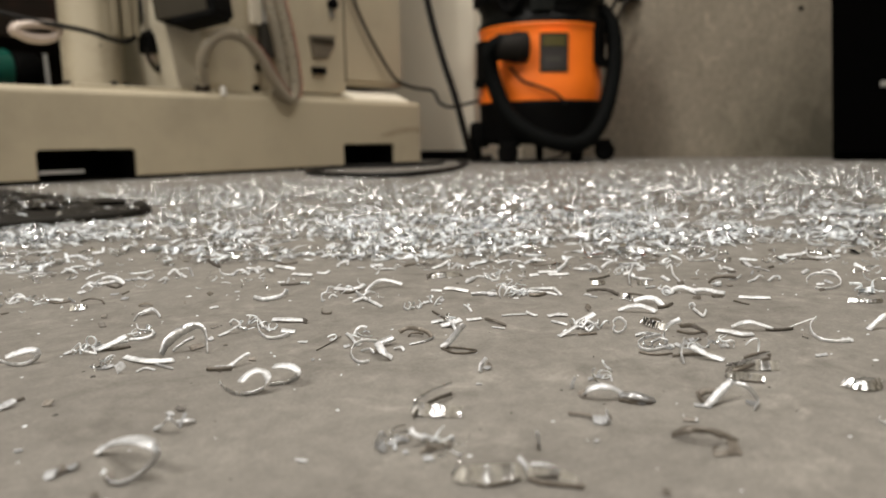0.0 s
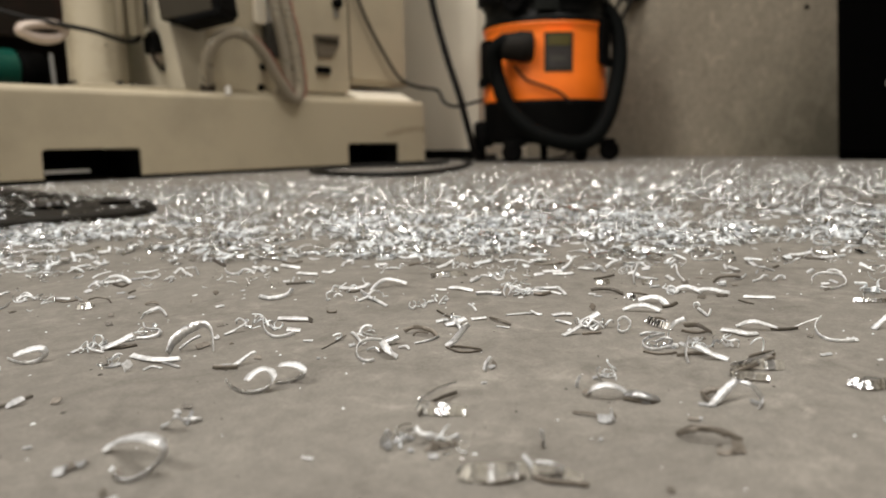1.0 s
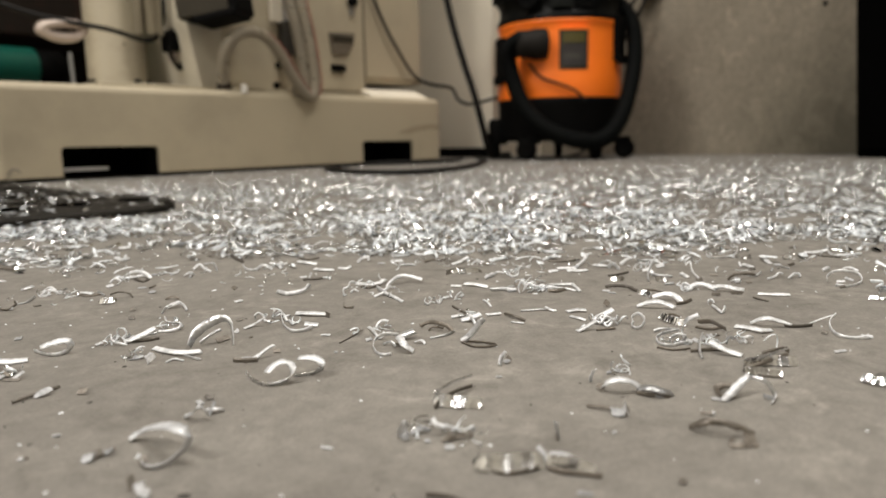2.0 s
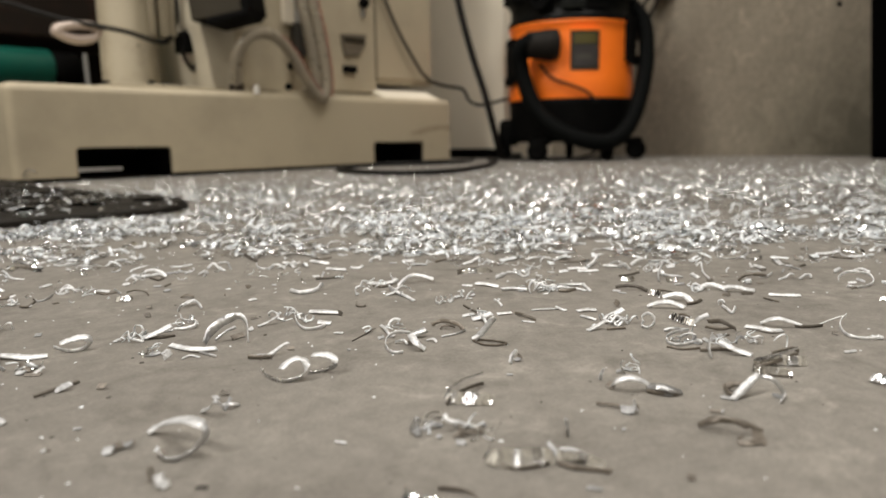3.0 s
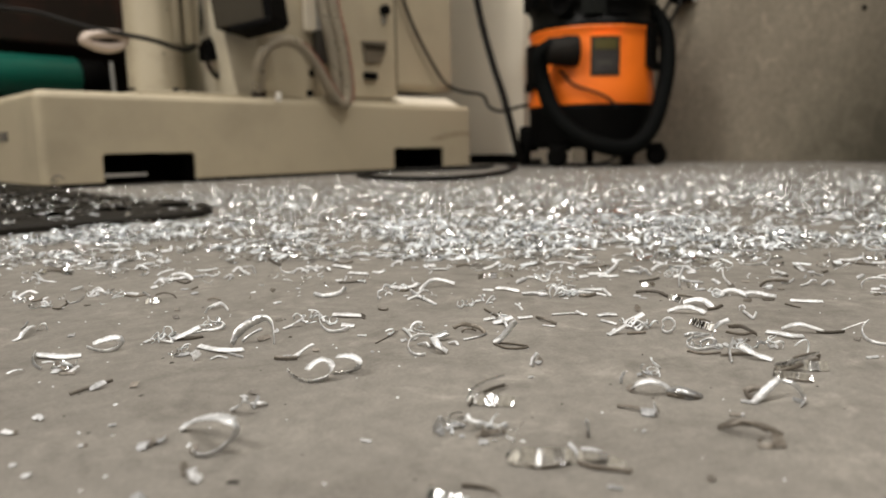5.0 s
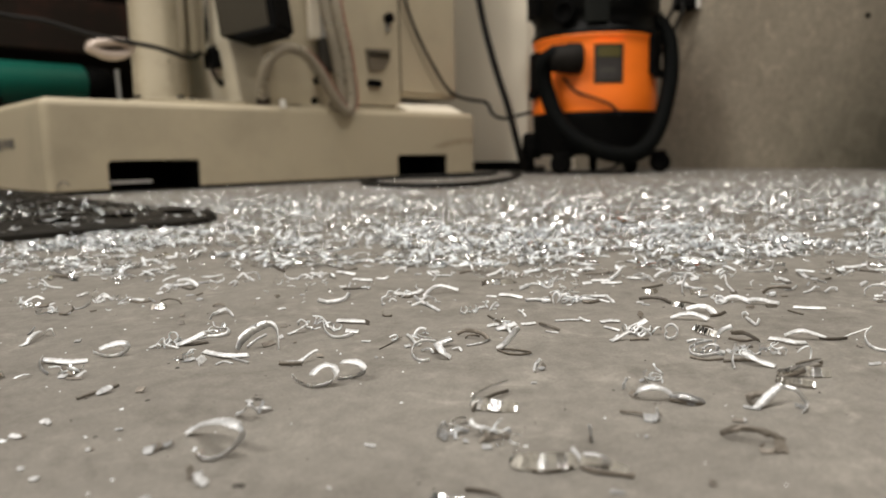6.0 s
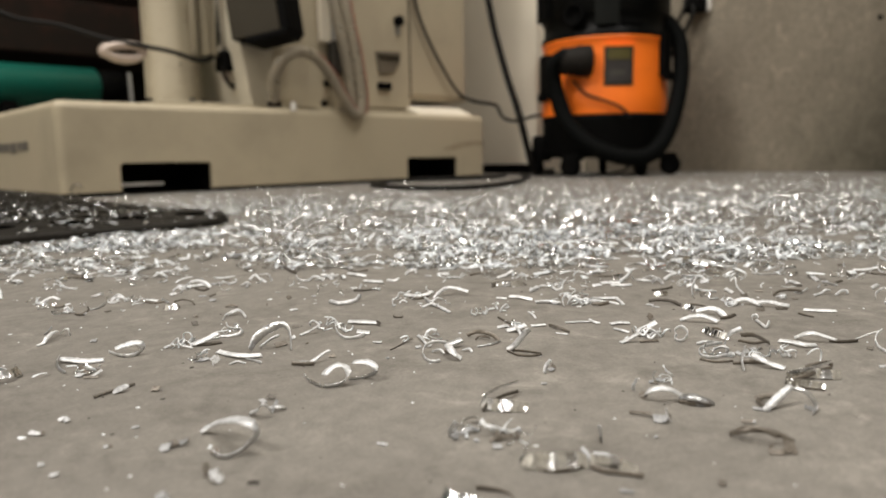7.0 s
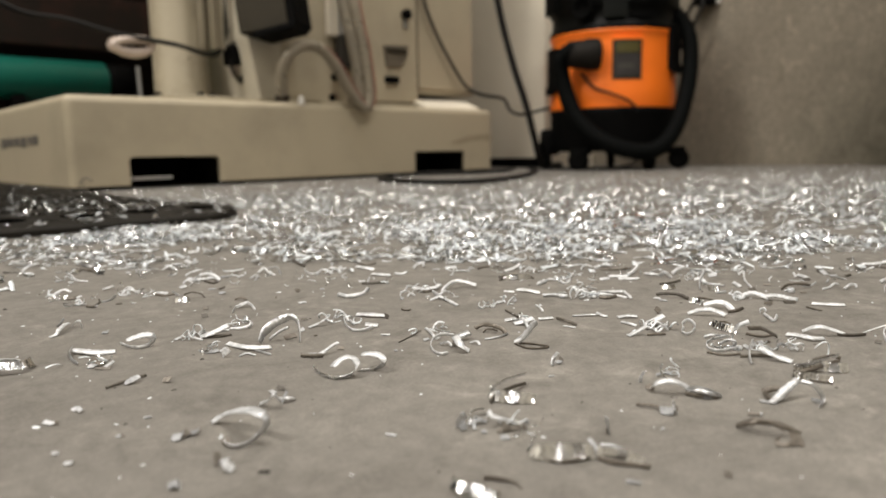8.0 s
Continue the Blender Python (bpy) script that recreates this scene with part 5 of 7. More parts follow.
bent_chip(0.2057, 0.1077, "plain", (0.86,), (70,), [(-2.1, 0.6, 0.5), (-1.9, 0, 2.4), (0.8, 0.5, 3.4), (2.5, -0.8, 3), (1.6, -0.5, 1.4), (-1, 0.3, 0.8)])
bent_chip(0.2147, 0.1160, "plain", (1.04,), (50,), [(-3, 1.3, 0.5), (0.1, 1.6, 1.2), (2.9, -2.8, 2)])
bent_chip(0.2044, 0.0919, "white", (1.92, 2.07), (30, 25), [(-3.4, 4.2, 3), (-1.6, 0.1, 2.4), (0.9, -1.4, 1.4), (4.1, -2.9, 0.6)])
bent_chip(0.2031, 0.0967, "dark", (1.03,), (70,), [(-5.6, -0.6, 0.5), (0.3, 1, 0.5), (5.3, -0.3, 0.5)])
bent_chip(0.2020, 0.0984, "plain", (0.77,), (40,), [(3.1, 7.2, 4), (0.4, 1.8, 3), (-1.2, -2, 1.6), (-2.3, -6.9, 0.3)])
bent_chip(0.2116, 0.1031, "white", (1.18,), (30,), [(-0.7, 2, 1), (-0.1, -1.3, 0.8), (0.8, -0.7, 1.4)])
bent_chip(0.2156, 0.0945, "white", (0.86,), (60,), [(-1, 0.1, 0.4), (-0.8, -0.2, 2), (0.2, -0.3, 2.6), (1.6, 0.4, 2)])
bent_chip(0.2182, 0.0915, "white", (0.95,), (60,), [(-1.8, -0.2, 2), (-0.8, -0, 0.8), (0.9, 0.5, 1), (1.7, -0.2, 0.5)])
bent_chip(0.2196, 0.0897, "white", (0.86,), (60,), [(-1.8, -0.2, 2.2), (-0.3, -0.3, 2.8), (1.3, 0.4, 2), (0.9, 0, 0.4)])
bent_chip(0.2197, 0.1023, "white", (1.48,), (20,), [(-1.1, -0.3, 0.8), (1.1, 0.3, 1)])
bent_chip(0.2221, 0.1010, "dark", (0.86,), (30,), [(-1.1, -0.3, 0.3), (1.1, 0.3, 0.3)])
bent_chip(0.2358, 0.0935, "white", (1.63, 1.78, 1.48), (30,), [(-4.7, 3.8, 1.4), (-2, 0.8, 1.8), (1, -2.9, 1.8), (5.7, -1.6, 1.2)])
bent_chip(0.2454, 0.0910, "white", (1.78, 2.07, 1.78, 1.04), (35, 30, 30, 30), [(-5.5, 3.2, 0.8), (-3.5, 1.1, 2.6), (-0.7, -0.5, 3.4), (3.1, -1.5, 2.4), (6.6, -2.4, 1.4)])
bent_chip(0.2535, 0.0790, "plain", (0.6, 0.43), (40,), [(-7.8, -0.3, 1.4), (-3.4, -0.1, 1.5), (0.9, 1, 2.8), (4, 0.1, 4.4), (6.3, -0.7, 5.4)])
bent_chip(0.2495, 0.0831, "dark", (1.03,), (70,), [(-4.6, -0, 0.6), (-0.7, -0.6, 0.5), (5.3, 0.6, 0.5)])
bent_chip(0.2492, 0.0696, "white", (1.03, 1.03, 1.03), (85,), [(1.8, 7.2, 5), (-1, 5.1, 4), (-2.6, 3, 2.6), (-2.8, 0.4, 1), (-2.5, -3.6, 0.6), (0.7, -6.3, 0.6), (6.5, -5.8, 0.6)])
bent_chip(0.2483, 0.0624, "white", (1.48,), (40,), [(-1.6, 0.4, 1), (1.6, -0.4, 1.4)])
bent_chip(0.2458, 0.0739, "dark", (1.28,), (40,), [(-0.7, 0.7, 0.5), (0.7, -0.7, 0.5)])
bent_chip(0.2275, 0.0655, "plain", (0.86,), (40,), [(-2, -0.5, 0.3), (2, 0.5, 0.3)])
bent_chip(0.2143, 0.0800, "dark", (1.03, 1.12, 1.28), (70,), [(-4.6, -0.4, 1.6), (-1.5, -0.2, 2.4), (2.1, 0.2, 2.8), (4, 0.4, 1.8)])
bent_chip(0.2020, 0.0779, "facet", (0.86, 1.03, 1.36, 2.38, 3.06, 3.06, 2.72), (72, 66, 60, 56, 56, 56, 56), [(7.6, 5.8, 3.6), (1.5, 1.4, 3.8), (-3.9, -1.6, 3.6), (-8.4, -2.7, 2.8), (-6.3, -1.9, 2), (-1.1, 0.4, 1.9), (3.1, -0.5, 1.8), (7.4, -0.8, 1.7)])
bent_chip(0.1910, 0.0771, "facet", (1.7, 2.38, 2.38, 1.7), (57,), [(-4.9, 0.3, 2.2), (-2, 0.5, 1.8), (1.4, 0.3, 1.5), (5.4, -1.1, 1.3)])
bent_chip(0.1910, 0.0772, "dark", (0.69,), (80,), [(-3.9, 3, 0.6), (-0.9, -0.3, 0.4), (4.8, -2.7, 0.4)])
bent_chip(0.1712, 0.0774, "white", (1.18, 2.07, 2.22, 1.63), (30,), [(-4.6, -3.4, 1), (-1.8, -1.3, 2), (1.4, 1.1, 3.4), (5, 3.5, 5)])
bent_chip(0.1726, 0.0807, "dark", (1.92, 1.6), (50,), [(-2.5, 0, 2), (-0.1, 0.3, 3), (2.6, -0.3, 3.2)])
bent_chip(0.1692, 0.0807, "dark", (1.12,), (70,), [(0.2, 3.3, 1.6), (-0.5, -0.1, 1), (0.2, -3.1, 0.6)])
bent_chip(0.1745, 0.0709, "plain", (1.04, 1.03, 0.86), (70,), [(-2.4, 3.1, 4.6), (-0.4, 1.1, 4.4), (1.4, 0.5, 2.6), (2, -0.6, 0.6), (-0.6, -4.1, 0.5)])
bent_chip(0.1661, 0.0795, "white", (1.33,), (10,), [(-1.9, 0.8, 0.3), (1.9, -0.8, 0.3)])
bent_chip(0.1741, 0.0701, "plain", (1.03,), (70,), [(-0.9, 1.2, 0.5), (0.9, -1.2, 0.5)])
bent_chip(0.0483, 0.1704, "white", (2.22,), (20,), [(-1.3, 0.2, 0.8), (1.3, -0.2, 1.4)])
bent_chip(0.0501, 0.1704, "dark", (1.6,), (40,), [(-0.6, -0.7, 0.7), (0.6, 0.7, 1.2)])
bent_chip(0.0519, 0.1701, "plain", (1.18,), (30,), [(-2.1, -0, 1.4), (0.3, -0, 1.8), (1.7, 0, 2.6)])
bent_chip(0.0535, 0.1710, "dark", (1.03,), (40,), [(-0.5, -0.5, 0.8), (0.5, 0.5, 1.2)])
bent_chip(0.0488, 0.1505, "dark", (2.56,), (50,), [(-0.7, -0.4, 1.3), (0.7, 0.4, 1.4)])
bent_chip(0.0490, 0.1463, "white", (1.78,), (30,), [(-0.9, 0.6, 2.4), (-0.2, -0.1, 1.5), (1.1, -0.5, 0.5)])
bent_chip(0.0368, 0.2073, "plain", (1.18,), (30,), [(-1.2, -0.1, 0.3), (-0.2, 0.6, 0.8), (1.4, -0.5, 0.3)])
bent_chip(0.0292, 0.2036, "white", (1.33,), (20,), [(-1.8, 0.2, 0.5), (1.8, -0.2, 0.5)])
bent_chip(0.0305, 0.2021, "dark", (1.03,), (40,), [(-0.7, 0.1, 0.4), (0.7, -0.1, 0.4)])
bent_chip(0.0484, 0.1893, "plain", (0.86,), (10,), [(-0.9, -0.1, 0.1), (0.9, 0.1, 0.3)])
bent_chip(0.0388, 0.1822, "white", (0.86,), (20,), [(-0.5, 0, 0.4), (0.5, -0, 0.4)])
bent_chip(0.0397, 0.1816, "dark", (0.69,), (20,), [(-0.5, -0.1, 0.3), (0.5, 0.1, 0.2)])
bent_chip(0.0258, 0.1749, "plain", (1.18,), (10,), [(-0.9, 0.1, 0.2), (0.9, -0.1, 0.4)])
bent_chip(0.0253, 0.1828, "plain", (1.04,), (10,), [(-0.6, -0.2, 0.1), (0.6, 0.2, 0.2)])
bent_chip(0.0378, 0.1470, "white", (1.78,), (20,), [(-1, -0.3, 0.5), (0.1, -0.1, 1.2), (0.9, 0.3, 0.4)])
bent_chip(0.0848, 0.1351, "plain", (0.52,), (20,), [(-1.4, 0.6, 0.1), (0.1, -0.2, 0.2), (1.3, -0.4, 0.1)])
bent_chip(0.0850, 0.1345, "white", (0.69,), (20,), [(-0.8, 0.3, 0.5), (0.8, -0.3, 0.5)])
bent_chip(0.1000, 0.1260, "white", (1.48,), (40,), [(-0.8, 0.1, 1.5), (0.2, -0.5, 3), (0.6, 0.3, 1.4)])
bent_chip(0.0986, 0.1245, "white", (1.48,), (40,), [(-0.2, 0.3, 1.6), (0.2, -0.3, 0.6)])
bent_chip(0.0996, 0.1262, "plain", (1.04,), (40,), [(-1, 0.2, 0.4), (-0.6, 0.1, 2.4), (0.3, -0.4, 4), (1.2, 0, 3)])
bent_chip(0.1074, 0.1209, "white", (1.18,), (30,), [(-2.7, 0.3, 3.6), (-1.5, -0.7, 2.6), (0.7, -0.6, 2), (3.6, 1, 0.6)])
bent_chip(0.1064, 0.1248, "dark", (1.12,), (30,), [(-1, -0.3, 0.8), (1, 0.3, 1)])
bent_chip(0.1051, 0.1168, "dark", (2.24,), (50,), [(-0.7, -0.3, 1.4), (0.7, 0.3, 1.4)])
bent_chip(0.1078, 0.1153, "dark", (1.12,), (50,), [(-2.3, -0.2, 0.5), (0.1, -0.2, 0.9), (2.2, 0.4, 0.5)])
bent_chip(0.1020, 0.1143, "white", (1.48,), (20,), [(-1, -0.1, 0.8), (1, 0.1, 0.8)])
bent_chip(0.1039, 0.1175, "dark", (0.86,), (30,), [(-0.7, -0.5, 0.3), (0.7, 0.5, 0.8)])
bent_chip(0.1012, 0.1202, "white", (1.03,), (20,), [(-0.5, -0.2, 0.4), (0.5, 0.2, 0.4)])
bent_chip(0.1127, 0.1165, "white", (1.04,), (30,), [(-0.5, 0, 1), (0.5, -0, 1)])
bent_chip(0.1039, 0.1249, "plain", (1.03,), (40,), [(-2.1, -0.8, 0.4), (0, -0.1, 1.2), (2.1, 0.9, 0.5)])
bent_chip(0.1029, 0.1011, "facet", (0.77, 0.95, 1.19, 2.72, 3.74, 3.91, 3.57, 2.55), (62, 62, 58, 64, 56, 66, 57, 64, 58, 62), [(-1.5, 8, 6), (-3.1, 3.7, 4.8), (-4.8, -0.3, 3.4), (-4.6, -1.7, 2.4), (-2.1, -2.8, 2.4), (1.8, -3.1, 2.4), (5.8, -2.1, 2.3), (8.7, -1.6, 1.8)])
bent_chip(0.1014, 0.0985, "dark", (0.77,), (85,), [(-5.5, 1.3, 0.4), (-2.7, -0.5, 0.4), (1.3, -1.3, 0.4), (6.9, 0.6, 0.5)])
bent_chip(0.1066, 0.0950, "dark", (1.76,), (70,), [(-0.6, -0.3, 2.2), (0.6, 0.3, 2.2)])
bent_chip(0.1031, 0.0982, "dark", (1.28,), (70,), [(-0.5, 0.1, 4), (0.5, -0.1, 4)])
bent_chip(0.1102, 0.0889, "facet", (1.87, 2.72, 2.55, 1.53), (66, 62, 68, 62), [(-4.7, 1.5, 1.9), (-1.7, 0.6, 1.8), (1.6, -0.5, 1.6), (4.8, -1.6, 1)])
bent_chip(0.1089, 0.0873, "dark", (1.12,), (80,), [(-4.9, 2.4, 0.7), (-2.2, 0.1, 0.7), (1.7, -0.7, 0.6), (5.4, -1.7, 0.6)])
bent_chip(0.1115, 0.0901, "plain", (0.95,), (60,), [(-3.9, 0.4, 4), (-0.8, -0, 3.8), (1.5, -0.1, 2.8), (3.2, -0.2, 1.6)])
bent_chip(0.1112, 0.0961, "plain", (0.86,), (40,), [(-0.9, 2, 4), (0.1, -0.2, 3.4), (0.8, -1.8, 2.6)])
bent_chip(0.1205, 0.0986, "plain", (1.12,), (40,), [(-0.4, -0.8, 6.6), (0, 0.3, 4.4), (0.4, 0.5, 2)])
bent_chip(0.1205, 0.0988, "dark", (1.03,), (40,), [(-0.2, -0.1, 6.8), (0.2, 0.1, 5.4)])
bent_chip(0.1462, 0.0723, "dark", (1.28, 1.44, 1.28), (60,), [(-5.7, 2.9, 0.6), (-4, 0.8, 2.2), (-0.7, -0.6, 3.2), (3.5, -1, 2.4), (6.9, -2, 0.8)])
bent_chip(0.1462, 0.0735, "dark", (1.03, 1.12), (60,), [(-3.1, 4.1, 1.2), (-2, 0.1, 3.8), (0.7, -1.8, 4.2), (4.4, -2.4, 2.8)])
bent_chip(0.1551, 0.0787, "dark", (0.86,), (30,), [(-1.3, 0.3, 1), (1.3, -0.3, 0.8)])
bent_chip(0.1441, 0.0652, "dark", (2.72,), (50,), [(-1.2, 0, 1.4), (1.2, -0, 1.4)])
bent_chip(0.1433, 0.0686, "dark", (1.28,), (60,), [(-0.2, 0.2, 1.2), (0.2, -0.2, 0.6)])
bent_chip(0.1422, 0.0667, "dark", (1.28,), (30,), [(-2.1, -0.1, 0.4), (0.2, -0.2, 0.4), (1.8, 0.4, 0.4)])
bent_chip(0.1563, 0.0774, "white", (1.03,), (20,), [(-0.3, 0.2, 1), (0.3, -0.2, 1)])
bent_chip(0.1193, 0.0695, "dark", (1.12,), (40,), [(-0.7, -0, 0.4), (0.7, 0, 0.4)])
bent_chip(0.1317, 0.0906, "white", (0.69,), (20,), [(-0.5, -0.1, 0.2), (0.5, 0.1, 0.4)])
bent_chip(0.1037, 0.0818, "plain", (1.03,), (10,), [(-1.3, 0.6, 0.1), (1.3, -0.6, 0.2)])
bent_chip(0.0782, 0.3774, "white", (1.18,), (30,), [(-1.4, -5.5, 0.4), (-1.8, -0.7, 2), (-0.3, 3.4, 3), (3.5, 2.8, 2)])
bent_chip(0.0748, 0.3681, "facet", (2.21,), (56,), [(-3.4, -2.8, 1), (0.5, 0.1, 1.6), (2.9, 2.7, 1.5)])
bent_chip(0.0808, 0.3674, "dark", (1.6,), (40,), [(-1.9, -2.6, 1), (1, -1.2, 1.2), (1, 3.8, 1.4)])
bent_chip(0.0828, 0.3663, "white", (1.04,), (30,), [(-1.2, -1.1, 1), (1.2, 1.1, 1.8)])
bent_chip(0.0787, 0.3519, "white", (0.95,), (60,), [(-1.5, 0.5, 1.4), (-0.9, 2, 1.8), (2.1, -0.4, 0.8), (2.4, -3.4, 0.5), (-2.1, 1.3, 1.2)])
bent_chip(0.0825, 0.3410, "dark", (1.12, 1.12, 0.86), (70,), [(-3, -1.7, 0.6), (0.6, -1.9, 0.6), (1.6, 1.7, 2), (0.7, 1.8, 3)])
bent_chip(0.0818, 0.3398, "white", (1.18,), (20,), [(-1.4, -0.3, 0.8), (1.4, 0.3, 1.4)])
bent_chip(0.0920, 0.3515, "plain", (0.86,), (30,), [(-0.5, -5.8, 0.5), (1.1, -1.3, 0.5), (-0.6, 7.1, 1)])
bent_chip(0.0916, 0.3379, "dark", (1.03,), (20,), [(-0.9, -1, 0.2), (0.9, 1, 0.2)])
bent_chip(0.1006, 0.3788, "plain", (1.48,), (40,), [(-2.5, -1.1, 0.6), (0.4, -1, 1.4), (2.1, 2, 1.6)])
bent_chip(0.1035, 0.3579, "white", (1.03,), (50,), [(-2.9, -2.4, 0.5), (-1.7, 0.7, 2), (1.1, 0.6, 2), (3.5, 1.1, 0.5)])
bent_chip(0.1063, 0.3664, "white", (1.03,), (50,), [(-3.3, 0.8, 1.5), (0, 0.2, 3), (3.3, -1, 1.8)])
bent_chip(0.1017, 0.3568, "white", (1.18,), (30,), [(-0.6, -2.1, 0.3), (0.6, 2.1, 0.5)])
bent_chip(0.1143, 0.3469, "white", (1.48, 1.78), (20,), [(-3.9, 0.8, 0.6), (-0.2, 0, 1), (4.1, -0.8, 0.6)])
bent_chip(0.1140, 0.3417, "dark", (0.86,), (60,), [(-6, 1.5, 0.4), (0.9, -2.5, 0.4), (5.1, 1, 0.4)])
bent_chip(0.1189, 0.3404, "plain", (0.86,), (50,), [(-3.8, 4.6, 1), (3.8, -4.6, 1)])
bent_chip(0.1130, 0.3191, "facet", (2.72,), (56,), [(-3.2, -0.3, 1.3), (0.2, -0.9, 1.4), (3, 1.2, 1.4)])
bent_chip(0.1141, 0.3217, "dark", (1.12,), (60,), [(-2.8, -2, 2.4), (-0.5, 0.7, 2.8), (3.3, 1.4, 2.6)])
bent_chip(0.1226, 0.3257, "dark", (0.77,), (60,), [(-4.6, -2.3, 2), (-2.5, 2.5, 2), (2.2, 1.3, 1.4), (4.9, -1.5, 0.4)])
bent_chip(0.1279, 0.3522, "white", (1.78,), (25,), [(-0.9, -1.2, 0.8), (0.9, 1.2, 1.4)])
bent_chip(0.1321, 0.3559, "white", (1.03,), (50,), [(-2.7, -0.4, 1.5), (-0.8, 2.1, 3), (2.2, 0.2, 1.6), (1.3, -1.9, 0.6)])
bent_chip(0.1410, 0.3745, "white", (1.48,), (30,), [(-1.9, 0.9, 1.4), (1.9, -0.9, 1.4)])
bent_chip(0.1432, 0.3671, "white", (2.22,), (25,), [(-3.9, -0.3, 1), (0.7, -1.1, 1.4), (3.2, 1.4, 1.2)])
bent_chip(0.1487, 0.3655, "white", (1.92,), (40,), [(-8.2, 5.3, 3), (-2.8, 2.9, 4), (3.5, -1.9, 3.6), (7.6, -6.3, 2)])
bent_chip(0.1491, 0.3634, "white", (2.07,), (30,), [(-3.4, -0.5, 1.8), (-0.1, 0.4, 2.2), (3.6, 0.1, 1.6)])
bent_chip(0.1445, 0.3551, "dark", (1.12,), (60,), [(-5.1, 2.3, 0.6), (2.3, -4, 0.6), (2.8, 1.8, 0.6)])
bent_chip(0.1554, 0.3643, "white", (1.78,), (20,), [(-1.8, 0.6, 0.8), (1.8, -0.6, 1)])
bent_chip(0.1589, 0.3638, "white", (2.07,), (20,), [(-1.8, -0.2, 0.8), (1.8, 0.2, 1)])
bent_chip(0.1653, 0.3687, "dark", (1.6,), (40,), [(-1.2, -1.1, 1), (1.2, 1.1, 1.2)])
bent_chip(0.1631, 0.3586, "white", (1.48,), (20,), [(-1.2, -1.8, 0.5), (1.2, 1.8, 1)])
bent_chip(0.1362, 0.3368, "white", (1.04,), (30,), [(-1.9, -0.1, 0.4), (1.9, 0.1, 0.6)])
bent_chip(0.1343, 0.3227, "white", (1.48,), (30,), [(-1.8, 0.4, 0.6), (1.8, -0.4, 1)])
bent_chip(0.1403, 0.3350, "dark", (0.86,), (40,), [(-0.7, -2.4, 1), (0.7, 2.4, 1.4)])
bent_chip(0.1340, 0.3032, "dark", (1.28,), (40,), [(-3.1, 0.4, 0.5), (0.1, -0.3, 1.4), (3, -0.1, 0.8)])
bent_chip(0.1274, 0.2889, "white", (1.92,), (30,), [(-2, -1.7, 1), (0.1, -0.8, 2), (1.9, 2.5, 2.2)])
bent_chip(0.1291, 0.2841, "white", (1.03,), (60,), [(-3.3, 4.3, 2), (0.1, 0.3, 1.4), (3.2, -4.6, 0.6)])
bent_chip(0.1219, 0.2839, "plain", (0.77,), (60,), [(-0.4, -3.8, 0.4), (-0.7, 1.1, 1.6), (1.1, 2.7, 2.4)])
bent_chip(0.1075, 0.2835, "dark", (1.92,), (40,), [(-1, -0.3, 0.7), (1, 0.3, 1)])
bent_chip(0.1142, 0.2968, "dark", (1.6,), (40,), [(-1.1, -0, 0.6), (1.1, 0, 0.8)])
bent_chip(0.1312, 0.4871, "white", (2.07, 1.92), (20,), [(-9.3, 7.4, 0.8), (0.5, -0.3, 1.2), (8.8, -7.1, 0.8)])
bent_chip(0.1356, 0.4692, "white", (2.22,), (30,), [(-6.7, 1.6, 1.5), (1.7, -2.9, 1.8), (5, 1.3, 1.4)])
bent_chip(0.1379, 0.4656, "white", (1.48,), (40,), [(0, -1.5, 2), (-0, 1.5, 4)])
bent_chip(0.1307, 0.4489, "white", (1.48,), (20,), [(-1.9, -0.3, 0.4), (1.9, 0.3, 0.6)])
bent_chip(0.1322, 0.4430, "white", (1.48,), (20,), [(-0.8, -1.7, 0.4), (0.8, 1.7, 0.8)])
bent_chip(0.1408, 0.4504, "dark", (1.03,), (30,), [(-3.5, 1.3, 0.3), (3.5, -1.3, 0.3)])
bent_chip(0.1096, 0.4458, "dark", (1.76,), (50,), [(-5.6, -0.2, 0.8), (-2.8, 2.8, 1.2), (8.3, -2.5, 0.7)])
bent_chip(0.1177, 0.4655, "plain", (1.18,), (60,), [(-6.7, 2.2, 1.4), (1.9, -2.8, 0.8), (4.7, 0.6, 1.2)])
bent_chip(0.0992, 0.4281, "white", (0.86,), (40,), [(-15.2, 15.4, 0.6), (-4.3, 3.5, 0.8), (5.6, -8.1, 0.5), (13.9, -10.8, 0.3)])
bent_chip(0.1089, 0.4931, "white", (1.48,), (20,), [(-3, 1.2, 0.5), (3, -1.2, 0.5)])
bent_chip(0.0895, 0.4245, "white", (1.48,), (20,), [(-1.6, -0.4, 0.4), (1.6, 0.4, 0.8)])
bent_chip(0.0981, 0.4558, "plain", (1.03,), (30,), [(-0.3, -2.6, 0.4), (0.3, 2.6, 0.4)])
bent_chip(0.1227, 0.4568, "white", (1.18,), (20,), [(-0.5, -2.7, 0.4), (0.5, 2.7, 0.8)])
bent_chip(0.1713, 0.4606, "white", (2.22,), (20,), [(-8.2, 8.8, 1), (0.7, -0.3, 1.2), (7.5, -8.5, 0.6)])
bent_chip(0.1663, 0.4291, "white", (2.07,), (30,), [(-6.4, 4.7, 1), (3, -6.6, 1.4), (3.4, 1.9, 1)])
bent_chip(0.1858, 0.4710, "white", (2.22,), (30,), [(-3.1, -0.9, 1.2), (3.1, 0.9, 1.6)])
bent_chip(0.1387, 0.3940, "white", (1.04,), (20,), [(-1.3, -0.5, 0.3), (1.3, 0.5, 0.4)])
bent_chip(0.1370, 0.4116, "dark", (1.03,), (30,), [(-1.6, 0, 0.3), (1.6, -0, 0.6)])
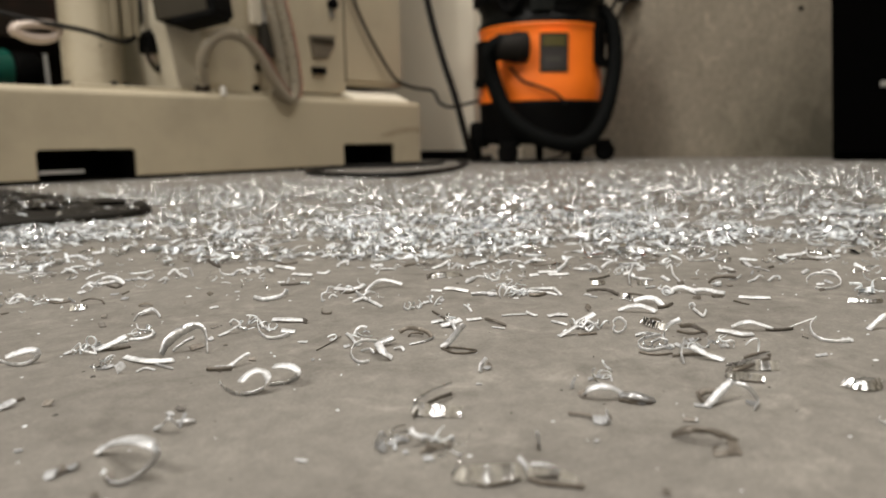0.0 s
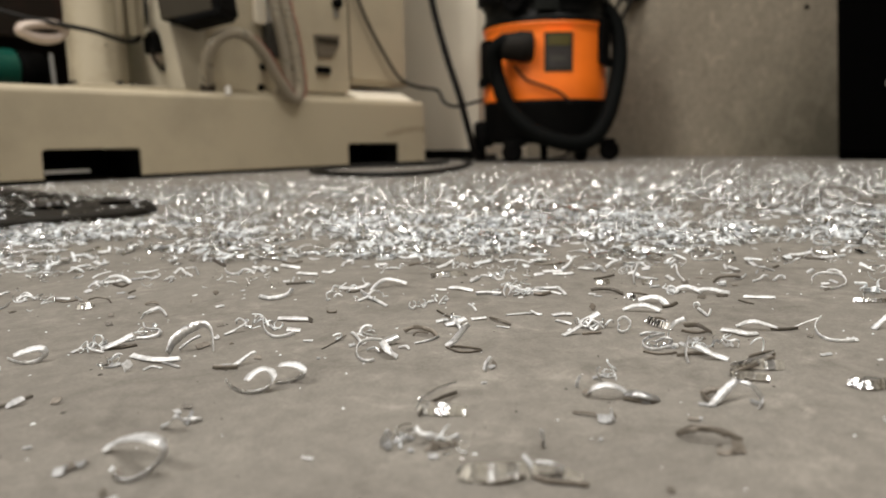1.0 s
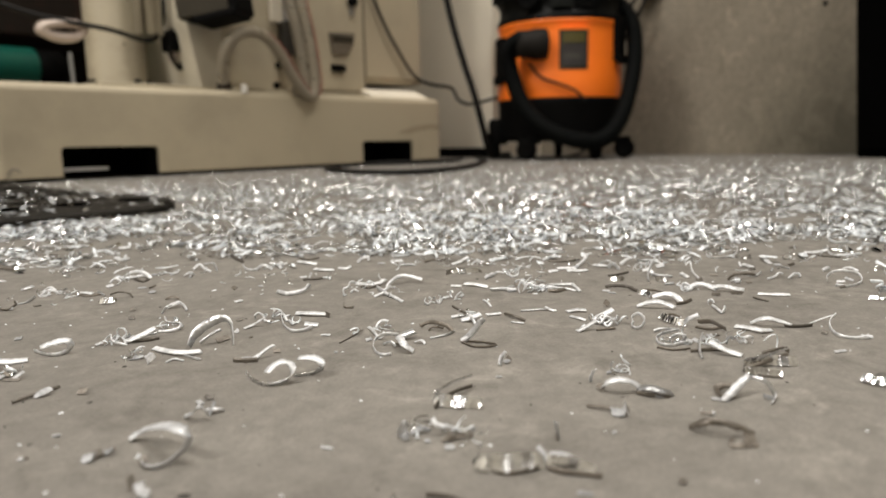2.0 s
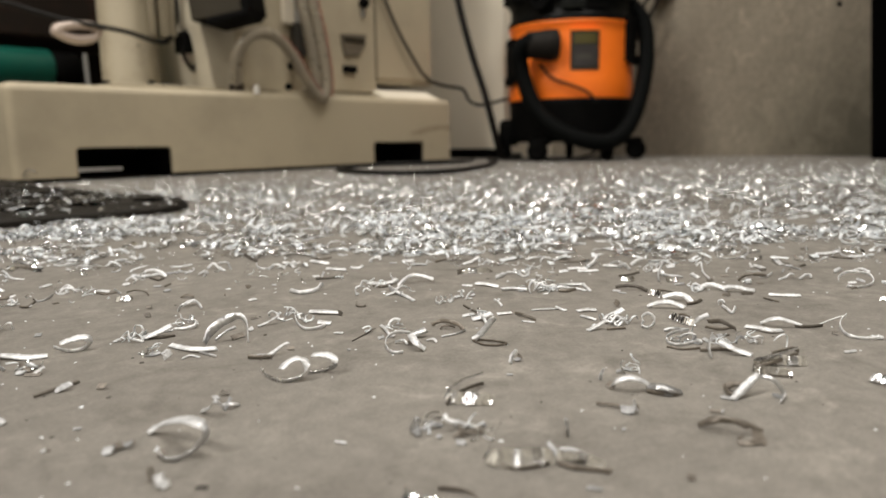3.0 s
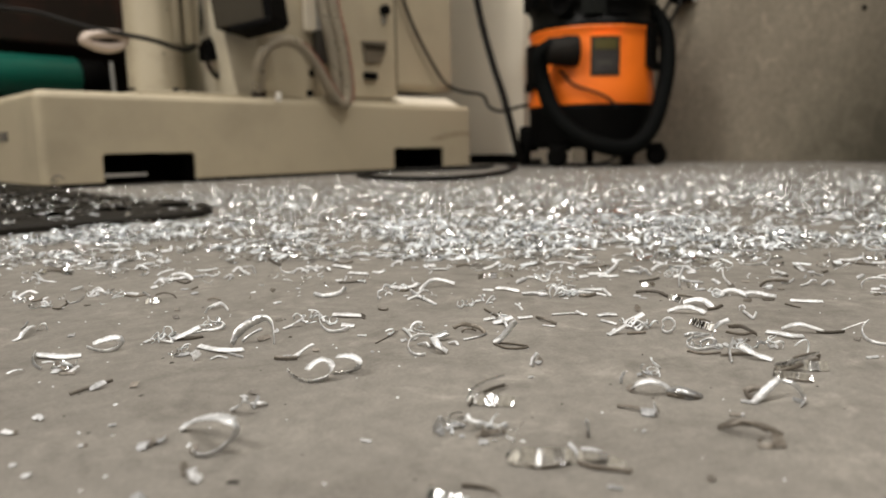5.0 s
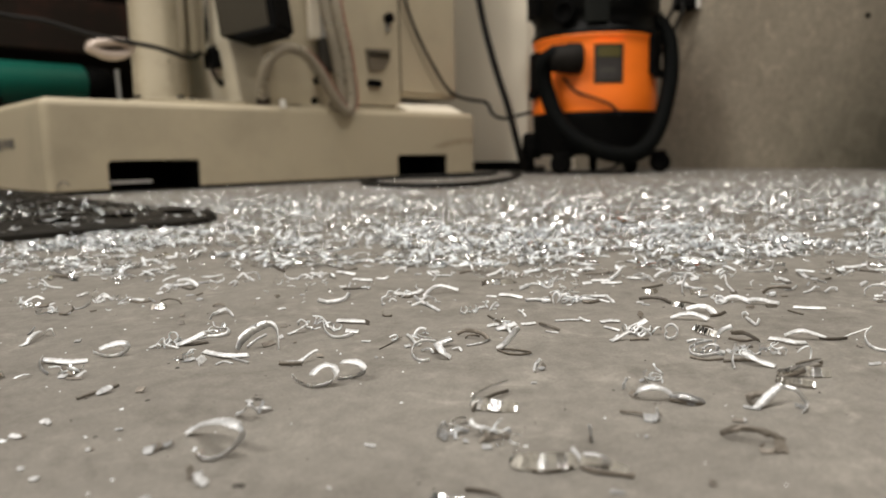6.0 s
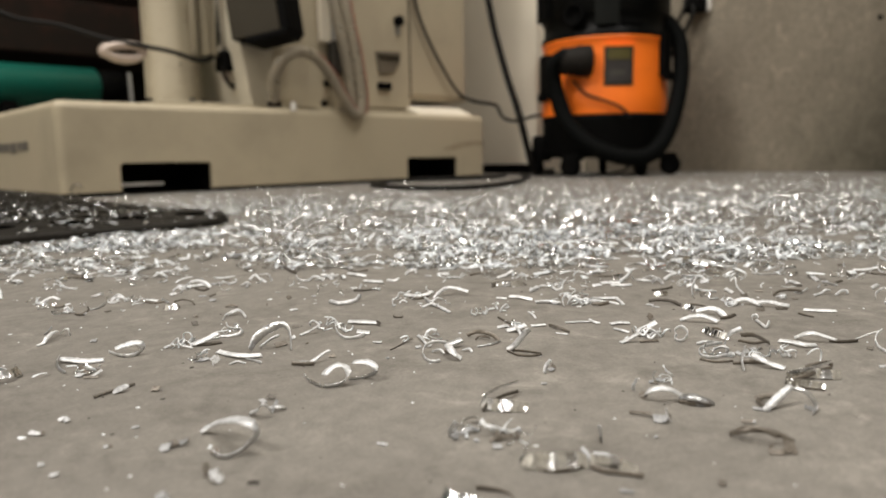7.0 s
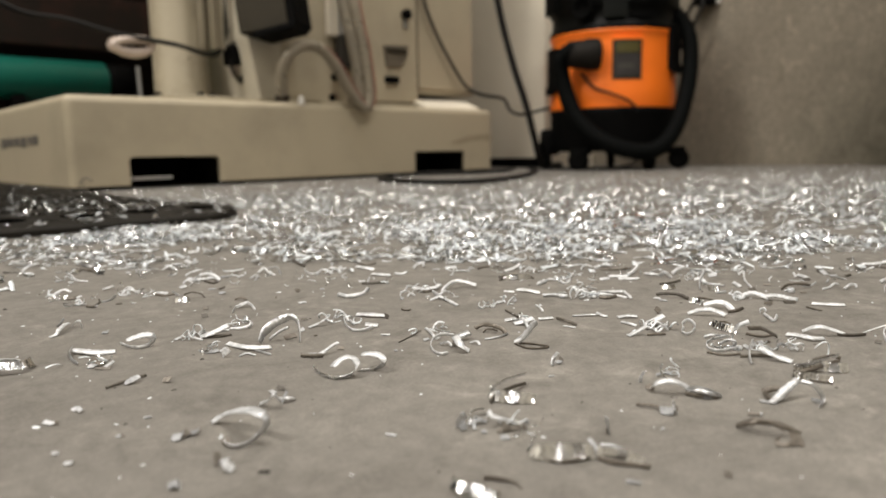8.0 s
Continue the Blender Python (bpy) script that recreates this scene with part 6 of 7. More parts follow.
bent_chip(0.1392, 0.4221, "white", (1.04,), (20,), [(-0.5, -2.2, 0.5), (0.5, 2.2, 1)])
bent_chip(0.1649, 0.3476, "white", (1.18,), (30,), [(-2.2, -0.3, 0.3), (-0.4, -0.1, 1.2), (-0, 5.7, 1), (2.6, -5.2, 0.3)])
bent_chip(0.1775, 0.3566, "white", (1.33,), (30,), [(-4.5, -0.2, 0.8), (-3.6, 6.7, 2.4), (1.3, -0.4, 1.4), (6.8, -6, 0.5)])
bent_chip(0.1852, 0.3604, "plain", (1.03,), (30,), [(-5.3, 4, 1.4), (-1, 6.6, 1.2), (6.4, -10.6, 0.4)])
bent_chip(0.2144, 0.3999, "dark", (1.28,), (50,), [(-5.1, -2.8, 1), (-0.9, 2.1, 1.6), (6, 0.7, 1)])
bent_chip(0.2114, 0.3900, "white", (1.48,), (20,), [(-2.8, -0.3, 0.5), (2.8, 0.3, 0.7)])
bent_chip(0.2066, 0.3692, "dark", (1.76,), (50,), [(-6.8, 11.1, 1.4), (0.2, -1.3, 1), (6.6, -9.8, 0.7)])
bent_chip(0.1954, 0.3386, "white", (1.03,), (80,), [(-6, 7.6, 1.4), (-2.2, -1.6, 0.8), (2.6, -5.6, 0.6), (5.6, -0.4, 0.8)])
bent_chip(0.1982, 0.3302, "white", (1.18,), (50,), [(-3.3, -3.6, 0.5), (-2.1, 1.7, 2), (0.6, 3.2, 2), (4.8, -1.3, 0.6)])
bent_chip(0.2067, 0.3312, "white", (1.33,), (40,), [(-4.1, 3.4, 2), (0, 1.8, 1.6), (4.1, -5.2, 0.6)])
bent_chip(0.2094, 0.3310, "white", (1.92,), (40,), [(-0.7, -2.6, 1.4), (0.7, 2.6, 3)])
bent_chip(0.2138, 0.3335, "white", (1.04,), (30,), [(-1.2, -1.9, 1), (1.2, 1.9, 1.6)])
bent_chip(0.2312, 0.3803, "white", (1.48,), (20,), [(-3.5, 2.5, 0.6), (3.5, -2.5, 0.6)])
bent_chip(0.1468, 0.2936, "dark", (1.28,), (40,), [(-0.3, 0, 0.5), (0.3, -0, 0.5)])
bent_chip(0.2229, 0.3253, "white", (2.07,), (25,), [(-6, 4.3, 1.2), (0.2, -0.9, 1.4), (5.8, -3.4, 0.8)])
bent_chip(0.2163, 0.3021, "white", (2.22,), (20,), [(-5.6, 2, 1), (0.4, -1.1, 1.2), (5.2, -0.9, 0.8)])
bent_chip(0.2328, 0.3367, "dark", (1.12,), (60,), [(-5.9, 1.5, 0.8), (0.3, -2.9, 0.8), (5.5, 1.4, 1)])
bent_chip(0.2398, 0.3469, "plain", (1.04,), (60,), [(-3.1, -10.2, 1.4), (-5.3, 1.1, 3), (0.4, 0.3, 3.4), (7.9, 8.8, 3)])
bent_chip(0.1978, 0.2951, "white", (1.33,), (20,), [(-1.6, -0.6, 0.6), (1.6, 0.6, 0.6)])
bent_chip(0.1993, 0.2866, "dark", (1.12,), (60,), [(-6.1, -2, 0.6), (-0, -1, 0.6), (6.2, 3, 0.6)])
bent_chip(0.2001, 0.2924, "white", (1.03,), (40,), [(-0.3, -1.8, 0.5), (0.3, 1.8, 2.4)])
bent_chip(0.1742, 0.2695, "white", (1.78, 2.07, 1.18), (60, 55, 50), [(-8.1, 0.6, 1.2), (-3, -3.6, 1), (1.4, -2.3, 1.2), (4.4, 0.8, 1.8), (5.4, 4.5, 3.4)])
bent_chip(0.1837, 0.2721, "white", (0.86,), (40,), [(-1, 0.4, 3), (0.6, 1, 3.4), (0.4, -1.4, 2)])
bent_chip(0.1495, 0.2755, "white", (1.48,), (15,), [(-1.5, -0.8, 0.5), (1.5, 0.8, 0.6)])
bent_chip(0.1620, 0.2993, "dark", (1.6,), (40,), [(-0.4, -1.4, 0.6), (0.4, 1.4, 0.8)])
bent_chip(0.1730, 0.2945, "white", (1.03,), (20,), [(-1, -0.4, 0.3), (1, 0.4, 0.4)])
bent_chip(0.1909, 0.2526, "white", (1.03,), (60,), [(-1, -8.3, 0.5), (-1.8, -2.3, 1.8), (0, -0.3, 2.4), (0.5, 4.1, 3.6), (2.3, 6.9, 3)])
bent_chip(0.1849, 0.2481, "white", (1.18,), (20,), [(-0.3, -1.5, 0.4), (0.3, 1.5, 0.5)])
bent_chip(0.1915, 0.2493, "white", (0.86,), (50,), [(-1.5, -1.6, 0.4), (-0.3, 1, 1.4), (1.8, 0.6, 0.4)])
bent_chip(0.1729, 0.2315, "dark", (0.86,), (80,), [(-2.2, 3.8, 1), (-1.4, -2.2, 0.5), (2.1, -3.2, 0.5), (1.5, 1.6, 1)])
bent_chip(0.2075, 0.2554, "white", (2.07,), (30,), [(-8, 1.8, 1.4), (-1.5, -2.2, 1.6), (3.3, -1.8, 2), (6.2, 2.2, 2.8)])
bent_chip(0.2029, 0.2514, "dark", (1.28,), (60,), [(-4.3, 0.1, 0.8), (0.2, -2.2, 0.7), (4.1, 2.2, 0.8)])
bent_chip(0.2176, 0.2450, "white", (1.63, 1.78, 1.78), (50, 40, 30), [(-6.9, -8.5, 0.8), (-4.6, -3, 2.6), (-1.2, 3.8, 3.4), (3.6, 5.2, 2.8), (9.2, 2.5, 1.6)])
bent_chip(0.2052, 0.2432, "white", (1.03,), (50,), [(-5.1, 5.4, 1.2), (-1, -4.8, 1.2), (1.8, -1.3, 2), (4.3, 0.8, 1)])
bent_chip(0.1940, 0.2351, "white", (1.18,), (30,), [(-2.7, -2.3, 0.3), (0.1, 0.4, 1), (2.5, 1.9, 1.4)])
bent_chip(0.1943, 0.2276, "white", (1.33,), (30,), [(-4.2, 6.6, 1.2), (-0.4, 1.3, 0.8), (4.6, -7.9, 0.4)])
bent_chip(0.1980, 0.2377, "plain", (1.03,), (40,), [(-3.2, 7.4, 1.6), (-0.3, -1.5, 1.4), (3.5, -5.9, 0.8)])
bent_chip(0.2460, 0.3044, "white", (1.48,), (30,), [(-2.7, -3.4, 0.6), (-1.9, 0.8, 1.8), (1.7, 3.5, 2.6), (2.8, -1, 1.4)])
bent_chip(0.2572, 0.2900, "white", (2.52,), (20,), [(-3.2, -0.1, 1), (3.2, 0.1, 1.2)])
bent_chip(0.2477, 0.2920, "white", (1.33,), (20,), [(-1.9, 0.4, 0.4), (1.9, -0.4, 0.5)])
bent_chip(0.2265, 0.2970, "white", (1.48,), (30,), [(-3.8, 0.9, 0.6), (0.9, -2.1, 0.8), (2.9, 1.2, 1.4)])
bent_chip(0.2673, 0.3213, "plain", (1.04,), (50,), [(-2.4, 0.2, 1.4), (2.4, -0.2, 1.4)])
bent_chip(0.2711, 0.2738, "dark", (1.28,), (50,), [(-5.9, -4.7, 0.7), (-0.3, 1.1, 0.9), (6.1, 3.6, 0.7)])
bent_chip(0.2750, 0.2583, "white", (1.78,), (30,), [(-4.5, -5.9, 0.8), (-0.1, -0.8, 1.4), (4.6, 6.7, 2.6)])
bent_chip(0.2529, 0.2397, "facet", (2.55,), (56,), [(-6.8, -2.1, 1.3), (-3.9, 0.2, 1.4), (1.8, -0.6, 1.5), (8.9, 2.5, 1.4)])
bent_chip(0.2519, 0.2404, "dark", (0.86,), (70,), [(-5.7, -3.8, 1.4), (-3.9, -0.1, 3), (1.9, 2.1, 3.4), (7.7, 1.8, 2.8)])
bent_chip(0.2617, 0.2353, "dark", (1.12,), (50,), [(-1.9, 2.2, 2), (1.9, -2.2, 1)])
bent_chip(0.2818, 0.2511, "white", (1.78,), (30,), [(-2.3, 2.5, 1), (2.3, -2.5, 1.2)])
bent_chip(0.2783, 0.2440, "dark", (1.12,), (40,), [(-1.4, 1.8, 0.5), (1.4, -1.8, 0.5)])
bent_chip(0.2537, 0.2216, "white", (1.78,), (40,), [(-2.4, -4.7, 1), (0.2, 0.2, 1.4), (2.2, 4.5, 1.4)])
bent_chip(0.2601, 0.2216, "white", (1.03,), (50,), [(-3.5, -4.1, 1.6), (-0.2, 1.9, 2.4), (3.7, 2.2, 2)])
bent_chip(0.2644, 0.2164, "white", (1.04,), (60,), [(-3.8, 5.7, 2), (-1.8, 2.6, 1.4), (-0.4, -5, 0.6), (2.6, -3.4, 0.8), (3.5, 0.1, 2.4)])
bent_chip(0.2762, 0.2227, "white", (1.03,), (40,), [(-3.6, -1.4, 2.6), (-0.2, -1.6, 2.6), (3.8, 3, 3.8)])
bent_chip(0.2338, 0.2143, "white", (2.07, 1.92), (25,), [(-5.2, 3.6, 1), (-0.1, 0.1, 1.4), (5.4, -3.6, 0.8)])
bent_chip(0.2332, 0.1982, "plain", (1.63,), (60,), [(-5.7, 0.1, 1.1), (-0.1, 1, 1.1), (5.7, -1.2, 1)])
bent_chip(0.2280, 0.2209, "white", (1.33,), (30,), [(-2.3, 1, 0.5), (2.3, -1, 0.6)])
bent_chip(0.2341, 0.1950, "white", (1.48,), (20,), [(-1.3, -0.3, 0.4), (1.3, 0.3, 0.5)])
bent_chip(0.2373, 0.1911, "white", (1.12,), (60,), [(-1.4, -4.6, 0.6), (-1.4, -0, 2.4), (0.7, 5.5, 3.8), (1.7, 1.3, 2.6), (0.3, -2.1, 0.8)])
bent_chip(0.2413, 0.1900, "white", (1.03,), (60,), [(-2.3, -1.2, 0.6), (-0.1, 4.2, 2), (1.9, 4.1, 2), (1.7, -1.4, 0.6), (-1.3, -5.8, 0.6)])
bent_chip(0.2437, 0.1875, "white", (1.03,), (60,), [(-2.2, 2.3, 0.8), (0.4, 2.7, 1.2), (2.1, 0.6, 0.6), (-0.3, -5.7, 0.5)])
bent_chip(0.2459, 0.1862, "white", (1.03,), (50,), [(-3.6, -1.8, 1), (0.6, 3, 2), (3, -1.2, 0.8)])
bent_chip(0.2464, 0.1999, "dark", (1.6,), (40,), [(-1.1, -0.9, 2), (1.1, 0.9, 2.4)])
bent_chip(0.2589, 0.1842, "white", (1.92,), (20,), [(-5.7, -0.2, 1.4), (-0, -0.2, 1.6), (5.7, 0.4, 1.4)])
bent_chip(0.2519, 0.1873, "plain", (1.63,), (30,), [(-4.8, -0.1, 0.8), (0.2, -1, 1.2), (4.6, 1.2, 1.2)])
bent_chip(0.2559, 0.1749, "white", (1.33,), (30,), [(-0.7, 6.1, 1.2), (0.1, -0.5, 0.8), (0.6, -5.6, 0.4)])
bent_chip(0.2464, 0.1790, "dark", (1.6,), (60,), [(-3.7, -0.2, 0.8), (-0.4, -1.5, 0.8), (4.1, 1.7, 0.8)])
bent_chip(0.2481, 0.1796, "white", (0.86,), (50,), [(-7.3, -1.6, 0.5), (-3.9, 1.2, 1.4), (-0.4, 1, 1.4), (4.1, 1.2, 0.8), (7.5, -1.7, 0.4)])
bent_chip(0.1962, 0.2089, "white", (0.95,), (85,), [(-1, 2.9, 1.6), (-1.4, -0.1, 0.6), (0.5, -2.9, 0.5), (1.4, -0.4, 1.6), (0.5, 0.6, 2.6)])
bent_chip(0.2007, 0.2066, "white", (0.86,), (60,), [(-1.4, 0.3, 1), (-0, -1.8, 0.5), (1.4, 1.6, 1.4)])
bent_chip(0.2080, 0.2092, "white", (1.18,), (30,), [(-1, -0.7, 1), (1, 0.7, 1.4)])
bent_chip(0.2100, 0.2041, "white", (0.86,), (60,), [(-1.8, -3.2, 0.5), (-0.8, -1.4, 1.8), (0.8, 1.6, 2.6), (1.8, 3.1, 2)])
bent_chip(0.2143, 0.2059, "white", (1.04,), (20,), [(-0.8, -0.9, 1.4), (0.8, 0.9, 2)])
bent_chip(0.1954, 0.1913, "dark", (0.86,), (60,), [(-2.7, 6.4, 0.4), (0.3, -1.3, 0.4), (2.4, -5.1, 0.4)])
bent_chip(0.3130, 0.2257, "white", (1.92,), (25,), [(-4.8, -3.9, 1.2), (0.9, 0.3, 2), (3.9, 3.6, 3)])
bent_chip(0.3113, 0.2159, "dark", (1.03,), (60,), [(-8.4, -0, 0.6), (-0.8, -2.3, 0.6), (9.2, 2.3, 0.6)])
bent_chip(0.2824, 0.2042, "white", (1.92,), (25,), [(-2.3, -0.3, 1), (2.3, 0.3, 1.4)])
bent_chip(0.2935, 0.2026, "white", (2.07,), (25,), [(-5.2, -0.2, 1.6), (0.6, -0.1, 1.8), (4.7, 0.2, 1.4)])
bent_chip(0.2920, 0.1954, "white", (2.07,), (20,), [(-5.4, 0.4, 0.8), (0.5, -1.1, 1), (4.9, 0.7, 0.9)])
bent_chip(0.3083, 0.2026, "white", (1.63,), (50,), [(-4.2, -5.5, 1), (0.3, -0.2, 2.4), (3.9, 5.7, 5)])
bent_chip(0.3100, 0.1932, "white", (1.78,), (25,), [(-3, 2.2, 1), (-0.4, -1.8, 1.4), (3.4, -0.4, 0.8)])
bent_chip(0.3162, 0.1927, "plain", (1.18,), (50,), [(-4.4, -1.2, 2), (1.3, 3, 2.4), (3.1, -1.8, 1.4)])
bent_chip(0.3090, 0.1850, "plain", (1.63,), (40,), [(-3, -0.6, 1.4), (1.1, 4.5, 2.2), (1.9, -3.9, 0.8)])
bent_chip(0.3239, 0.1855, "white", (1.78,), (40,), [(-4.1, -3.9, 1), (-0.1, 0.3, 2.6), (4.3, 3.6, 3.2)])
bent_chip(0.2948, 0.1749, "dark", (1.12,), (60,), [(-5.6, -2.6, 0.6), (-0.3, -1.1, 0.8), (5.9, 3.7, 0.9)])
bent_chip(0.2828, 0.1692, "facet", (2.21,), (56,), [(-3.1, 0.1, 1), (-0.3, -1.1, 1.2), (3.4, 1, 1)])
bent_chip(0.2662, 0.1585, "dark", (1.44, 1.6), (60,), [(-6.6, 2.7, 1.2), (-1.8, 2, 1.8), (2.7, 0.4, 1.6), (5.7, -5.1, 0.7)])
bent_chip(0.2602, 0.1627, "white", (1.04,), (20,), [(-1.2, 1.1, 0.4), (1.2, -1.1, 0.6)])
bent_chip(0.2580, 0.1585, "white", (1.04,), (20,), [(-1.5, 1, 0.4), (1.5, -1, 0.3)])
bent_chip(0.2134, 0.1680, "plain", (1.04,), (20,), [(-5.4, -0.5, 0.3), (0.9, -0.1, 0.6), (4.5, 0.6, 0.4)])
bent_chip(0.2173, 0.1629, "white", (1.04,), (30,), [(-2.1, 2.4, 1), (0.3, -1.6, 0.6), (1.8, -0.9, 0.4)])
bent_chip(0.2364, 0.1495, "dark", (1.92,), (40,), [(-0.9, -1.2, 2), (0.9, 1.2, 2.8)])
bent_chip(0.2110, 0.1895, "white", (0.86,), (30,), [(-1.4, 5.3, 0.5), (0.2, 0.5, 0.4), (1.1, -5.9, 0.3)])
bent_chip(0.3821, 0.1929, "white", (2.22,), (25,), [(-5.6, 8.6, 1.4), (-0.5, 5.6, 1.8), (2.4, -2.2, 1.6), (3.8, -12, 0.8)])
bent_chip(0.3069, 0.1655, "white", (1.92,), (40,), [(-2.2, 2.4, 1.4), (0.5, 0.6, 2), (1.7, -3, 1)])
bent_chip(0.3006, 0.1614, "white", (1.33,), (60,), [(-4.3, -12.2, 0.6), (-1.7, -2.4, 2.4), (1.5, 4, 5), (4.5, 10.7, 6)])
bent_chip(0.3261, 0.1679, "white", (2.37,), (30,), [(-2.1, -0.4, 1.4), (2.1, 0.4, 1.8)])
bent_chip(0.3314, 0.1760, "white", (1.03,), (50,), [(-4, 7.4, 2), (-4.1, -5.1, 2.4), (3, 1.2, 3), (5.1, -3.5, 2)])
bent_chip(0.3036, 0.1566, "plain", (1.03,), (50,), [(-4.1, 2.7, 1), (-0.1, -1.3, 1.2), (4.2, -1.3, 0.6)])
bent_chip(0.2928, 0.1524, "facet", (2.38,), (56,), [(-2.6, -0, 1), (0.1, 0.3, 1.2), (2.5, -0.3, 1)])
bent_chip(0.2894, 0.1469, "plain", (1.18,), (40,), [(-2.5, -0.6, 0.6), (2.5, 0.6, 0.8)])
bent_chip(0.3097, 0.1485, "white", (1.78,), (30,), [(-0.6, 3.5, 1.4), (0.1, -0, 1), (0.5, -3.5, 0.6)])
bent_chip(0.3206, 0.1495, "white", (0.86,), (50,), [(-0.6, 6.6, 3), (2.9, 10.3, 4), (-0.7, -3, 2), (-1.5, -13.9, 0.6)])
bent_chip(0.3039, 0.1389, "dark", (1.6,), (40,), [(-1.5, -0.7, 0.6), (1.5, 0.7, 0.8)])
bent_chip(0.2852, 0.1361, "white", (1.48,), (40,), [(-1.2, 2.2, 0.6), (-1.1, -3.2, 0.5), (2.3, 1, 1.6)])
bent_chip(0.2859, 0.1384, "white", (1.03,), (60,), [(-2.2, -0.9, 0.6), (0.6, 1.9, 2), (1.6, -1, 1.6)])
bent_chip(0.2879, 0.1309, "white", (2.22, 2.22), (45, 40), [(-5.4, 1.1, 1.4), (-1.2, 2.1, 2.4), (2, 0.2, 2), (4.6, -3.3, 1)])
bent_chip(0.2910, 0.1212, "white", (2.22,), (35,), [(-6.6, 1, 2), (-1.4, 1, 2.2), (2.1, -1, 1.6), (6, -0.9, 0.8)])
bent_chip(0.2793, 0.1223, "dark", (1.44,), (60,), [(-1.6, 0.6, 0.7), (1.6, -0.6, 0.7)])
bent_chip(0.2878, 0.1168, "dark", (1.28,), (60,), [(-2.4, 0.1, 0.6), (2.4, -0.1, 0.6)])
bent_chip(0.2946, 0.1043, "white", (2.22, 2.22), (20,), [(-6, 1.6, 0.9), (-0.6, -0.6, 1.1), (6.6, -1.1, 0.9)])
bent_chip(0.2827, 0.1057, "dark", (0.77,), (60,), [(-1.5, 3.7, 0.4), (-0.1, -0.4, 0.4), (1.6, -3.4, 0.4)])
bent_chip(0.2615, 0.1454, "facet", (2.55,), (56,), [(-1.9, 2.1, 1.4), (0.1, 0.9, 1.4), (1.8, -3, 1.3)])
bent_chip(0.2657, 0.1439, "dark", (1.03,), (70,), [(-5.8, 0.6, 2), (-1.7, 1.4, 3), (3, -0.4, 2.6), (4.5, -1.6, 1.4)])
bent_chip(0.2590, 0.1336, "white", (2.07, 2.37, 2.37, 1.92), (45, 40, 35, 30), [(-5.6, 4.4, 1.6), (-1.8, 3.3, 3), (1.6, 1.2, 3.2), (2.8, -3.5, 2.4), (3.1, -5.4, 1.2)])
bent_chip(0.2451, 0.1326, "white", (1.33, 2.22, 2.37, 2.07), (45, 35, 30, 25), [(-7.2, 2.2, 0.6), (-3.6, 1.2, 2.2), (0.6, 0.4, 2.8), (4, -1.1, 2), (6.2, -2.7, 1)])
bent_chip(0.2593, 0.1275, "dark", (1.28,), (60,), [(-4.2, -2.7, 0.6), (-0.1, -1, 0.6), (4.3, 3.7, 0.6)])
bent_chip(0.2638, 0.1187, "white", (0.95,), (60,), [(-1.1, -0.7, 0.6), (-0.9, 0, 1.8), (0.8, 1.1, 2), (1.2, -0.4, 1.2)])
bent_chip(0.2561, 0.1126, "white", (1.04,), (50,), [(-0.3, 6.2, 0.6), (-1, -0.9, 0.8), (-0.8, -4.7, 0.4), (2.1, -0.6, 1.6)])
bent_chip(0.3758, 0.1548, "white", (0.86,), (85,), [(-6.7, 5.3, 2.4), (-10.3, -6.1, 1.2), (-6.1, -7.7, 0.5), (1.2, -4.7, 0.5), (8.4, 1.2, 1.6), (13.5, 11.9, 3)])
bent_chip(0.3725, 0.1307, "white", (2.66, 2.22), (10,), [(2.5, 10.5, 1.8), (-1.2, -2.6, 1.4), (-1.4, -8, 0.6)])
bent_chip(0.3639, 0.1227, "white", (1.48,), (20,), [(-1.9, -0.4, 0.5), (1.9, 0.4, 0.6)])
bent_chip(0.3496, 0.1323, "white", (1.78,), (30,), [(-0.8, 5.4, 1), (-0, -0.5, 1.2), (0.8, -4.9, 0.6)])
bent_chip(0.3451, 0.1292, "dark", (1.6,), (40,), [(-2.2, -0.6, 0.6), (2.2, 0.6, 0.6)])
bent_chip(0.3538, 0.1378, "white", (1.04,), (30,), [(1.5, 4.9, 1), (-1.5, -4.9, 0.5)])
bent_chip(0.3102, 0.1246, "facet", (2.55,), (56,), [(-0.9, 0.9, 1.1), (0.9, -0.9, 1.2)])
bent_chip(0.3199, 0.1263, "dark", (1.28, 1.44), (60,), [(-6.8, -2.9, 0.7), (-3.1, 0, 2.2), (1.7, 0.4, 2.6), (8.3, 2.4, 1.6)])
bent_chip(0.3304, 0.1230, "white", (1.03,), (60,), [(-3.7, -0.8, 0.6), (-0.1, -1.1, 0.6), (3.8, 1.9, 1.6)])
bent_chip(0.3130, 0.1200, "dark", (1.12,), (20,), [(-1.5, 0.1, 0.4), (1.5, -0.1, 0.4)])
bent_chip(0.3320, 0.1141, "white", (1.03,), (40,), [(-5.4, -3.3, 0.4), (-0.9, -0.3, 0.8), (2, 1.5, 2), (4.3, 2.1, 1.6)])
bent_chip(0.3372, 0.1073, "white", (1.18,), (40,), [(-4.1, -2.3, 0.5), (-0.8, 0.2, 1.8), (2.8, 2.4, 1.6), (2.1, -0.3, 0.8)])
bent_chip(0.3476, 0.1205, "white", (0.86,), (30,), [(-1.3, -1.7, 0.6), (1.3, 1.7, 1.6)])
bent_chip(0.3597, 0.1178, "plain", (0.86,), (40,), [(-0.8, 2.8, 0.5), (0.8, -2.8, 0.4)])
bent_chip(0.3692, 0.1176, "dark", (1.28,), (40,), [(-2.1, -1.4, 0.5), (2.1, 1.4, 0.8)])
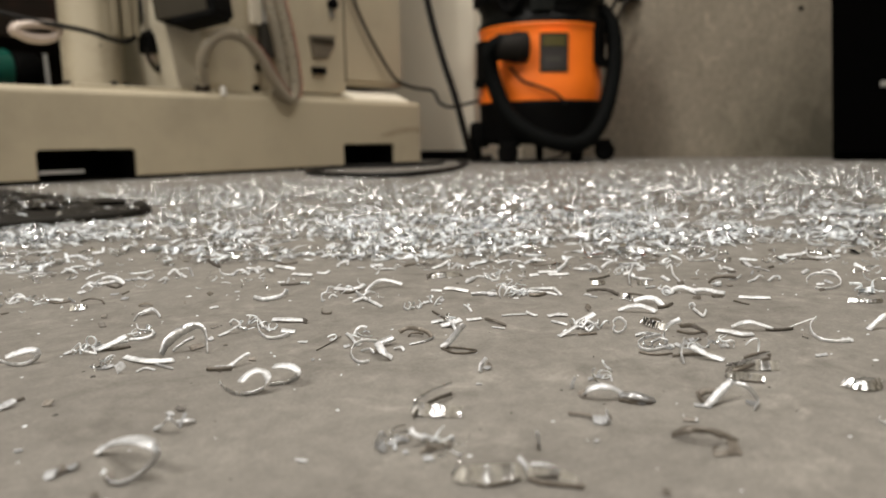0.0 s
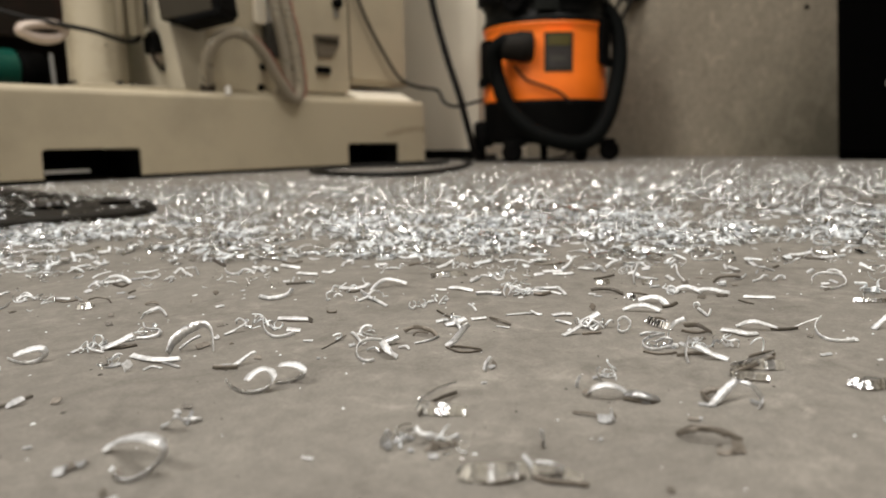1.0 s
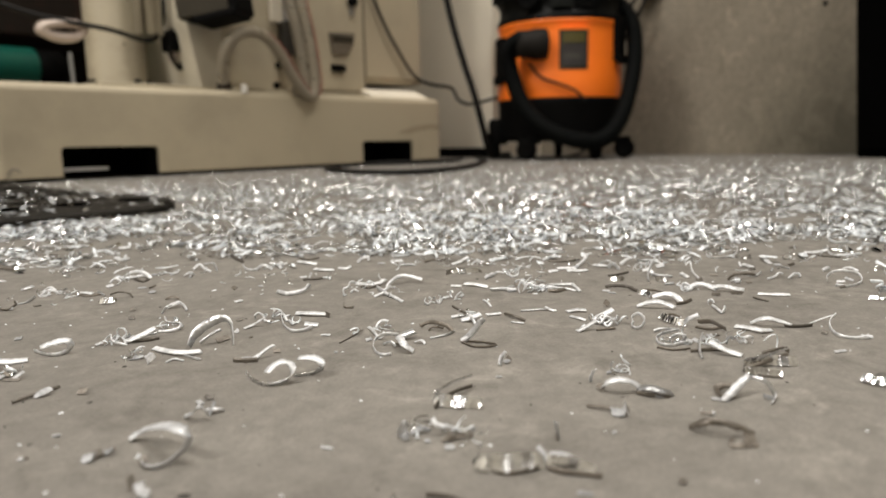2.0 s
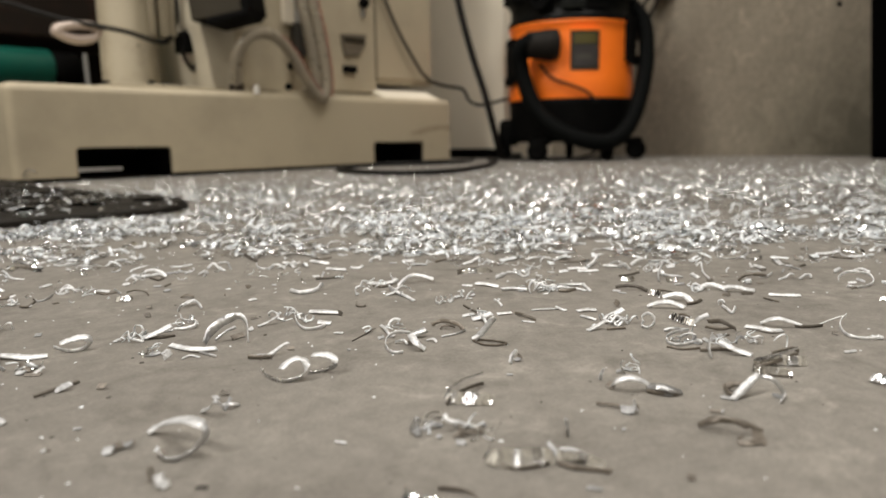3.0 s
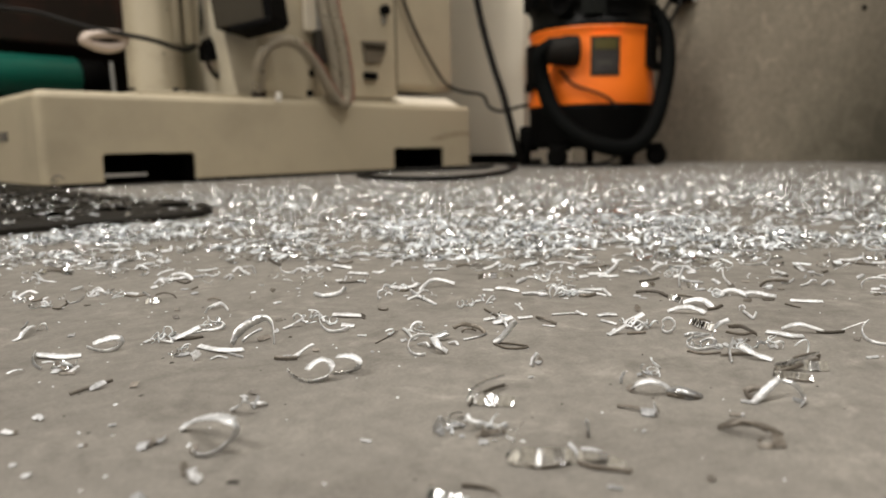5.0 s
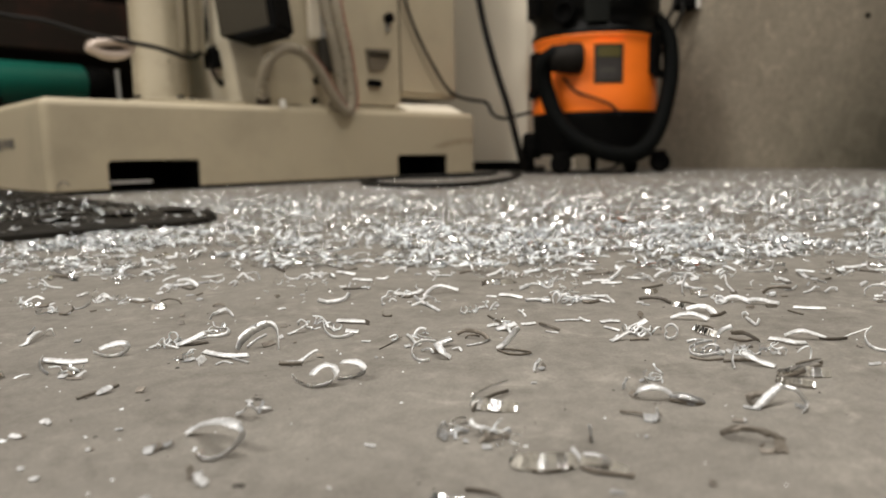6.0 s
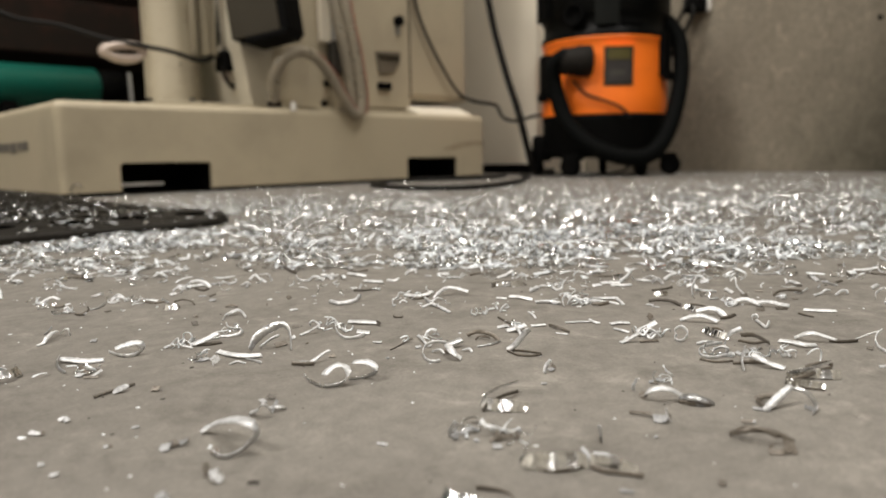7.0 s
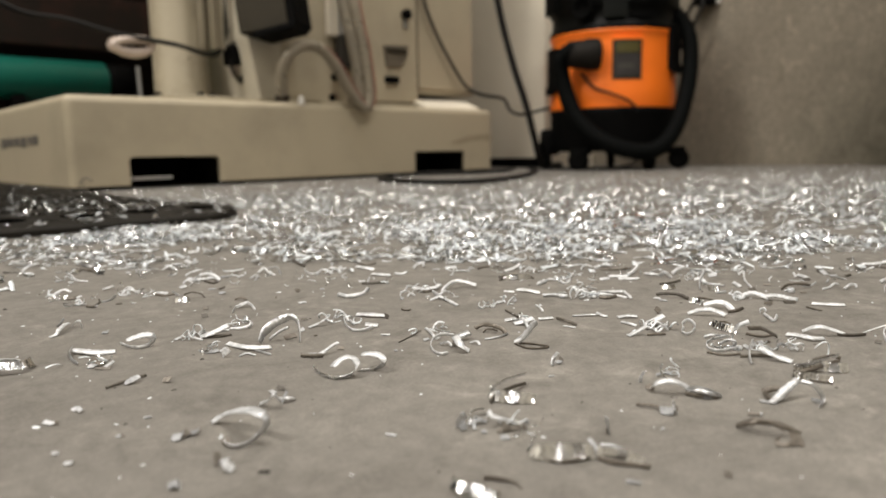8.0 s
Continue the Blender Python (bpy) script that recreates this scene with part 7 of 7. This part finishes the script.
bent_chip(0.4145, 0.1172, "white", (1.92, 1.78, 1.48), (30,), [(-6.6, -0.5, 0.8), (-1, -1.4, 1.2), (7.5, 1.9, 1.8)])
bent_chip(0.4050, 0.1118, "dark", (1.28,), (60,), [(-5.9, 5.8, 0.6), (-0.6, -0, 0.6), (6.5, -5.8, 0.6)])
bent_chip(0.4149, 0.1032, "white", (2.07,), (25,), [(-4, 0.7, 1), (-1.6, -2.5, 1.2), (5.6, 1.8, 1)])
bent_chip(0.4169, 0.1105, "white", (0.86,), (85,), [(4.3, 10.8, 3), (-2.2, -2.3, 1.4), (-2.1, -8.5, 0.6)])
bent_chip(0.3620, 0.1002, "white", (1.92,), (40,), [(-2.4, -1.6, 1.4), (2.4, 1.6, 2.4)])
bent_chip(0.3373, 0.0881, "white", (1.12,), (85,), [(-7, -0.8, 1.4), (-4.8, 3.2, 2.6), (-0.2, 6.3, 4), (4.2, 5.4, 4.4), (9.1, 3.6, 3.4), (7.4, -2.1, 1), (-2, -9.1, 0.6), (-6.7, -6.6, 0.6)])
bent_chip(0.3375, 0.0885, "white", (1.33,), (30,), [(-1.5, 0.4, 1), (1.5, -0.4, 1.4)])
bent_chip(0.3438, 0.0865, "plain", (1.03,), (60,), [(-0.9, 1.9, 2), (0.9, -1.9, 1.2)])
bent_chip(0.3257, 0.0856, "dark", (1.28,), (40,), [(-1.6, -0.4, 0.5), (1.6, 0.4, 0.8)])
bent_chip(0.3693, 0.0914, "white", (1.04,), (50,), [(-3.2, 0.8, 2), (0.8, 1.4, 2.4), (2.5, -2.2, 1.4)])
bent_chip(0.3341, 0.1241, "dark", (1.03,), (20,), [(-0.3, 0, 0.2), (0.3, -0, 0.2)])
bent_chip(0.4248, 0.1321, "dark", (1.28,), (40,), [(-2.2, -0.5, 0.5), (2.2, 0.5, 0.6)])
bent_chip(0.3203, 0.1384, "dark", (1.03,), (30,), [(-1.8, 0.1, 0.3), (1.8, -0.1, 0.3)])
bent_chip(0.1231, 0.1324, "dark", (0.86, 1.03), (60,), [(-4.1, -5.9, 3.4), (-2.6, -3.4, 4.6), (0.8, 1.2, 4.8), (5.9, 8, 4)])
bent_chip(0.2011, 0.0788, "dark", (1.03, 1.12), (60,), [(-8.1, -3.7, 3), (-3.6, -2.7, 4), (2.5, 0.8, 4.2), (9.2, 5.7, 4)])
bent_chip(0.1917, 0.0801, "dark", (0.86,), (70,), [(-0.8, 3, 1.6), (-0.6, 0.4, 0.8), (1.5, -3.4, 0.6)])
chip(0.0670, 0.4473, "strip", 18.2, 25.42, 3.6, 13, 180, -48, spiral=-0.20, twist=-35, dull=True, tail=-0.39, crown=-0.07, steps=16, pile=PILE)
chip(0.0634, 0.4188, "strip", 18.4, 20.46, 2.9, 16, 180, 37.3, spiral=-0.05, twist=1, dull=True, tail=0.33, crown=-0.05, steps=16, pile=PILE)
chip(0.0647, 0.4217, "crumb", 2.3, 168, 1.7, 67, 319, 148, spiral=0.03, twist=29, tail=0.50, steps=16, pile=PILE)
chip(0.0674, 0.4494, "curl", 3.7, 77, 2.3, 2, 210, 59, pitch=1.2, spiral=0.10, twist=-33, tail=0.40, crown=-0.03, steps=16, pile=PILE)
chip(0.0658, 0.4160, "strip", 15.3, 29.14, 2.3, 0, 180, -48, spiral=0.17, twist=20, dull=True, tail=0.17, crown=0.05, steps=16, pile=PILE)
chip(0.0871, 0.4941, "curl", 4.9, 189, 2.6, 88, 119, 88, pitch=3.5, spiral=-0.07, twist=-23, tail=-0.10, crown=-0.07)
chip(0.0868, 0.5042, "strip", 17.5, 20.46, 4.1, -19, 0, 35.6, spiral=0.07, twist=13, dull=True, tail=-0.17, crown=-0.05)
chip(0.0773, 0.1037, "curl", 3.8, 150, 2.1, 80, 170, -20, lay=-35, spiral=-0.10, twist=32, shiny=True, tail=-0.30)
chip(0.0784, 0.0994, "curl", 3.7, 110, 2.0, 84, 180, -10, lay=-35, spiral=-0.03, twist=15, shiny=True, tail=-0.35)
chip(0.0857, 0.1004, "curl", 6.2, 84, 1.3, 100, -12, -14, spiral=0.05, twist=-2, dull=True, tail=0.70, crown=0.02, dark=True)
chip(0.0321, 0.2611, "ring", 6.4, 200, 3.3, 84, 200, 0, lay=-35, spiral=-0.07, twist=0, shiny=True, tail=0.15)
chip(0.0343, 0.2717, "curl", 7.5, 110, 1.1, 96, 0, 0, spiral=0.00, twist=-17, dull=True, tail=0.20, crown=-0.02)
chip(0.0376, 0.2629, "strip", 12.5, 22.32, 2.1, 10, 180, -15.6, spiral=0.07, twist=-34, dull=True, tail=0.06, crown=0.07)
chip(0.2042, 0.0502, "ring", 5.4, 130, 2.5, 86, 180, -8, lay=-35, spiral=0.00, twist=-26, shiny=True)
chip(0.2098, 0.0514, "curl", 5.2, 100, 0.8, 96, 0, 0, spiral=0.07, twist=27, tail=-0.10, crown=-0.02)
chip(0.1818, 0.0429, "crumb", 1.5, 168, 0.9, 0, 0, 0, spiral=0.15, twist=85, dull=True, tail=-0.20)
chip(0.2722, 0.0575, "strip", 21.2, 24.8, 2.0, 20, 180, 31.7, spiral=-0.12, twist=-24, dull=True, tail=-0.22, crown=-0.07)
chip(0.3610, 0.0743, "thread", 2.6, 240, 0.9, 50, 248, 151, pitch=4.7, spiral=-0.4, twist=39, tail=-0.17, steps=16, pile=PILE)
chip(0.3841, 0.0801, "strip", 22.3, 18.6, 3.2, 2, 0, -48, spiral=0.12, twist=33, dull=True, tail=0.11, crown=-0.07, steps=16, pile=PILE)
chip(0.3333, 0.0736, "thread", 1.9, 315, 1.4, 67, 226, 18, pitch=2.9, spiral=0.8, twist=11, dull=True, tail=-0.33, steps=16, pile=PILE)
chip(0.3250, 0.0702, "crumb", 2.1, 168, 0.9, 88, 208, 148, spiral=-0.15, twist=-6, steps=16, pile=PILE)
chip(0.3314, 0.0687, "curl", 2.6, 164, 2.1, -14, 198, 62, pitch=1.7, spiral=-0.07, twist=-18, tail=-0.10, crown=0.03, steps=16, pile=PILE)
chip(0.3326, 0.0650, "thread", 2.1, 244, 0.9, 73, 82, 124, pitch=3.1, spiral=0.0, twist=-70, dull=True, tail=0.67, steps=16, pile=PILE)
chip(0.3333, 0.0698, "strip", 17.5, 21.08, 2.4, 6, 180, -48, spiral=0.07, twist=18, dull=True, tail=-0.17, crown=0.05, steps=16, pile=PILE)
chip(0.3332, 0.0719, "strip", 12.3, 28.52, 2.3, -15, 180, 48, spiral=0.15, twist=1, dull=True, tail=-0.22, crown=-0.02, steps=16, pile=PILE)
chip(0.3425, 0.0666, "thread", 2.2, 302, 1.3, 39, 151, 159, pitch=4.6, spiral=-0.8, twist=89, tail=0.17, steps=16, pile=PILE)
chip(0.3353, 0.0708, "crumb", 2.2, 168, 1.0, 78, 345, 90, spiral=-0.12, twist=52, tail=-0.60, steps=16, pile=PILE)
chip(0.3125, 0.0666, "curl", 10.4, 80, 1.7, 88, 176, 0, lay=-35, spiral=0.07, twist=9, shiny=True, tail=-0.25)

bent_chip(0.398, 1.430, "dark", (2.2, 3.6, 4.2, 3.4, 2.4), (80,), [(-3, 0, 0), (-6, 1, 9), (-5, 0, 18), (2, 0, 26), (11, 1, 27), (19, 0, 20)])
bent_chip(0.401, 1.428, "dark", (2.6, 2.2), (75,), [(8, 0, 0), (-2, 0, 7), (-5, 1, 13), (2, 0, 19)])


for tone, crumb_material, said in (("bright", CRUMB_BRIGHT, "tiny bright crumbs and flakes of cut aluminium on the floor"), ("dark", CRUMB_DARK, "tiny dark crumbs of metal on the floor")):
    me = bpy.data.meshes.new(tone + "_crumbs")
    me.from_pydata(CRUMBS[tone][0], [], CRUMBS[tone][1])
    me.materials.append(crumb_material)
    tagged(new(tone + "_crumbs", me), said, "swarf", kind="stuff")

# chips caught on the mat
bent_chip(0.338, 0.735, "white", (2.2,), (20,), [(-4, 4, 0.4), (0, 0, 0.8), (3, -4, 0.4)], 0.0115)
bent_chip(0.352, 0.722, "white", (2.4,), (15,), [(-8, 3, 0.5), (0, 0, 1.2), (8, -4, 0.5)], 0.0112)
bent_chip(0.322, 0.715, "white", (1.8,), (25,), [(-4, 0, 0.6), (0, 1, 1.5), (3, 3, 0.5)], 0.0105)


# chips that lie a little further off
FWD = Vector((math.sin(radians(-VIEW)), math.cos(radians(-VIEW)), 0))
RIGHT = Vector((FWD.y, -FWD.x, 0))


def random_shape(rng):
    u = rng.random()
    if u < 0.30:
        return "curl", dict(r=rng.uniform(3.0, 7.0), arc=rng.uniform(80, 210), w=rng.uniform(1.2, 3.0), pitch=rng.uniform(-3, 3), spiral=rng.uniform(-0.5, 0.5), twist=rng.uniform(-90, 90), lay=rng.uniform(-40, 20), tail=rng.uniform(-0.8, 0.8), crown=rng.uniform(-0.2, 0.2))
    if u < 0.48:
        return "strip", dict(r=rng.uniform(9, 20), arc=rng.uniform(16, 38), w=rng.uniform(1.2, 2.8), pitch=rng.uniform(-2, 2), spiral=rng.uniform(-0.6, 0.6), twist=rng.uniform(-80, 80), tail=rng.uniform(-0.6, 0.6), crown=rng.uniform(-0.2, 0.2))
    if u < 0.56:
        return "ring", dict(r=rng.uniform(2.6, 5.5), arc=rng.uniform(250, 400), w=rng.uniform(1.0, 2.8), pitch=rng.uniform(-4, 4), spiral=rng.uniform(-0.5, 0.5), twist=rng.uniform(-50, 50), tail=rng.uniform(-0.8, 0.8))
    if u < 0.90:
        return "thread", dict(r=rng.uniform(1.0, 2.8), arc=rng.uniform(160, 620), w=rng.uniform(0.45, 1.0), pitch=rng.uniform(2, 6), spiral=rng.uniform(-0.8, 0.8), twist=rng.uniform(-200, 200))
    return "crumb", dict(r=rng.uniform(1.0, 2.4), arc=rng.uniform(40, 90), w=rng.uniform(0.4, 1.2), pitch=rng.uniform(-1, 1), twist=rng.uniform(-60, 60))


def random_turn(rng, kind="curl"):
    u = rng.random()
    if kind == "strip" or u < 0.72:      # lying over, an arch or a cup
        return rng.uniform(-22, 22), 180 * (rng.random() < 0.75) + rng.uniform(-14, 14), rng.uniform(0, 360)
    return rng.choice((-90, 90)) + rng.uniform(-20, 20), rng.uniform(0, 360), rng.uniform(0, 360)      # on its edge


def mat_place(p):
    return Matrix.Rotation(radians(-88.0), 2) @ Vector((p.x - 0.350, p.y - 0.668))


def on_mat(p):
    q = mat_place(p)
    return -0.004 < q.x < 1.5 and -0.004 < q.y < 0.88 and (q.x > 0.05 or q.y > 0.05 or (q - Vector((0.05, 0.05))).length < 0.05)


strew = random.Random(5)


def thread_bit(p):
    """A hair-fine bit of thread or a crumb between the larger chips."""
    chip(p.x, p.y, "thread", strew.uniform(0.8, 2.2), strew.uniform(90, 420), strew.uniform(0.35, 0.8), strew.uniform(0, 90), strew.uniform(0, 360), strew.uniform(0, 180), pitch=strew.uniform(1, 4), spiral=strew.uniform(-0.7, 0.7), twist=strew.uniform(-120, 120), steps=12, dull=strew.random() < 0.5, press=strew.uniform(0.5, 1.0), pile=PILE)


def strew_one(p):
    """A loose chip: mostly strips and curls lying flat, now and then a thread."""
    kind, shape = random_shape(strew)
    if kind == "thread" and strew.random() < 0.5:
        kind, shape = "strip", dict(r=strew.uniform(10, 22), arc=strew.uniform(18, 36), w=strew.uniform(1.8, 3.2), twist=strew.uniform(-50, 50), tail=strew.uniform(-0.3, 0.3), crown=strew.uniform(-0.2, 0.2))
    rx, ry, rz = random_turn(strew, kind)
    if kind == "strip" and strew.random() < 0.7:
        rz = strew.uniform(-35, 35)
    chip(p.x, p.y, kind, rx=rx, ry=ry, rz=rz, steps=18, dull=strew.random() < 0.5, press=strew.uniform(0.35, 0.8), pile=PILE, **shape)


made = 0
while made < 26:
    d = strew.uniform(0.385, 0.46)
    s = strew.uniform(-0.72, 0.72) * (d + 0.03)
    p = Vector((0, 0.02, 0)) + FWD * d + RIGHT * s
    if on_mat(p):
        continue
    for k in range(strew.choice((1, 1, 3, 4, 5, 7))):
        strew_one(p + Vector((strew.gauss(0, 0.006), strew.gauss(0, 0.006), 0)))
    made += 1
made = 0
while made < 110:
    d = 0.275 + 0.14 * strew.random() ** 0.6
    p = Vector((0, 0.02, 0)) + FWD * d + RIGHT * strew.uniform(-0.72, 0.72) * (d + 0.03)
    if on_mat(p) or noise.noise(p * 24.0) < -0.05:
        continue
    for k in range(strew.choice((1, 1, 2, 3))):
        thread_bit(p + Vector((strew.gauss(0, 0.005), strew.gauss(0, 0.005), 0)))
    made += 1
# knots of fine thread tangled into the larger chips
for x, y in [(0.141, 0.241), (0.089, 0.257), (0.113, 0.261), (0.054, 0.247), (0.213, 0.138), (0.208, 0.109), (0.243, 0.190), (0.105, 0.360), (0.138, 0.363), (0.206, 0.334), (0.200, 0.253), (0.202, 0.208), (0.311, 0.170), (0.286, 0.138), (0.190, 0.181), (0.156, 0.197), (0.168, 0.111), (0.102, 0.127), (0.079, 0.351), (0.222, 0.092), (0.306, 0.201), (0.264, 0.217), (0.109, 0.117), (0.087, 0.233), (0.142, 0.233), (0.214, 0.101), (0.078, 0.384), (0.200, 0.234), (0.244, 0.185)]:
    for k in range(5):
        thread_bit(Vector((x + strew.gauss(0, 0.003), y + strew.gauss(0, 0.003), 0)))
loose = bpy.data.meshes.new("loose_chips")
loose.from_pydata(PILE[0], [], PILE[1])
loose.materials.append(CHIP_ISLAND)
loose.materials.append(DULL_ISLAND)
loose.polygons.foreach_set("material_index", PILE[2])
loose.polygons.foreach_set("use_smooth", [k == 1 for k in PILE[2]])
tagged(new("loose_chips", loose), "loose curls and threads of bright aluminium before the dense swarf", "swarf", kind="stuff")


def swarf():
    """The carpet of chips further off, in one mesh."""
    rng = random.Random(21)
    vs, fs = [], []
    kinds, dull, round_ = [], [], []
    for k in range(160):
        kind, shape = random_shape(rng)
        fine = k >= 80
        while fine and kind == "thread":        # far off only the broader bits still show
            kind, shape = random_shape(rng)
        kinds.append((kind, *ribbon(rng, shape["r"] / 1100, shape["arc"] * (0.7 if fine else 1.0), shape["w"] / 950, shape["pitch"] / 1200, shape.get("spiral", 0), shape.get("twist", 0), shape.get("lay", 0), 3 if fine else 7, tail=shape.get("tail", 0))))
    made = 0
    while made < 44000:
        d = 0.35 + 1.85 * rng.random() ** 0.85
        u = rng.uniform(-1.15, 1.15)
        if rng.random() > (d - 0.34) / (0.15 if u < -0.2 else 0.11):
            continue
        if rng.random() < (abs(u) - 0.78) / 0.37:
            continue
        s = u * (d + 0.1)
        p = Vector((0, 0.02, 0)) + FWD * d + RIGHT * s
        if p.y > 1.445 and 0.37 < p.x < 1.6 or p.x > 2.24 or p.y > 1.9:
            continue
        if p.x > 1.96 and p.y < 0.42 or p.x > 1.92 and p.y > 1.5:
            continue
        mat = on_mat(p)
        if mat and rng.random() > 0.15:
            continue
        fade = 1.0 if d < 0.9 else max(0.2, 1 - (d - 0.9) / 0.9)
        if p.x > 1.5 and p.y < 0.95:
            fade *= 0.85
        if p.y > 1.1:
            fade *= 0.45
        if p.x > 1.8:
            fade *= 0.55
        clump = 0.4 + 1.3 * noise.noise(p * 9.0)
        if rng.random() > fade * min(1.0, max(0.25, clump + 0.6)):
            continue
        near = max(0.0, 1 - (d - 0.36) / (0.5 if u < 0.3 else 0.7))
        if rng.random() < near * ((0.3 if -0.12 < u < 0.3 else 0.62) - 1.8 * noise.noise(p * 19.0)):
            continue
        matte = rng.random() < (0.8 if d < 0.6 else 0.34)
        kind, v0, f0 = kinds[rng.randrange(80) + (80 if d > 0.62 else 0)]
        rx, ry, rz = random_turn(rng, kind)
        small = rng.uniform(1.1, 1.5) if d < 0.6 else max(0.66, 1.15 - (d - 0.6) * 0.9)
        v1 = settle([v * small for v in v0], pose(0, 0, 0, 0, 0, rz) @ pose(0, 0, 0, rx, 0, 0) @ pose(0, 0, 0, 0, ry, 0), rng.uniform(0.22, 0.5) if d < 0.75 else rng.uniform(0.3, 0.7))
        up = 0.0087 + mat_rise(mat_place(p).x) if mat else (rng.uniform(0, 0.0035) if rng.random() < 0.3 else 0.0001)
        o = len(vs)
        vs += [(v.x + p.x, v.y + p.y, v.z + up) for v in v1]
        fs += [tuple(i + o for i in f) for f in f0]
        n = len(f0) - 4
        dull += [1 if matte and i < n and i % 6 in (1, 2) else 0 for i in range(n + 4)]
        round_ += [matte and i < n and i % 6 in (1, 2, 4, 5) for i in range(n + 4)]
        made += 1
    me = bpy.data.meshes.new("metal_swarf")
    me.from_pydata(vs, [], fs)
    me.materials.append(CHIP_ISLAND)
    me.materials.append(DULL_ISLAND)
    me.polygons.foreach_set("material_index", dull)
    me.polygons.foreach_set("use_smooth", round_)
    ob = new("metal_swarf", me)
    tagged(ob, "dense carpet of glittering curled aluminium swarf on the floor", "swarf", kind="stuff")


swarf()


def grit(name, material, count, small, large, label, seed):
    """Tiny flakes and grains strewn over the nearer floor, in one mesh."""
    rng = random.Random(seed)
    vs, fs = [], []
    for k in range(count):
        d = 0.09 + 0.62 * rng.random() ** 0.8
        p = Vector((0, 0.02, 0)) + FWD * d + RIGHT * rng.uniform(-0.8, 0.8) * (d + 0.04)
        if on_mat(p):
            continue
        s = rng.uniform(small, large) * (1 if rng.random() < 0.85 else 2.0)
        m = pose(p.x, p.y, 0, 0, 0, rng.uniform(0, 360))
        a, b, h = s * rng.uniform(0.6, 1.6), s * rng.uniform(0.4, 1.0), s * rng.uniform(0.25, 0.8)
        o = len(vs)
        pts = [(-a, -b, 0), (a, -b * rng.uniform(0.2, 1), 0), (a * rng.uniform(0.3, 1), b, 0), (-a * rng.uniform(0.3, 1), b, 0),
               (-a * 0.5, -b * 0.4, h), (a * 0.6, b * 0.3, h * rng.uniform(0.4, 1))]
        vs += [m @ Vector(q) for q in pts]
        fs += [tuple(i + o for i in f) for f in ((3, 2, 1, 0), (0, 1, 5, 4), (1, 2, 5), (2, 3, 4, 5), (3, 0, 4))]
    me = bpy.data.meshes.new(name)
    me.from_pydata(vs, [], fs)
    me.materials.append(material)
    tagged(new(name, me), label, "grit", kind="stuff")


grit("metal_dust", DULL_ISLAND, 420, 0.00022, 0.00055, "fine bright aluminium dust and flakes on the floor", 31)
grit("dark_grit", DIRT, 330, 0.0002, 0.00055, "fine dark grit scattered on the concrete floor", 32)
